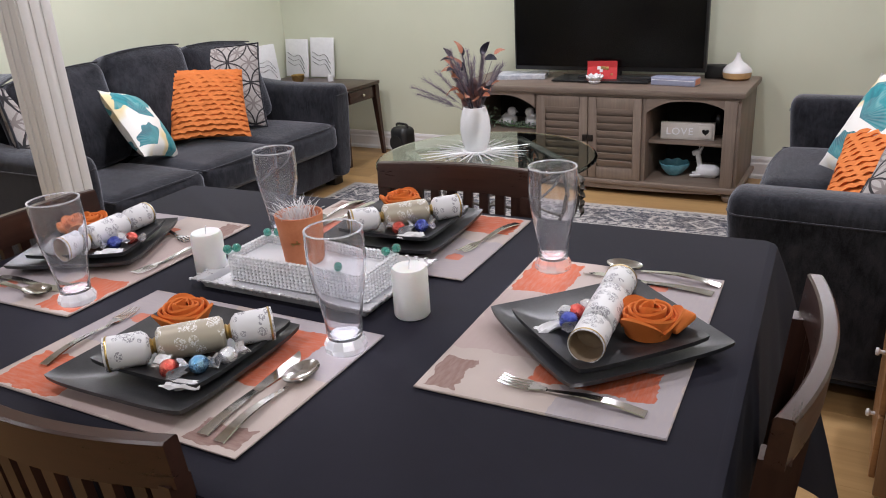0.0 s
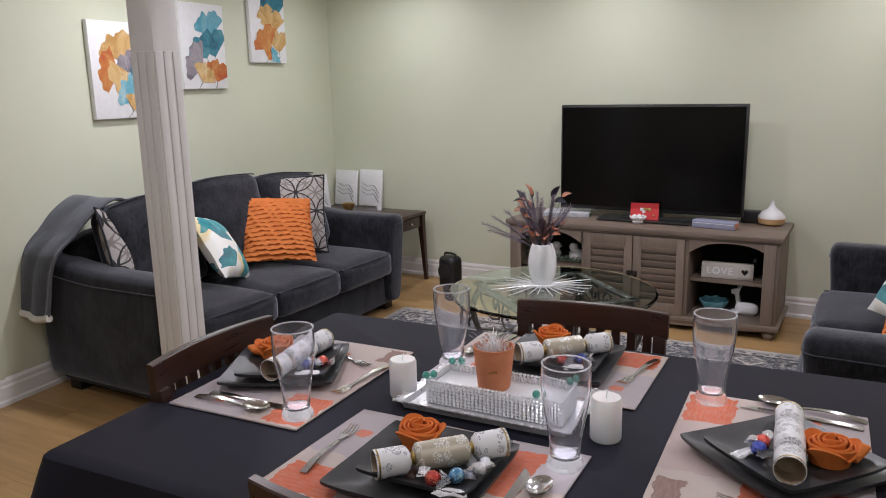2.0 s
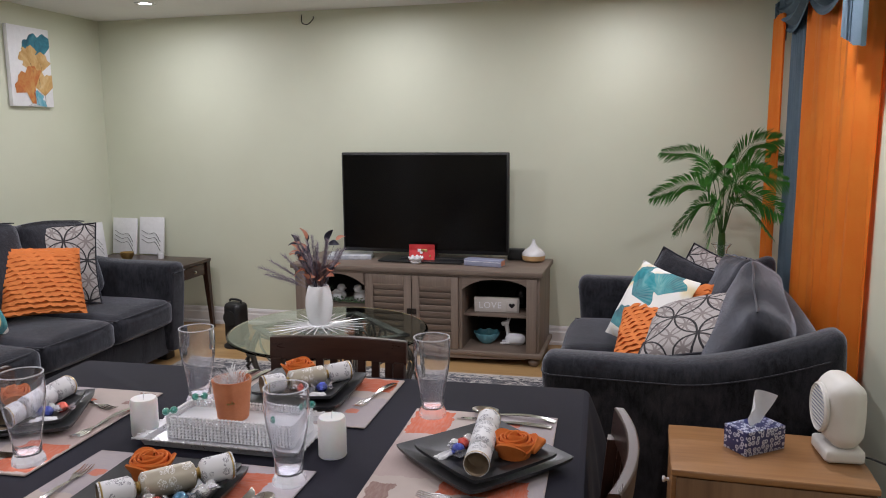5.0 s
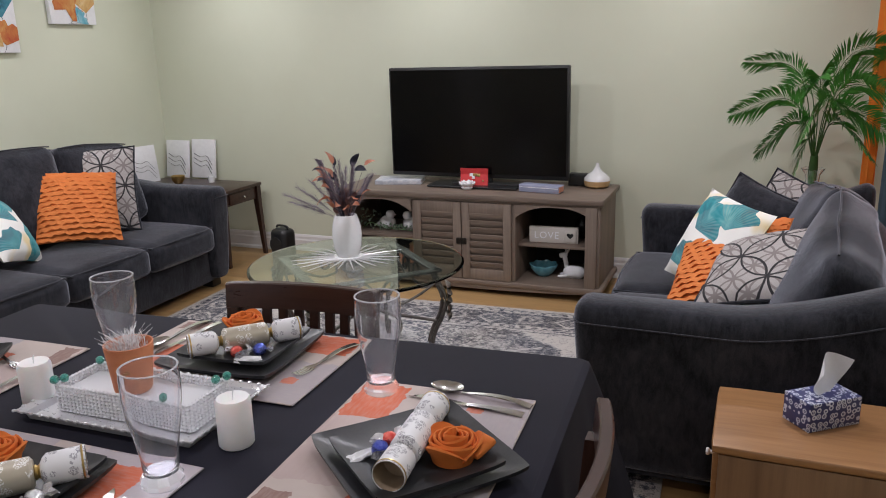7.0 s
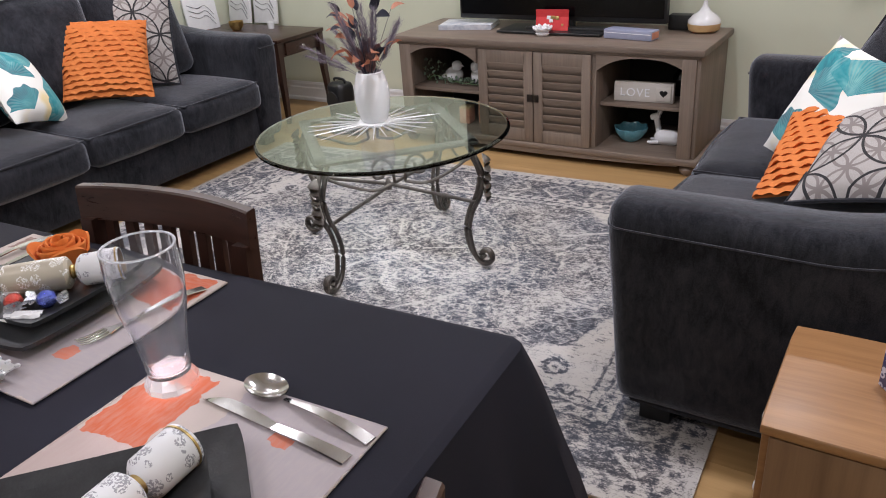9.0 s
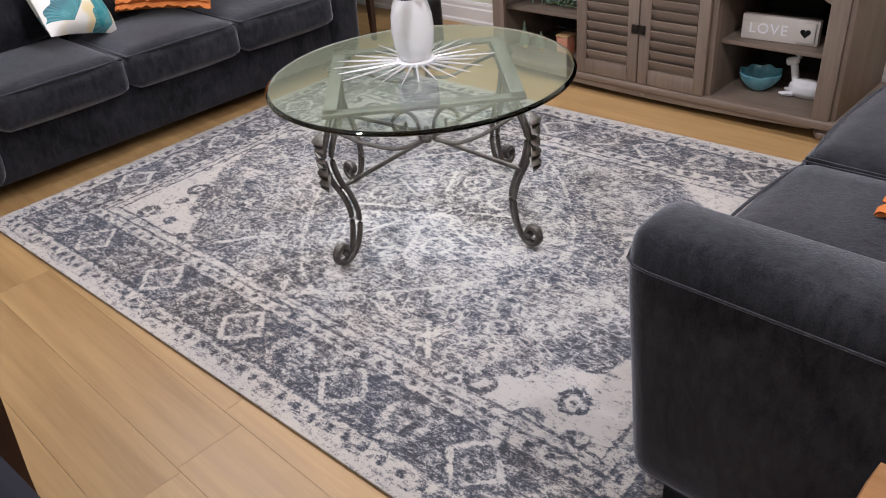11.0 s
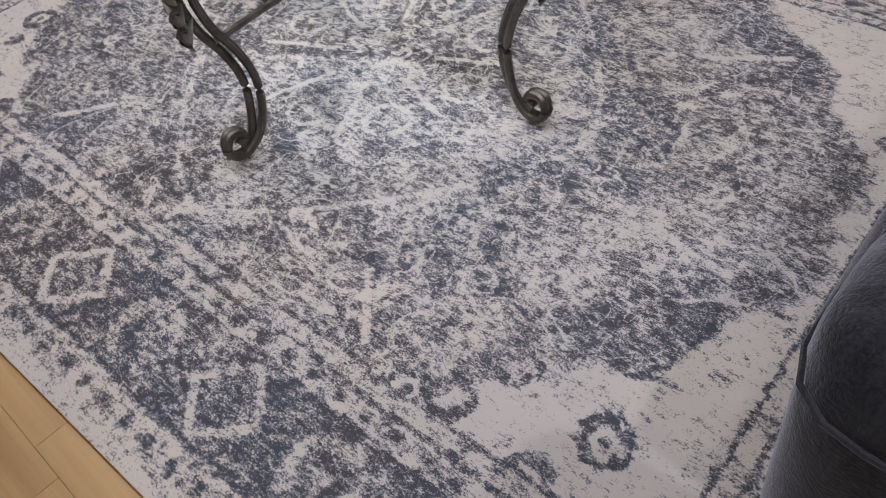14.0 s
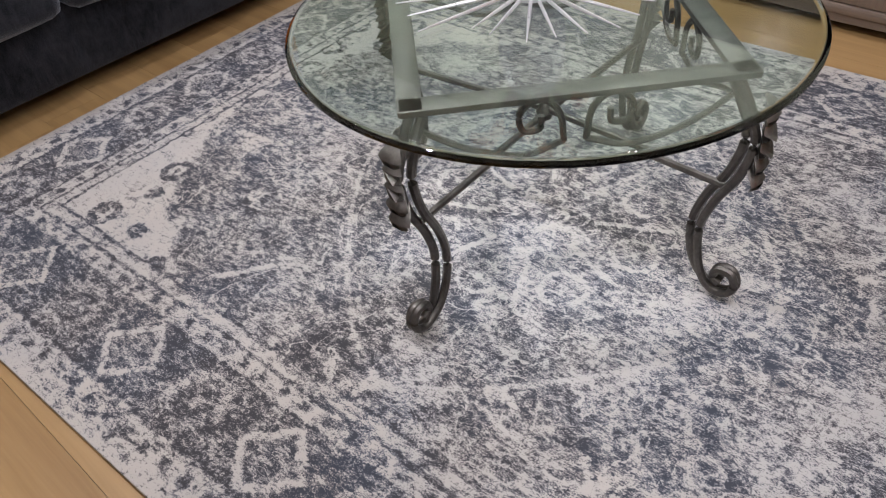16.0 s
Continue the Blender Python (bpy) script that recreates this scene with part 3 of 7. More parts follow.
# ---- sofas ----
def sofa(name, label, length, seats, depth, m, tilt=15, rise=0.70, recess=0.33, tall=0.5, limp=0.008, droop=0.02, frame_h=0.56, arm_rise=0.06, arm_h=0.67):
    s = thing(name, label, "sofa", m)
    arm_w, hl, hd = 0.215, length / 2, depth / 2
    inner = length - 2 * arm_w
    part("base", soft_box((length - 0.08, depth - 0.16, 0.26), 0.02, (0, 0.01, 0), 8, pose(0, 0.0, 0.185)), "velvet", s)
    for side in (-1, 1):
        bm = bmesh.new()
        rows = []
        nk, rad = 32, 0.05
        ends = [0.0, 0.002, 0.008, 0.017, 0.03, 0.05]
        stations = [e / depth for e in ends] + [0.05 / depth + (1 - 0.1 / depth) * q / 18 for q in range(1, 18)] + [1 - e / depth for e in reversed(ends)]
        for f in stations:
            top = arm_h + arm_rise * max(0.0, (f - 0.45) / 0.55) ** 1.6
            s_end = min(1.0, min(f, 1 - f) * depth / rad)
            inset = rad * (1 - math.sqrt(max(0.0, 1 - (1 - s_end) ** 2)))
            ring = []
            for k in range(nk):
                # section: straight sides, rolled top
                a = 2 * math.pi * k / nk
                cx, cz = math.cos(a), math.sin(a)
                ex = 0.42
                x = math.copysign(abs(cx) ** ex, cx) * arm_w / 2
                zz = math.copysign(abs(cz) ** (0.55 if cz > 0 else 0.25), cz)
                z = 0.075 + (top - 0.075) * (zz + 1) / 2
                flare = 0.012 * max(0, (z - 0.45) / 0.2)
                x = x * (0.93 + flare * 6) * (1 - inset / (arm_w / 2))
                z -= inset * (1.0 if z > 0.4 else 0.0) * max(0.0, (z - 0.4) / (top - 0.4))
                front = -hd + 0.055 * max(0.0, 1 - (z / arm_h)) ** 0.9
                back = hd
                y = front + (back - front) * f
                ring.append(bm.verts.new((side * (hl - arm_w / 2) + x, y, z)))
            rows.append(ring)
        for a, b in zip(rows, rows[1:]):
            for k in range(nk):
                q = (k + 1) % nk
                bm.faces.new((a[k], a[q], b[q], b[k]))
        bm.faces.new(rows[0])
        bm.faces.new(rows[-1])
        arm = part("arm", bm, "velvet", s)
        z0, y0 = arm_h - 0.066, -hd + 0.006
        pts = [(side * (hl - 0.17), y0, z0), (side * (hl - 0.11), y0 - 0.002, z0), (side * (hl - 0.055), y0, z0), (side * (hl - 0.022), y0 + 0.012, z0), (side * (hl - 0.004), y0 + 0.036, z0)]
        for k in range(27):
            f = 0.045 + 0.88 * k / 26
            top = arm_h + arm_rise * max(0.0, (f - 0.45) / 0.55) ** 1.6
            pts.append((side * (hl + 0.001), -hd + 0.02 + f * depth, top - 0.065 - 0.012 * f))
        part("piping", tube(pts, 0.003, 6), "piping", arm)
    # back
    def lean(o, u):
        o.y += 0.1 * (o.z + 0.3)
        o.z += 0.05 * (1 - u[0] ** 2) * (u[2] > 0.2)
        return o

    part("backrest", soft_box((inner + 0.16, 0.2, frame_h), 0.08, (0, 0.01, 0.01), 12, pose(0, hd - 0.15, 0.26 + frame_h / 2), shape=lean), "velvet", s)
    w = inner / seats
    for k in range(seats):
        cx = -inner / 2 + w * (k + 0.5)
        seat = part("seat_cushion", soft_box((w - 0.006, depth - 0.3, 0.17), 0.05, (0, 0.015, 0.028), 14, pose(cx, -0.17, 0.375)), "velvet", s)
        pts = [(cx + a * (w / 2 - 0.012), y, 0.43) for a, y in ((-1, 0.1), (-1, -0.1), (-1, -hd + 0.1))]
        pts = curve_points([(cx - w / 2 + 0.012, 0.05, 0.447), (cx - w / 2 + 0.012, -hd + 0.06, 0.444), (cx - w / 2 + 0.05, -hd + 0.002, 0.444), (cx, -hd - 0.018, 0.45), (cx + w / 2 - 0.05, -hd + 0.002, 0.444), (cx + w / 2 - 0.012, -hd + 0.06, 0.444), (cx + w / 2 - 0.012, 0.05, 0.447)])
        part("piping", tube(pts, 0.005, 6), "piping", seat)

        def slope(o, u, k=k):
            peak = (k + 0.5 - seats / 2) / seats * 2
            o.z += (0.06 * (1 - abs(peak)) - droop * u[0] * math.copysign(1, peak) * (abs(peak) > 0.05)) * (0.5 + 0.5 * u[2])
            return o

        place = pose(cx, hd - recess, rise, -tilt)
        cushion_back = part("back_cushion", soft_box((w - 0.004, 0.2, tall), 0.06, (0, 0.045, 0.02), 18, place, shape=slope, wobble=limp), "velvet", s)
        pts = []
        for q in range(15):
            u = -0.93 + 1.86 * q / 14
            o = slope(Vector((u * (w / 2 - 0.006), -0.078, tall / 2 - 0.006 + 0.012 * (1 - u * u))), (u, -0.8, 1))
            pts.append(place @ (o + limp * noise.noise_vector(o * 5 + Vector((w * 9, 1.4, 3)))))
        part("piping", tube(pts, 0.0042, 6), "piping", cushion_back)
    for a in (-1, 1):
        for b in (-1, 1):
            part("foot", one_box((a * (hl - 0.1), b * (hd - 0.16), 0.04), (0.09, 0.09, 0.08), 0.006), "black", s, "black block foot")
    return s


sofa("three_seat_sofa", "charcoal grey velvet three-seat sofa against the wall", 2.2, 3, 0.98, pose(-3.56, 3.12, 0, 0, 0, 90), rise=0.725, arm_h=0.695)
sofa("loveseat", "charcoal grey velvet two-seat loveseat below the curtains", 1.89, 2, 1.12, pose(0.2, 3.42, 0, 0, 0, -90), 25, 0.64, 0.305, 0.47, 0.018, 0.06, 0.47, 0.17, 0.69)


# ---- media console and television ----
def media_console():
    c = thing("media_console", "grey oak media console with louvred doors and open shelves", "tv stand", pose(-1.515, 4.78, 0))
    hw, f, b = 0.905, -0.29, 0.27
    part("top", one_box((0, -0.01, 0.632), (2 * hw, 0.58, 0.036), 0.008), "greige", c)
    part("top_moulding", boxes(((0, -0.005, 0.606), (2 * hw - 0.04, 0.555, 0.016)), bevel=0.004), "greige", c)
    for x in (-hw + 0.04, -0.335, 0.335, hw - 0.04):
        part("side_panel", one_box((x, 0.0, 0.345), (0.036, 0.53, 0.506), 0.003), "greige_v", c)
    # the shade inside the open shelves is put into this panel's colour
    part("back_panel", one_box((0, b - 0.008, 0.345), (2 * hw - 0.08, 0.008, 0.5), 0.0), "shadow_black", c, "back panel coloured near-black for the shelf shade")
    part("base_rail", one_box((0, -0.01, 0.075), (2 * hw, 0.57, 0.035), 0.01), "greige", c)
    # curved apron
    bm = bmesh.new()
    n = 24
    top, bot = [], []
    for y in (f + 0.004, f + 0.026):
        top.append([bm.verts.new((-hw + 0.1 + (2 * hw - 0.2) * k / n, y, 0.06)) for k in range(n + 1)])
        bot.append([bm.verts.new((-hw + 0.1 + (2 * hw - 0.2) * k / n, y, 0.03 + 0.022 * abs(2 * k / n - 1) ** 2)) for k in range(n + 1)])
    for k in range(n):
        bm.faces.new((top[0][k], top[0][k + 1], bot[0][k + 1], bot[0][k]))
        bm.faces.new((top[1][k], top[1][k + 1], bot[1][k + 1], bot[1][k]))
        bm.faces.new((bot[0][k], bot[0][k + 1], bot[1][k + 1], bot[1][k]))
        bm.faces.new((top[0][k], top[0][k + 1], top[1][k + 1], top[1][k]))
    part("apron", bm, "greige", c)
    for x in (-hw + 0.06, hw - 0.06):
        for y in (f + 0.05, b - 0.05):
            part("bun_foot", lathe([(0.0, 0), (0.025, 0), (0.04, 0.02), (0.042, 0.035), (0.03, 0.05), (0.036, 0.058), (0, 0.058)], 16, pose(x, y, 0)), "greige", c)
    for side in (-1, 1):
        x0, x1 = (0.355, hw - 0.06) if side > 0 else (-hw + 0.06, -0.355)
        part("shelf", one_box(((x0 + x1) / 2, 0.02, 0.325), (x1 - x0, 0.46, 0.02), 0.003), "greige", c)
        bm = bmesh.new()
        n = 18
        rows = []
        for k in range(n + 1):
            u = 2 * k / n - 1
            x = (x0 + x1) / 2 + u * (x1 - x0) / 2
            zb = 0.588 - 0.075 * abs(u) ** 2.6
            rows.append([bm.verts.new((x, y, z)) for y, z in ((f + 0.012, 0.6), (f + 0.03, 0.6), (f + 0.03, zb), (f + 0.012, zb))])
        for a, q in zip(rows, rows[1:]):
            for k in range(4):
                bm.faces.new((a[k], a[(k + 1) % 4], q[(k + 1) % 4], q[k]))
        part("arched_rail", bm, "greige", c)
        sx = side * (hw - 0.075)
        part("stile", one_box((sx, f + 0.02, 0.345), (0.07, 0.022, 0.506), 0.003), "greige_v", c)
        # louvred door
        d = part("door", boxes(((side * 0.305, f + 0.012, 0.345), (0.05, 0.024, 0.5)), ((side * 0.03, f + 0.012, 0.345), (0.054, 0.024, 0.5)), ((side * 0.1675, f + 0.012, 0.56), (0.235, 0.024, 0.07)), ((side * 0.1675, f + 0.012, 0.13), (0.235, 0.024, 0.07)), ((side * 0.1675, f + 0.022, 0.345), (0.235, 0.006, 0.37)), bevel=0.002), "greige_v", c)
        for k in range(8):
            bm = bmesh.new()
            box(bm, (0, 0, 0), (0.222, 0.008, 0.052), 0.002, pose(side * 0.1675, f + 0.011, 0.187 + k * 0.0455, 22))
            part("louvre", bm, "greige", d)
        part("latch", one_box((side * 0.018, f - 0.004, 0.345), (0.032, 0.01, 0.04), 0.003), "bronze", d, "dark bronze latch plate")
    return c


media_console()


def television():
    t = thing("television", "large black flat-screen television on the console", "television", pose(-1.51, 4.80, 0.652))
    part("casing", one_box((0, 0.012, 0.413), (1.235, 0.045, 0.72), 0.008), "black", t)
    part("screen", one_box((0, -0.013, 0.418), (1.205, 0.006, 0.675), 0.0), "screen", t, "glossy black screen")
    part("neck", one_box((0, 0.015, 0.035), (0.2, 0.05, 0.07), 0.01), "black", t)
    part("stand", soft_box((0.62, 0.24, 0.014), 0.006, n=6, m=pose(0, -0.02, 0.008)), "black", t)
    part("badge", one_box((0, -0.0125, 0.062), (0.05, 0.004, 0.008), 0.001), "steel", t)


television()


# ---- coffee table ----
def coffee_table():
    c = thing("coffee_table", "round glass coffee table on a scrolled pewter iron base", "coffee table", pose(-1.553, 3.162, 0.012, 0, 0, 46.75) @ Matrix.Diagonal((1, 1, 1.04, 1)))
    part("glass_top", lathe([(0, 0.512), (0.3, 0.512), (0.504, 0.512), (0.51, 0.512), (0.519, 0.517), (0.519, 0.522), (0.51, 0.527), (0.504, 0.527), (0.3, 0.527), (0, 0.527)], 96), "green_glass", c, "round tempered glass top with a green edge")
    bm = bmesh.new()
    h = 0.31
    for k in range(4):
        box(bm, (0, -h + 0.02, 0.504), (2 * h, 0.045, 0.012), 0.002, pose(0, 0, 0, 0, 0, 90 * k))
    part("top_frame", bm, "iron", c)
    for k in range(4):
        turn = pose(0, 0, 0, 0, 0, 45 + 90 * k)
        bm = bmesh.new()
        # two thin bars that bow out, in and out again, then curl
        for off, dr in ((-0.012, 0.0), (0.012, -0.022)):
            keys = [(0.40 + dr, 0.498), (0.43 + dr, 0.45), (0.455 + dr, 0.39), (0.44 + dr, 0.31), (0.405 + dr, 0.24), (0.385 + dr, 0.17), (0.39 + dr, 0.1), (0.408 + dr * 0.6, 0.045), (0.437, 0.02), (0.468, 0.027), (0.479, 0.052), (0.466, 0.077), (0.44, 0.075), (0.432, 0.055), (0.447, 0.043)]
            tube([turn @ v for v in curve_points([(a, off * 0.5, b) for a, b in keys], 5)], 0.0095, 8, bm)
        leg = part("leg", bm, "iron", c)
        bm = bmesh.new()
        for s in range(5):
            z = 0.445 - s * 0.034
            leaf = [(0.452 + 0.012 * math.sin(s), -0.0, z + 0.03), (0.474, 0, z), (0.462, 0, z - 0.03)]
            tube([turn @ v for v in curve_points(leaf, 4)], 0.028, 6, bm, [0.15, 0.4, 0.7, 0.9, 1, 0.8, 0.5, 0.3, 0.1], 0.35)
        part("acanthus_leaf", bm, "iron", leg, "cast iron acanthus leaf")
        # curl below the frame, at mid side
        side = pose(0, 0, 0, 0, 0, 90 * k)
        for s in (-1, 1):
            keys = [(s * 0.02, -h + 0.03, 0.4), (s * 0.03, -h + 0.03, 0.46), (s * 0.065, -h + 0.03, 0.488), (s * 0.1, -h + 0.03, 0.465), (s * 0.095, -h + 0.03, 0.43), (s * 0.065, -h + 0.03, 0.43), (s * 0.062, -h + 0.03, 0.455)]
            part("scroll", tube([side @ v for v in curve_points(keys, 6)], 0.0065, 6), "iron", c)
            keys = [(s * 0.02, -h + 0.03, 0.4), (s * 0.1, -h + 0.02, 0.385), (s * 0.2, -h + 0.01, 0.42), (s * 0.29, -h + 0.03, 0.46)]
            part("scroll", tube([side @ v for v in curve_points(keys, 6)], 0.006, 6), "iron", c)
    for k in (0, 1):
        turn = pose(0, 0, 0, 0, 0, 45 + 90 * k)
        part("stretcher", tube([turn @ Vector(p) for p in ((-0.42, 0, 0.275), (0, 0, 0.285 + 0.012 * k), (0.42, 0, 0.275))], 0.0075, 8), "iron", c)
    part("finial", lathe([(0, 0.27), (0.015, 0.275), (0.02, 0.29), (0.012, 0.305), (0.006, 0.32), (0, 0.325)], 12), "iron", c)
    for o in c.children:
        if o.name.startswith("glass_top"):
            o.visible_shadow = False


coffee_table()


# ---- dining table, cloth and chairs ----
TABLE = pose(-0.81, 0.962, 0, 0, 0, 3.2)
TOP = 0.913


def dining_table():
    t = thing("dining_table", "dark counter-height dining table under a black cloth", "table", TABLE)
    part("tabletop", one_box((0, 0, TOP - 0.026), (1.47, 0.99, 0.036), 0.006), "espresso_x", t)
    part("apron", one_box((0, 0, TOP - 0.09), (1.3, 0.82, 0.09), 0.004), "espresso_x", t)
    for a in (-1, 1):
        for b in (-1, 1):
            part("leg", one_box((a * 0.62, b * 0.38, 0.43), (0.075, 0.075, 0.862), 0.006), "espresso", t)


def tablecloth():
    n, rows, hx, hy, cr = 360, 18, 0.742, 0.502, 0.02
    drop = 0.36
    bm = bmesh.new()
    rings = []
    per = []
    for k in range(n):
        # walk round a rounded rectangle
        straight = [2 * (hx - cr), 2 * (hy - cr)]
        arc = math.pi / 2 * cr
        total = 2 * sum(straight) + 4 * arc
        s = total * k / n
        legs = [("s", hx - cr, -hy, -1, 0, straight[0])]
        pos = None
        corners = [((hx - cr), (hy - cr), 0), (-(hx - cr), (hy - cr), 90), (-(hx - cr), -(hy - cr), 180), ((hx - cr), -(hy - cr), 270)]
        for q in range(4):
            cx, cy, a0 = corners[q]
            if s < arc:
                a = radians(a0) + s / cr
                pos = (cx + cr * math.cos(a), cy + cr * math.sin(a), math.cos(a), math.sin(a), 1.0)
                break
            s -= arc
            ln = straight[q % 2]
            if s < ln:
                a = radians(a0 + 90)
                nx, ny = math.cos(a), math.sin(a)
                tx, ty = -ny, nx
                near = min(s, ln - s)
                pos = (cx + cr * nx + tx * s, cy + cr * ny + ty * s, nx, ny, math.exp(-near / 0.12))
                break
            s -= ln
        per.append(pos or (hx - cr, -hy, 0, -1, 1.0))
    for r in range(rows + 1):
        ring = []
        f = r / rows
        for k, (x, y, nx, ny, c) in enumerate(per):
            if r < 2:
                out, z = (0.0, TOP) if r == 0 else (0.006, TOP - 0.006)
                if r == 0:
                    x, y = x - nx * 0.006, y - ny * 0.006
            else:
                length = drop * (1 + 0.75 * c)
                z = TOP - 0.006 - length * (f - 1 / rows) * (1 - 0.02 * c)
                g = (f - 1 / rows)
                wave = math.sin(k * 0.33 + 1.3 * math.sin(k * 0.05)) * 0.6 + 0.4 * math.sin(k * 0.77 + 2)
                out = 0.006 + g * (0.012 + 0.012 * wave) + 0.17 * c * g ** 0.85 - 0.03 * g * math.exp(-((c - 0.45) / 0.18) ** 2)
                out += 0.004 * noise.noise(Vector((x * 6, y * 6, z * 8)))
            ring.append(bm.verts.new((x + nx * out, y + ny * out, z)))
        rings.append(ring)
    for a, b in zip(rings, rings[1:]):
        for k in range(n):
            q = (k + 1) % n
            bm.faces.new((a[k], a[q], b[q], b[k]))
    cx, cy = 40, 28
    bm.faces.new(rings[0])
    ob = part("tablecloth", bm, "black_cloth", None)
    ob.matrix_basis = TABLE
    tagged(ob, "plain black tablecloth draped over the dining table", "tablecloth")


dining_table()
tablecloth()


def dining_chair(m):
    c = thing("dining_chair", "dark brown wooden chair with a slatted curved back", "chair", m, "chairs round the table")
    hw = 0.19
    top = 1.0

    def bow(u):
        return -0.03 * (1 - u * u)

    def back_y(z):
        return 0.0 + 0.09 * (1 - z / top) ** 1.1 if z < 0.62 else -0.0 + 0.035 * ((top - z) / 0.38)

    # top rail and lower rail, curved in plan
    for name, z0, z1, wd in (("top_rail", 0.935, 1.0, hw + 0.012), ("lower_rail", 0.69, 0.725, hw - 0.01)):
        bm = bmesh.new()
        n, rows = 16, []
        for k in range(n + 1):
            u = 2 * k / n - 1
            yb, yt = back_y(z0) + bow(u), back_y(z1) + bow(u)
            rows.append([bm.verts.new(v) for v in ((u * wd, yt - 0.011, z1 - 0.003), (u * wd, yt - 0.008, z1), (u * wd, yt + 0.008, z1), (u * wd, yt + 0.011, z1 - 0.003), (u * wd, yb + 0.011, z0), (u * wd, yb - 0.011, z0))])
        for a, b in zip(rows, rows[1:]):
            for k in range(6):
                bm.faces.new((a[k], a[(k + 1) % 6], b[(k + 1) % 6], b[k]))
        bm.faces.new(rows[0])
        bm.faces.new(rows[-1])
        part(name, bm, "espresso_x", c)
    for k in range(8):
        u = -0.78 + 1.56 * k / 7
        bm = bmesh.new()
        ring = []
        for z in (0.72, 0.83, 0.94):
            y = back_y(z) + bow(u)
            ring.append([bm.verts.new((u * hw + a * 0.011, y + b * 0.006, z)) for a, b in ((-1, -1), (1, -1), (1, 1), (-1, 1))])
        for a, b in zip(ring, ring[1:]):
            for q in range(4):
                bm.faces.new((a[q], a[(q + 1) % 4], b[(q + 1) % 4], b[q]))
        bm.faces.new(ring[0])
        bm.faces.new(ring[-1])
        part("slat", bm, "espresso", c)
    for s in (-1, 1):
        bm = bmesh.new()
        ring = []
        for z in (0, 0.2, 0.4, 0.6, 0.7, 0.8, 0.9, 0.94):
            w = 0.017 if z < 0.9 else 0.015
            y = back_y(z)
            ring.append([bm.verts.new((s * (hw - 0.008) + a * w, y + b * 0.017, z)) for a, b in ((-1, -1), (1, -1), (1, 1), (-1, 1))])
        for a, b in zip(ring, ring[1:]):
            for q in range(4):
                bm.faces.new((a[q], a[(q + 1) % 4], b[(q + 1) % 4], b[q]))
        bm.faces.new(ring[0])
        bm.faces.new(ring[-1])
        part("rear_leg", bm, "espresso", c)
        part("front_leg", one_box((s * (hw - 0.01), 0.42, 0.3), (0.036, 0.036, 0.6), 0.004), "espresso", c)
        part("side_stretcher", one_box((s * (hw - 0.01), 0.24, 0.2), (0.02, 0.36, 0.03), 0.003), "espresso_x", c)
    part("front_stretcher", one_box((0, 0.42, 0.24), (2 * hw - 0.05, 0.02, 0.03), 0.003), "espresso_x", c)
    part("seat", soft_box((0.4, 0.42, 0.05), 0.018, (0, 0, 0.008), 8, pose(0, 0.25, 0.615)), "espresso_x", c)
    return c


chair = dining_chair(pose(-0.805, 1.52, 0, 0, 0, 185))
copy_thing(chair, pose(-1.53, 0.885, 0, 0, 0, -88))
copy_thing(chair, pose(-0.775, 0.43, 0, 0, 0, 4))
copy_thing(chair, pose(0.0, 0.945, 0, 0, 0, 91))


# ---- more materials ----
M["orange_cloth"] = mottled("orange_cotton", (0.56, 0.15, 0.03), (0.68, 0.21, 0.05), 0.85, 14, 500, 0.3, 0.001)
M["napkin"] = mottled("orange_napkin", (0.66, 0.16, 0.025), (0.76, 0.22, 0.045), 0.85, 20, 600, 0.25, 0.0006)
M["plate"] = mottled("slate_stoneware", (0.013, 0.014, 0.0165), (0.034, 0.035, 0.039), 0.36, 30, 350, 0.25, 0.0006)
M["wax"] = mottled("white_wax", (0.8, 0.79, 0.79), (0.86, 0.85, 0.85), 0.45, 20, 100, 0.05, Subsurface_Weight=0.15)
M["terracotta"] = mottled("peach_terracotta", (0.6, 0.2, 0.09), (0.7, 0.27, 0.13), 0.7, 25, 200, 0.2)
M["gold"] = mottled("gold_foil", (0.5, 0.36, 0.14), (0.62, 0.46, 0.2), 0.3, 30, 150, 0.2, 0.001, 1.0)
M["paper"] = mottled("white_paper", (0.76, 0.76, 0.78), (0.84, 0.84, 0.86), 0.6, 30, 200, 0.1)
M["cardboard"] = mottled("kraft_inside", (0.3, 0.22, 0.15), (0.4, 0.31, 0.22), 0.8, 30, 200, 0.1)
M["teal_gem"] = material("teal_gem", (0.12, 0.52, 0.44), 0.06, 0.0, Transmission_Weight=0.6, Coat_Weight=1.0)
# clear crystal made mostly opaque white, so its sparkle sits in the colour
M["crystal"] = material("sparkle_white_crystal", (0.93, 0.94, 0.98), 0.08, 0.0, Transmission_Weight=0.2, IOR=1.5)
# partly opaque white: highlights of the glasses' rim and base put into the colour
M["whitened_glass"] = material("whitened_glass", (0.9, 0.91, 0.94), 0.05, 0.0, Transmission_Weight=0.72, IOR=1.5)
M["leaf"] = mottled("palm_leaf", (0.025, 0.17, 0.018), (0.1, 0.36, 0.055), 0.45, 12, 90, 0.1)
M["stem"] = mottled("palm_stem", (0.03, 0.09, 0.015), (0.06, 0.14, 0.03), 0.5, 20, 90, 0.1)
M["orange_sheer"] = mottled("orange_voile", (0.95, 0.26, 0.02), (0.98, 0.34, 0.04), 0.7, 6, 300, 0.1, Transmission_Weight=0.0)
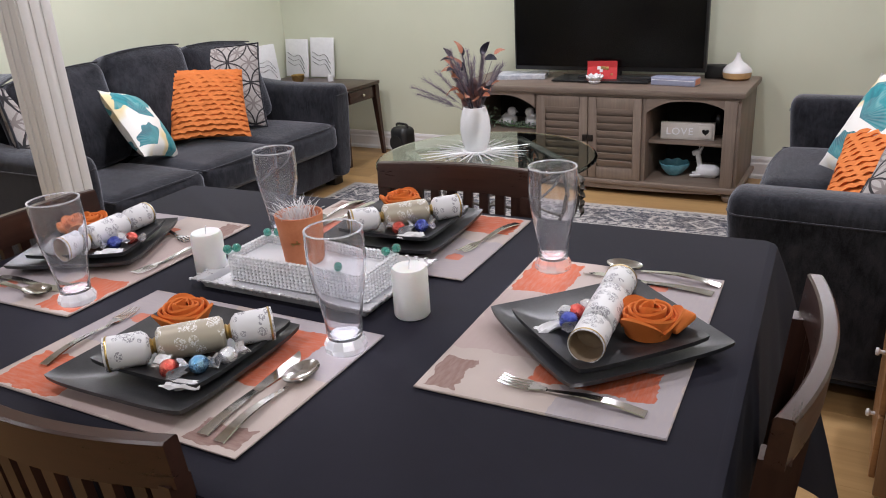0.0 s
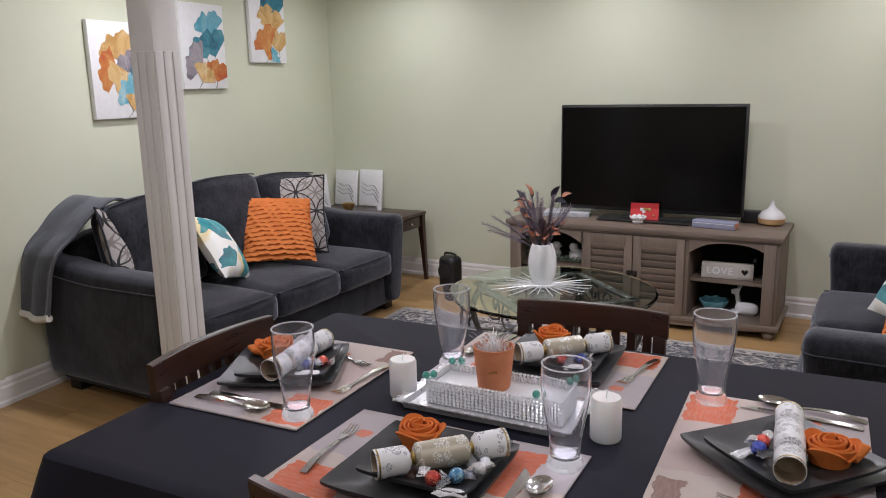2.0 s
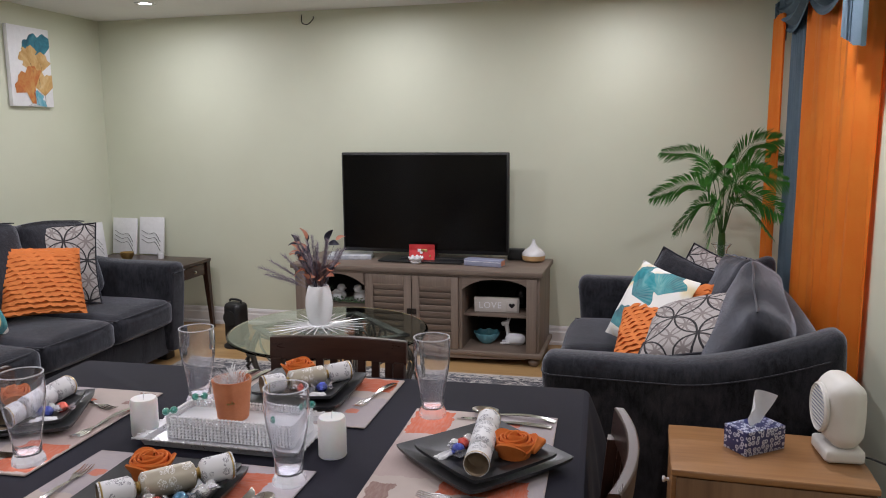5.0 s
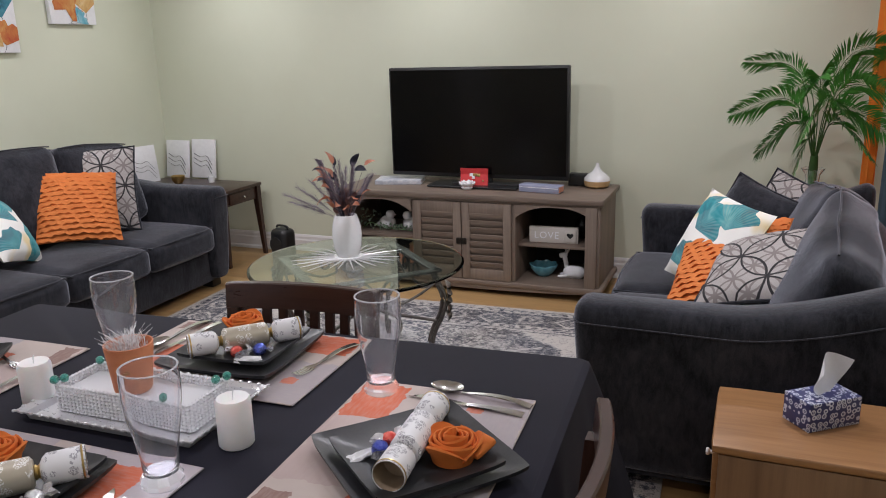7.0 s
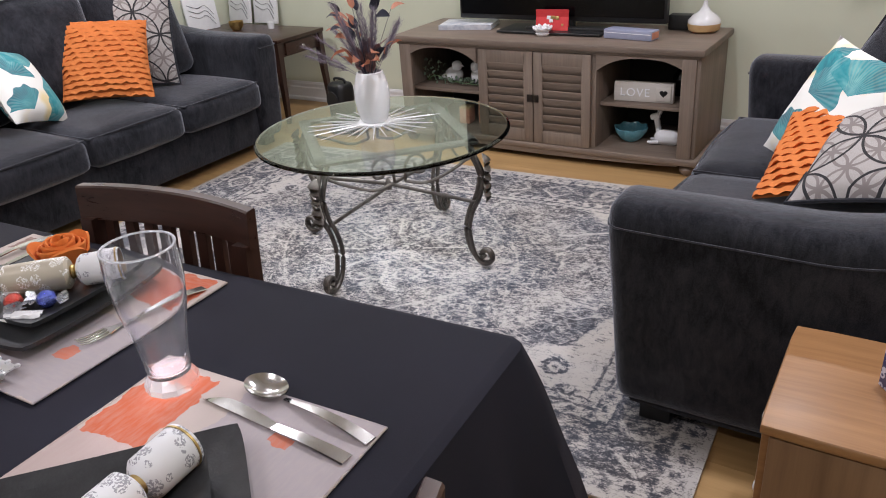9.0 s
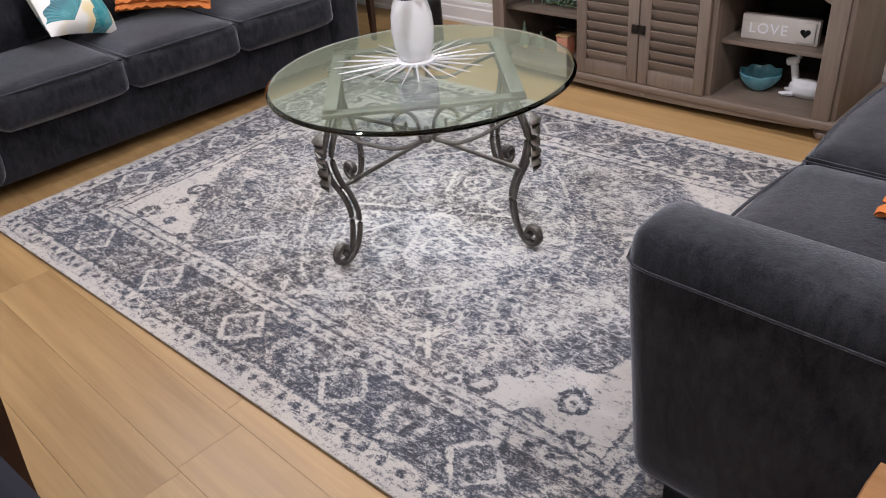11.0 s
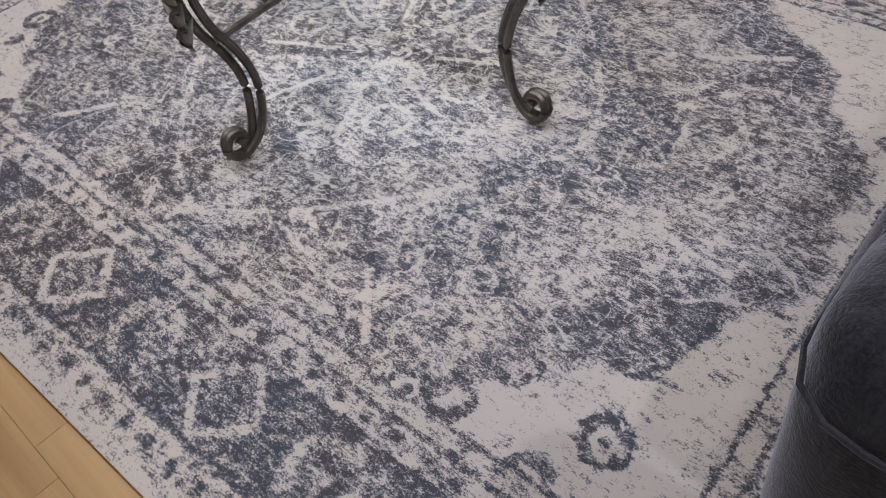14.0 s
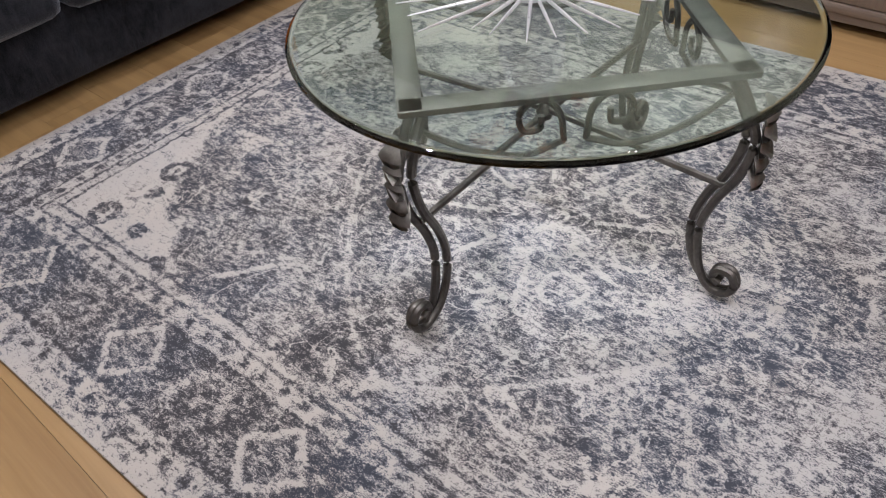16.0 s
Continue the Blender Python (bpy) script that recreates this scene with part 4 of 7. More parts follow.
M["blue_sheer"] = mottled("slate_blue_voile", (0.13, 0.2, 0.26), (0.2, 0.28, 0.35), 0.75, 6, 300, 0.1)
M["feather"] = mottled("mauve_feather", (0.17, 0.145, 0.185), (0.34, 0.29, 0.35), 0.9, 40, 200, 0.1)
M["rust_leaf"] = mottled("rust_leaf", (0.52, 0.2, 0.12), (0.66, 0.34, 0.23), 0.6, 40, 200, 0.1)
M["plum_leaf"] = mottled("plum_leaf", (0.02, 0.022, 0.04), (0.06, 0.06, 0.09), 0.55, 40, 200, 0.1)
M["mauve_leaf"] = mottled("mauve_leaf", (0.22, 0.11, 0.11), (0.34, 0.2, 0.19), 0.7, 40, 200, 0.1)
M["red_card"] = mottled("red_card", (0.6, 0.03, 0.04), (0.68, 0.06, 0.06), 0.5, 30, 200, 0.05)
M["blue_bowl"] = mottled("blue_glaze", (0.1, 0.32, 0.4), (0.2, 0.46, 0.54), 0.18, 30, 200, 0.05)
M["light_wood"] = wood("pale_bamboo", (0.45, 0.27, 0.12), (0.6, 0.4, 0.2), 0.45, 0, 30.0)
M["white_wood"] = wood("whitewashed_wood", (0.5, 0.46, 0.42), (0.62, 0.58, 0.54), 0.6, 0, 30.0)
M["throw"] = velvet("grey_fleece", (0.06, 0.065, 0.075), (0.1, 0.105, 0.12))
M["cream_fleece"] = mottled("cream_sherpa", (0.62, 0.58, 0.52), (0.74, 0.7, 0.64), 0.95, 60, 300, 0.6, 0.004)
M["sage"] = mottled("sage_leaf", (0.06, 0.1, 0.06), (0.16, 0.22, 0.15), 0.7, 60, 200, 0.1)
M["slate_box"] = mottled("grey_blue_box", (0.26, 0.28, 0.4), (0.34, 0.36, 0.48), 0.4, 30, 200, 0.05)
M["photo"] = mottled("printed_cover", (0.3, 0.34, 0.42), (0.7, 0.7, 0.72), 0.4, 14, 60, 0.02)
M["ivory_plastic"] = mottled("ivory_plastic", (0.68, 0.66, 0.62), (0.74, 0.72, 0.69), 0.4, 10, 200, 0.04)


def foil(name, a, b):
    return mottled(name, a, b, 0.22, 60, 220, 0.6, 0.003, 0.75)


M["foil_red"] = foil("red_foil", (0.6, 0.02, 0.02), (0.8, 0.25, 0.2))
M["foil_blue"] = foil("blue_foil", (0.02, 0.04, 0.4), (0.2, 0.25, 0.65))
M["foil_sky"] = foil("sky_foil", (0.05, 0.3, 0.6), (0.4, 0.6, 0.8))
M["foil_silver"] = foil("silver_foil", (0.55, 0.56, 0.6), (0.8, 0.8, 0.84))


def flake_paper(name, ground, ink, metal=0.0):
    m = material(name, ground, 0.45, metal)
    n = Nodes(m)
    co = n.coord()
    cell = n.voronoi(n.scaled(co, (1, 1, 1)), 55, "F1", "Distance", 0.7)
    ring = n.math("ABSOLUTE", n.math("SUBTRACT", cell, 0.3))
    spokes = n.noise(co, 420, 2)
    f = n.math("MULTIPLY", n.math("LESS_THAN", ring, 0.16), n.math("GREATER_THAN", spokes, 0.5))
    n.color(n.mix(f, ground, ink))
    n.bump(n.noise(co, 200, 2), 0.08, 0.0006)
    return m


M["flake_white"] = flake_paper("snowflake_paper", (0.8, 0.8, 0.83), (0.36, 0.36, 0.4))
M["flake_gold"] = flake_paper("gold_snowflake_paper", (0.5, 0.45, 0.36), (0.85, 0.84, 0.82), 0.35)


def lattice_cloth():
    """Beige cloth with interlaced dark and grey rings."""
    m = material("ring_lattice_cloth", (0.5, 0.46, 0.43), 0.9)
    n = Nodes(m)
    co = n.coord()
    x, y, _ = n.xyz(co)

    def rings(period, ox, oy, radius, width):
        fx = n.math("SUBTRACT", n.math("PINGPONG", n.math("ADD", x, ox + 5.0), period / 2), 0.0)
        fy = n.math("SUBTRACT", n.math("PINGPONG", n.math("ADD", y, oy + 5.0), period / 2), 0.0)
        r = n.math("SQRT", n.math("ADD", n.math("MULTIPLY", fx, fx), n.math("MULTIPLY", fy, fy)))
        return n.math("LESS_THAN", n.math("ABSOLUTE", n.math("SUBTRACT", r, radius)), width)

    grey = n.math("MAXIMUM", rings(0.13, 0.0, 0.0, 0.062, 0.0045), rings(0.13, 0.065, 0.065, 0.062, 0.0045))
    dark = n.math("MAXIMUM", rings(0.26, 0.0, 0.065, 0.125, 0.005), rings(0.26, 0.13, -0.065, 0.125, 0.004))
    weave = n.noise(co, 380, 2)
    base = n.ramp(weave, (0.3, (0.31, 0.287, 0.278)), (0.7, (0.41, 0.382, 0.37)))
    c = n.mix(grey, base, (0.2, 0.175, 0.17))
    n.color(n.mix(dark, c, (0.02, 0.019, 0.022)))
    n.bump(weave, 0.3, 0.001)
    return m


def ginkgo_cloth():
    """White cloth with watercolour ginkgo leaves in teal and touches of yellow."""
    m = material("ginkgo_print_cloth", (0.8, 0.79, 0.76), 0.9)
    n = Nodes(m)
    co = n.coord()
    x, y, _ = n.xyz(co)
    wash = n.noise(co, 9, 4, 0.6, 0.8)
    fine = n.noise(co, 400, 2)
    c = n.ramp(n.noise(co, 5, 2), (0.5, (0.78, 0.77, 0.74)), (0.62, (0.74, 0.62, 0.36)))
    teal = n.ramp(wash, (0.3, (0.01, 0.1, 0.14)), (0.55, (0.02, 0.24, 0.28)), (0.75, (0.15, 0.4, 0.42)))
    for cx, cy, ang, rad in ((-0.1, 0.02, 60, 0.15), (0.07, 0.07, 100, 0.14), (0.06, -0.05, -20, 0.13), (-0.08, -0.16, 110, 0.12), (-0.17, 0.17, -40, 0.09), (0.16, -0.17, 150, 0.12)):
        a = radians(ang)
        dx, dy = n.math("SUBTRACT", x, cx), n.math("SUBTRACT", y, cy)
        u = n.math("ADD", n.math("MULTIPLY", dx, math.cos(a)), n.math("MULTIPLY", dy, math.sin(a)))
        v = n.math("SUBTRACT", n.math("MULTIPLY", dy, math.cos(a)), n.math("MULTIPLY", dx, math.sin(a)))
        r = n.math("SQRT", n.math("ADD", n.math("MULTIPLY", u, u), n.math("MULTIPLY", v, v)))
        th = n.math("ARCTAN2", v, u)
        edge = n.math("MULTIPLY_ADD", n.math("SINE", n.math("MULTIPLY", th, 11.0)), 0.006, rad)
        mask = n.math("MULTIPLY", n.math("LESS_THAN", r, edge), n.math("LESS_THAN", n.math("ABSOLUTE", th), 1.15))
        veins = n.math("MULTIPLY_ADD", n.math("SINE", n.math("MULTIPLY", th, 46.0)), 0.06, 0.92)
        c = n.mix(n.math("MULTIPLY", mask, veins), c, teal)
    n.color(c)
    n.bump(fine, 0.25, 0.001)
    return m


def placemat_print():
    """Printed beige, mauve and grey blocks with orange and brown strokes."""
    m = material("placemat_print", (0.5, 0.45, 0.42), 0.8)
    n = Nodes(m)
    co = n.coord()
    x, y, _ = n.xyz(co)
    brush = n.noise(n.scaled(co, (14, 60, 1)), 3.0, 4, 0.6)
    wob = n.math("MULTIPLY_ADD", n.noise(co, 30, 3), 0.03, -0.015)

    def block(x0, x1, y0, y1, strength=1.0):
        xx, yy = n.math("ADD", x, wob), n.math("ADD", y, wob)
        k = n.math("MULTIPLY", n.math("GREATER_THAN", xx, x0), n.math("LESS_THAN", xx, x1))
        k = n.math("MULTIPLY", k, n.math("MULTIPLY", n.math("GREATER_THAN", yy, y0), n.math("LESS_THAN", yy, y1)))
        return n.math("MULTIPLY", k, n.math("MULTIPLY", n.ramp(brush, (0.3, 0.75), (0.6, 1.0)), strength))

    c = n.ramp(n.noise(co, 6, 3), (0.35, (0.44, 0.37, 0.34)), (0.65, (0.51, 0.435, 0.4)))
    for box_, col in (
        ((-0.25, -0.05, -0.02, 0.17, 0.8), (0.36, 0.325, 0.36)),
        ((0.02, 0.25, 0.02, 0.17, 0.7), (0.35, 0.33, 0.38)),
        ((-0.1, 0.12, -0.17, -0.03, 0.55), (0.4, 0.29, 0.28)),
        ((-0.235, -0.1, -0.165, -0.07, 1.0), (0.5, 0.105, 0.04)),
        ((0.1, 0.175, -0.03, 0.14, 1.0), (0.5, 0.11, 0.045)),
        ((-0.2, -0.17, 0.06, 0.085, 0.9), (0.6, 0.16, 0.08)),
        ((0.15, 0.235, -0.162, -0.115, 0.85), (0.2, 0.1, 0.08)),
    ):
        c = n.mix(block(*box_), c, col)
    n.color(c)
    n.bump(n.noise(co, 700, 2), 0.3, 0.0006)
    return m


M["lattice"] = lattice_cloth()
M["ginkgo"] = ginkgo_cloth()
M["mat_print"] = placemat_print()


def tissue_print():
    m = material("navy_floral_box", (0.03, 0.04, 0.14), 0.4)
    n = Nodes(m)
    co = n.coord()
    cell = n.voronoi(co, 52, randomness=0.5)
    ring = n.math("LESS_THAN", n.math("ABSOLUTE", n.math("SUBTRACT", cell, 0.34)), 0.09)
    dot = n.math("LESS_THAN", cell, 0.14)
    n.color(n.mix(n.math("MAXIMUM", ring, dot), (0.025, 0.03, 0.12), (0.55, 0.57, 0.68)))
    return m


M["tissue_print"] = tissue_print()


# ---- table settings ----
def on_table(x, y, z=0.0, rz=0.0):
    return pose(x, y, TOP + z, 0, 0, rz)


def placemat(x, y, rz):
    bm = soft_box((0.495, 0.342, 0.0034), 0.0015, n=10, m=pose(0, 0, 0.0019))
    for v in bm.verts:
        v.co.z += 0.0012 * (noise.noise(Vector((v.co.x * 6 + x * 9, v.co.y * 6, y * 5))) + 0.6) * (max(abs(v.co.x) / 0.24, abs(v.co.y) / 0.165) ** 6)
    t = thing("placemat", "beige and mauve printed placemat with orange strokes", "placemat", on_table(x, y, 0.0005, rz), "placemats")
    part("cloth", bm, "mat_print", t)
    hem = [(u * 0.2455, v * 0.169, 0.0036) for u, v in ((-1, -1), (0, -1), (1, -1), (1, 0), (1, 1), (0, 1), (-1, 1), (-1, 0))]
    part("stitched_hem", tube(hem, 0.0011, 5, closed=True), "mat_print", t)


def plate(name, label, size, rise, m):
    bm = bmesh.new()
    n = 20
    top, bot = {}, {}
    for i in range(n + 1):
        for j in range(n + 1):
            u, v = 2 * i / n - 1, 2 * j / n - 1
            k = max(abs(u), abs(v))
            # round off the corners a little
            q = (abs(u) * abs(v)) ** 6
            x, y = u * size / 2 * (1 - 0.035 * q), v * size / 2 * (1 - 0.035 * q)
            z = rise * max(0, (k - 0.5) / 0.5) ** 1.5 + rise * 0.2 * (abs(u) * abs(v)) ** 3
            top[i, j] = bm.verts.new((x, y, z + 0.006))
            bot[i, j] = bm.verts.new((x * (0.99), y * (0.99), max(0.0, z - 0.001)))
    for i in range(n):
        for j in range(n):
            bm.faces.new((top[i, j], top[i + 1, j], top[i + 1, j + 1], top[i, j + 1]))
            bm.faces.new((bot[i, j], bot[i, j + 1], bot[i + 1, j + 1], bot[i + 1, j]))
    for k in range(n):
        for a, b in (((k, 0), (k + 1, 0)), ((n, k), (n, k + 1)), ((n - k, n), (n - k - 1, n)), ((0, n - k), (0, n - k - 1))):
            bm.faces.new((top[a], bot[a], bot[b], top[b]))
    ob = part(name, bm, "plate")
    ob.matrix_basis = m
    return tagged(ob, label, "plate", name + "s")


def napkin_rose(x, y, z, rz, flap=1):
    """An orange napkin rolled into a rose."""
    bm = bmesh.new()
    turns, n = 4.2, 130
    rows = []
    for k in range(n + 1):
        f = k / n
        a = 2 * math.pi * turns * f
        r = 0.005 + 0.031 * f
        h = 0.046 - 0.012 * f + 0.003 * math.sin(a * 1.7)
        lean = 0.004 + 0.006 * f
        c, s = math.cos(a), math.sin(a)
        rows.append([bm.verts.new(((r + dr) * c, (r + dr) * s, hz)) for dr, hz in ((-0.001, 0.002), (lean - 0.0005, h), (lean + 0.0017, h + 0.0012), (lean + 0.0036, h - 0.002), (0.0034, 0.002))])
    for a, b in zip(rows, rows[1:]):
        for k in range(4):
            bm.faces.new((a[k], a[k + 1], b[k + 1], b[k]))
    t = thing("napkin_rose", "bright orange cloth napkin rolled into a rose", "napkin", pose(x, y, z, 0, 0, rz) @ Matrix.Diagonal((0.85, 0.85, 1.0, 1)), "napkin roses")
    part("rolled_centre", bm, "napkin", t)
    for k in range(3):
        a0 = 2.1 * k
        bm = bmesh.new()
        rows = []
        for i in range(13):
            a = a0 + 2.3 * (i / 12 - 0.5)
            bell = math.sin(math.pi * i / 12)
            r0, r1 = 0.036, 0.041 + 0.014 * bell
            rows.append([bm.verts.new((rr * math.cos(a), rr * math.sin(a), zz)) for rr, zz in ((r0 - 0.004, 0.002), (r0 + 0.002, 0.018), (r1, 0.03 * bell + 0.012), (r1 + 0.003, 0.028 * bell + 0.011), (r0 + 0.006, 0.014), (r0 + 0.002, 0.001))])
        for a, b in zip(rows, rows[1:]):
            for q in range(5):
                bm.faces.new((a[q], a[q + 1], b[q + 1], b[q]))
        part("petal", bm, "napkin", t)
    if flap:
        bm = soft_box((0.05, 0.05, 0.012), 0.005, (0, 0, 0.006), 6, pose(0.046, 0.012, 0.018, 0, -18, 40))
        part("corner_fold", bm, "napkin", t)


def cracker(a, b, z, mid):
    """A paper party cracker that lies from a to b."""
    ax, ay = a
    bx, by = b
    ang = math.degrees(math.atan2(by - ay, bx - ax))
    t = thing("party_cracker", "white snowflake party cracker with " + ("a gold middle" if mid == "flake_gold" else "pinched ends"), "party cracker", pose((ax + bx) / 2, (ay + by) / 2, z + 0.0265, 0, 0, ang) @ Matrix.Diagonal((1, 1.14, 1.14, 1)), "party crackers")
    lie = pose(0, 0, 0, 0, 90, 0)
    part("barrel", lathe([(0.009, -0.048), (0.017, -0.0475), (0.022, -0.043), (0.0225, 0), (0.022, 0.043), (0.017, 0.0475), (0.009, 0.048)], 28, lie, cap=False), mid, t)
    for s in (-1, 1):
        part("end", lathe([(0.01, s * 0.056), (0.017, s * 0.06), (0.0215, s * 0.066), (0.022, s * 0.118), (0.0212, s * 0.118), (0.0208, s * 0.07)], 28, lie, cap=False), "flake_white", t)
        part("tie", lathe([(0.008, s * 0.046), (0.0105, s * 0.05), (0.0085, s * 0.053), (0.0105, s * 0.056), (0.009, s * 0.06)], 18, lie, cap=False), "gold", t, "gold ribbon tie")
        part("tube_inside", lathe([(0.0, s * 0.075), (0.0206, s * 0.076), (0.0207, s * 0.1175)], 24, lie, cap=False), "cardboard", t, "brown card tube inside")
        for r in (0.0224,):
            part("band", lathe([(r, s * 0.112), (r + 0.0004, s * 0.1125), (r + 0.0004, s * 0.1145), (r, s * 0.115)], 28, lie, cap=False), "gold", t)


def candy(x, y, z, rz, mat):
    t = thing("wrapped_candy", {"foil_red": "round candy in red foil with clear twisted ends", "foil_blue": "round candy in dark blue foil with clear twisted ends", "foil_sky": "round candy in sky blue foil with clear twisted ends", "foil_silver": "round candy in silver foil with clear twisted ends"}[mat], "candy", pose(x, y, z + 0.0135, 0, 0, rz), "wrapped candies")
    bm = bmesh.new()
    bmesh.ops.create_icosphere(bm, subdivisions=3, radius=0.0138)
    for v in bm.verts:
        v.co *= 1 + 0.07 * noise.noise(v.co * 160)
        v.co.z = max(v.co.z, -0.0133)
    part("ball", bm, mat, t)
    for s in (-1, 1):
        bm = bmesh.new()
        n = 16
        c = bm.verts.new((s * 0.012, 0, 0))
        ring = [bm.verts.new((s * (0.026 + 0.003 * math.sin(5 * k)), 0.014 * math.cos(2 * math.pi * k / n) * (1 + 0.3 * math.sin(3 * k)), 0.009 * math.sin(2 * math.pi * k / n) + 0.003)) for k in range(n)]
        for k in range(n):
            bm.faces.new((c, ring[k], ring[(k + 1) % n]))
        part("twist", bm, "foil_silver", t, "crinkled clear wrapper end")


def mint(x, y, z, rz):
    ob = part("mint_packet", pillow(0.058, 0.022, 0.009, 8), "paper")
    ob.matrix_basis = pose(x, y, z + 0.006, 0, 0, rz)
    tagged(ob, "small white sealed mint packet", "candy", "mint packets")


def drinking_glass(x, y):
    t = thing("drinking_glass", "tall clear curved beer glass, empty", "glass", on_table(x, y, 0.0045) @ Matrix.Diagonal((1, 1, 0.96, 1)), "drinking glasses")
    bowl = [(0, 0.0245), (0.0265, 0.0245), (0.0275, 0.034), (0.0285, 0.055), (0.034, 0.09), (0.0405, 0.125), (0.0435, 0.155), (0.0435, 0.185), (0.0425, 0.2005), (0.041, 0.2005), (0.0418, 0.185), (0.0418, 0.155), (0.0388, 0.125), (0.0322, 0.09), (0.0266, 0.055), (0.0252, 0.034), (0.022, 0.028), (0.012, 0.0262), (0, 0.026)]
    base = [(0, 0.0), (0.03, 0.0), (0.0335, 0.004), (0.0335, 0.012), (0.0295, 0.02), (0.0268, 0.0242), (0, 0.0242)]
    rim = [(0.0417 + 0.0017 * math.cos(a * math.pi / 4), 0.2014 + 0.0014 * math.sin(a * math.pi / 4)) for a in range(8)]
    # base and rim get the whitened glass in place of caught light
    for name, ob in (("bowl", part("bowl", lathe(bowl, 48), "glass", t)), ("base", part("base", lathe(base, 12), "whitened_glass", t, "thick faceted glass base", False)), ("rim", part("rim", lathe(rim + rim[:1], 48, cap=False), "whitened_glass", t, "clear rim whitened for its highlight"))):
        ob.visible_shadow = False


def handle_bar(bm, y0, y1, w0, w1, z0, lift):
    rows = []
    n = 12
    for k in range(n + 1):
        f = k / n
        w = w0 + (w1 - w0) * f ** 1.4
        z = z0 + lift * math.sin(math.pi * f) * (1 - 0.4 * f)
        rows.append([bm.verts.new((sx * w / 2 * (0.9 if top else 1), y0 + (y1 - y0) * f, z + (0.0018 if top else 0))) for sx, top in ((-1, 0), (1, 0), (1, 1), (-1, 1))])
    for a, b in zip(rows, rows[1:]):
        for q in range(4):
            bm.faces.new((a[q], a[(q + 1) % 4], b[(q + 1) % 4], b[q]))
    bm.faces.new(rows[0])
    bm.faces.new(rows[-1])


def fork(m):
    t = thing("fork", "polished steel dinner fork on the placemat", "fork", m, "forks")
    bm = bmesh.new()
    handle_bar(bm, -0.1, 0.035, 0.016, 0.006, 0.001, 0.008)
    part("handle", bm, "steel", t)
    bm = bmesh.new()
    handle_bar(bm, 0.033, 0.058, 0.007, 0.024, 0.003, 0.0)
    head = part("head", bm, "steel", t)
    for k in range(4):
        x = -0.0102 + 0.0068 * k
        part("tine", tube([(x, 0.056, 0.0042), (x, 0.072, 0.0028), (x, 0.088, 0.0035), (x * 0.97, 0.1, 0.0065)], 0.0016, 6, None, [1, 1, 0.9, 0.5]), "steel", head)


def knife(m):
    t = thing("knife", "polished steel table knife on the placemat", "knife", m, "knives")
    bm = bmesh.new()
    handle_bar(bm, -0.11, 0.0, 0.018, 0.012, 0.001, 0.003)
    part("handle", bm, "steel", t)
    bm = bmesh.new()
    rows = []
    for k in range(13):
        f = k / 12
        w = 0.013 + 0.006 * math.sin(math.pi * min(1, f * 0.75)) - 0.016 * max(0, (f - 0.7) / 0.3) ** 2
        rows.append([bm.verts.new(v) for v in ((-0.006, 0.0 + 0.115 * f, 0.001), (-0.006, 0.115 * f, 0.0032), (-0.006 + w, 0.115 * f, 0.0014))])
    for a, b in zip(rows, rows[1:]):
        for q in range(3):
            bm.faces.new((a[q], a[(q + 1) % 3], b[(q + 1) % 3], b[q]))
    bm.faces.new(rows[0])
    bm.faces.new(rows[-1])
    part("blade", bm, "steel", t)


def spoon(m):
    t = thing("spoon", "polished steel table spoon on the placemat", "spoon", m, "spoons")
    bm = bmesh.new()
    handle_bar(bm, -0.105, 0.035, 0.017, 0.0065, 0.001, 0.009)
    part("handle", bm, "steel", t)
    bm = bmesh.new()
    nr, ns = 7, 28
    for off in (0.0, 0.0013):
        rings = []
        for i in range(nr + 1):
            r = i / nr
            rings.append([bm.verts.new((0.0215 * r * math.cos(2 * math.pi * k / ns), 0.066 + 0.033 * r * math.sin(2 * math.pi * k / ns), 0.0012 + off + 0.0085 * r ** 2.2)) for k in range(ns)])
        for a, b in zip(rings, rings[1:]):
            for k in range(ns):
                bm.faces.new((a[k], a[(k + 1) % ns], b[(k + 1) % ns], b[k]))
    bmesh.ops.remove_doubles(bm, verts=bm.verts, dist=0.0002)
    part("bowl", bm, "steel", t)


for x, y, rz in ((-0.825, 0.69, 1.5), (-0.305, 1.012, -87), (-1.325, 0.948, 93), (-0.822, 1.265, 182)):
    placemat(x, y, rz)
PZ = TOP + 0.0045
for x, y, rz, salad in ((-0.82, 0.67, 3, (-0.805, 0.69, 2)), (-0.268, 0.99, -41, (-0.262, 0.975, -40)), (-1.37, 0.955, 27, (-1.36, 0.955, 25)), (-0.80, 1.275, 4, (-0.80, 1.285, 4))):
    plate("dinner_plate", "square slate black stoneware dinner plate", 0.268, 0.016, pose(x, y, PZ, 0, 0, rz))
    plate("salad_plate", "small square slate black plate stacked on a dinner plate", 0.212, 0.011, pose(salad[0], salad[1], PZ + 0.0165, 0, 0, salad[2]))
SZ = PZ + 0.0165 + 0.007
napkin_rose(-0.862, 0.727, SZ, 20, 0)
napkin_rose(-0.203, 0.985, SZ, 20)
napkin_rose(-1.425, 0.975, SZ, 200)
napkin_rose(-0.845, 1.345, SZ, 100)
cracker((-0.862, 0.583), (-0.705, 0.755), SZ, "flake_gold")
cracker((-0.255, 0.868), (-0.278, 1.1), SZ, "flake_white")
cracker((-1.322, 0.845), (-1.345, 1.07), SZ, "flake_white")
cracker((-0.857, 1.192), (-0.715, 1.34), SZ, "flake_gold")
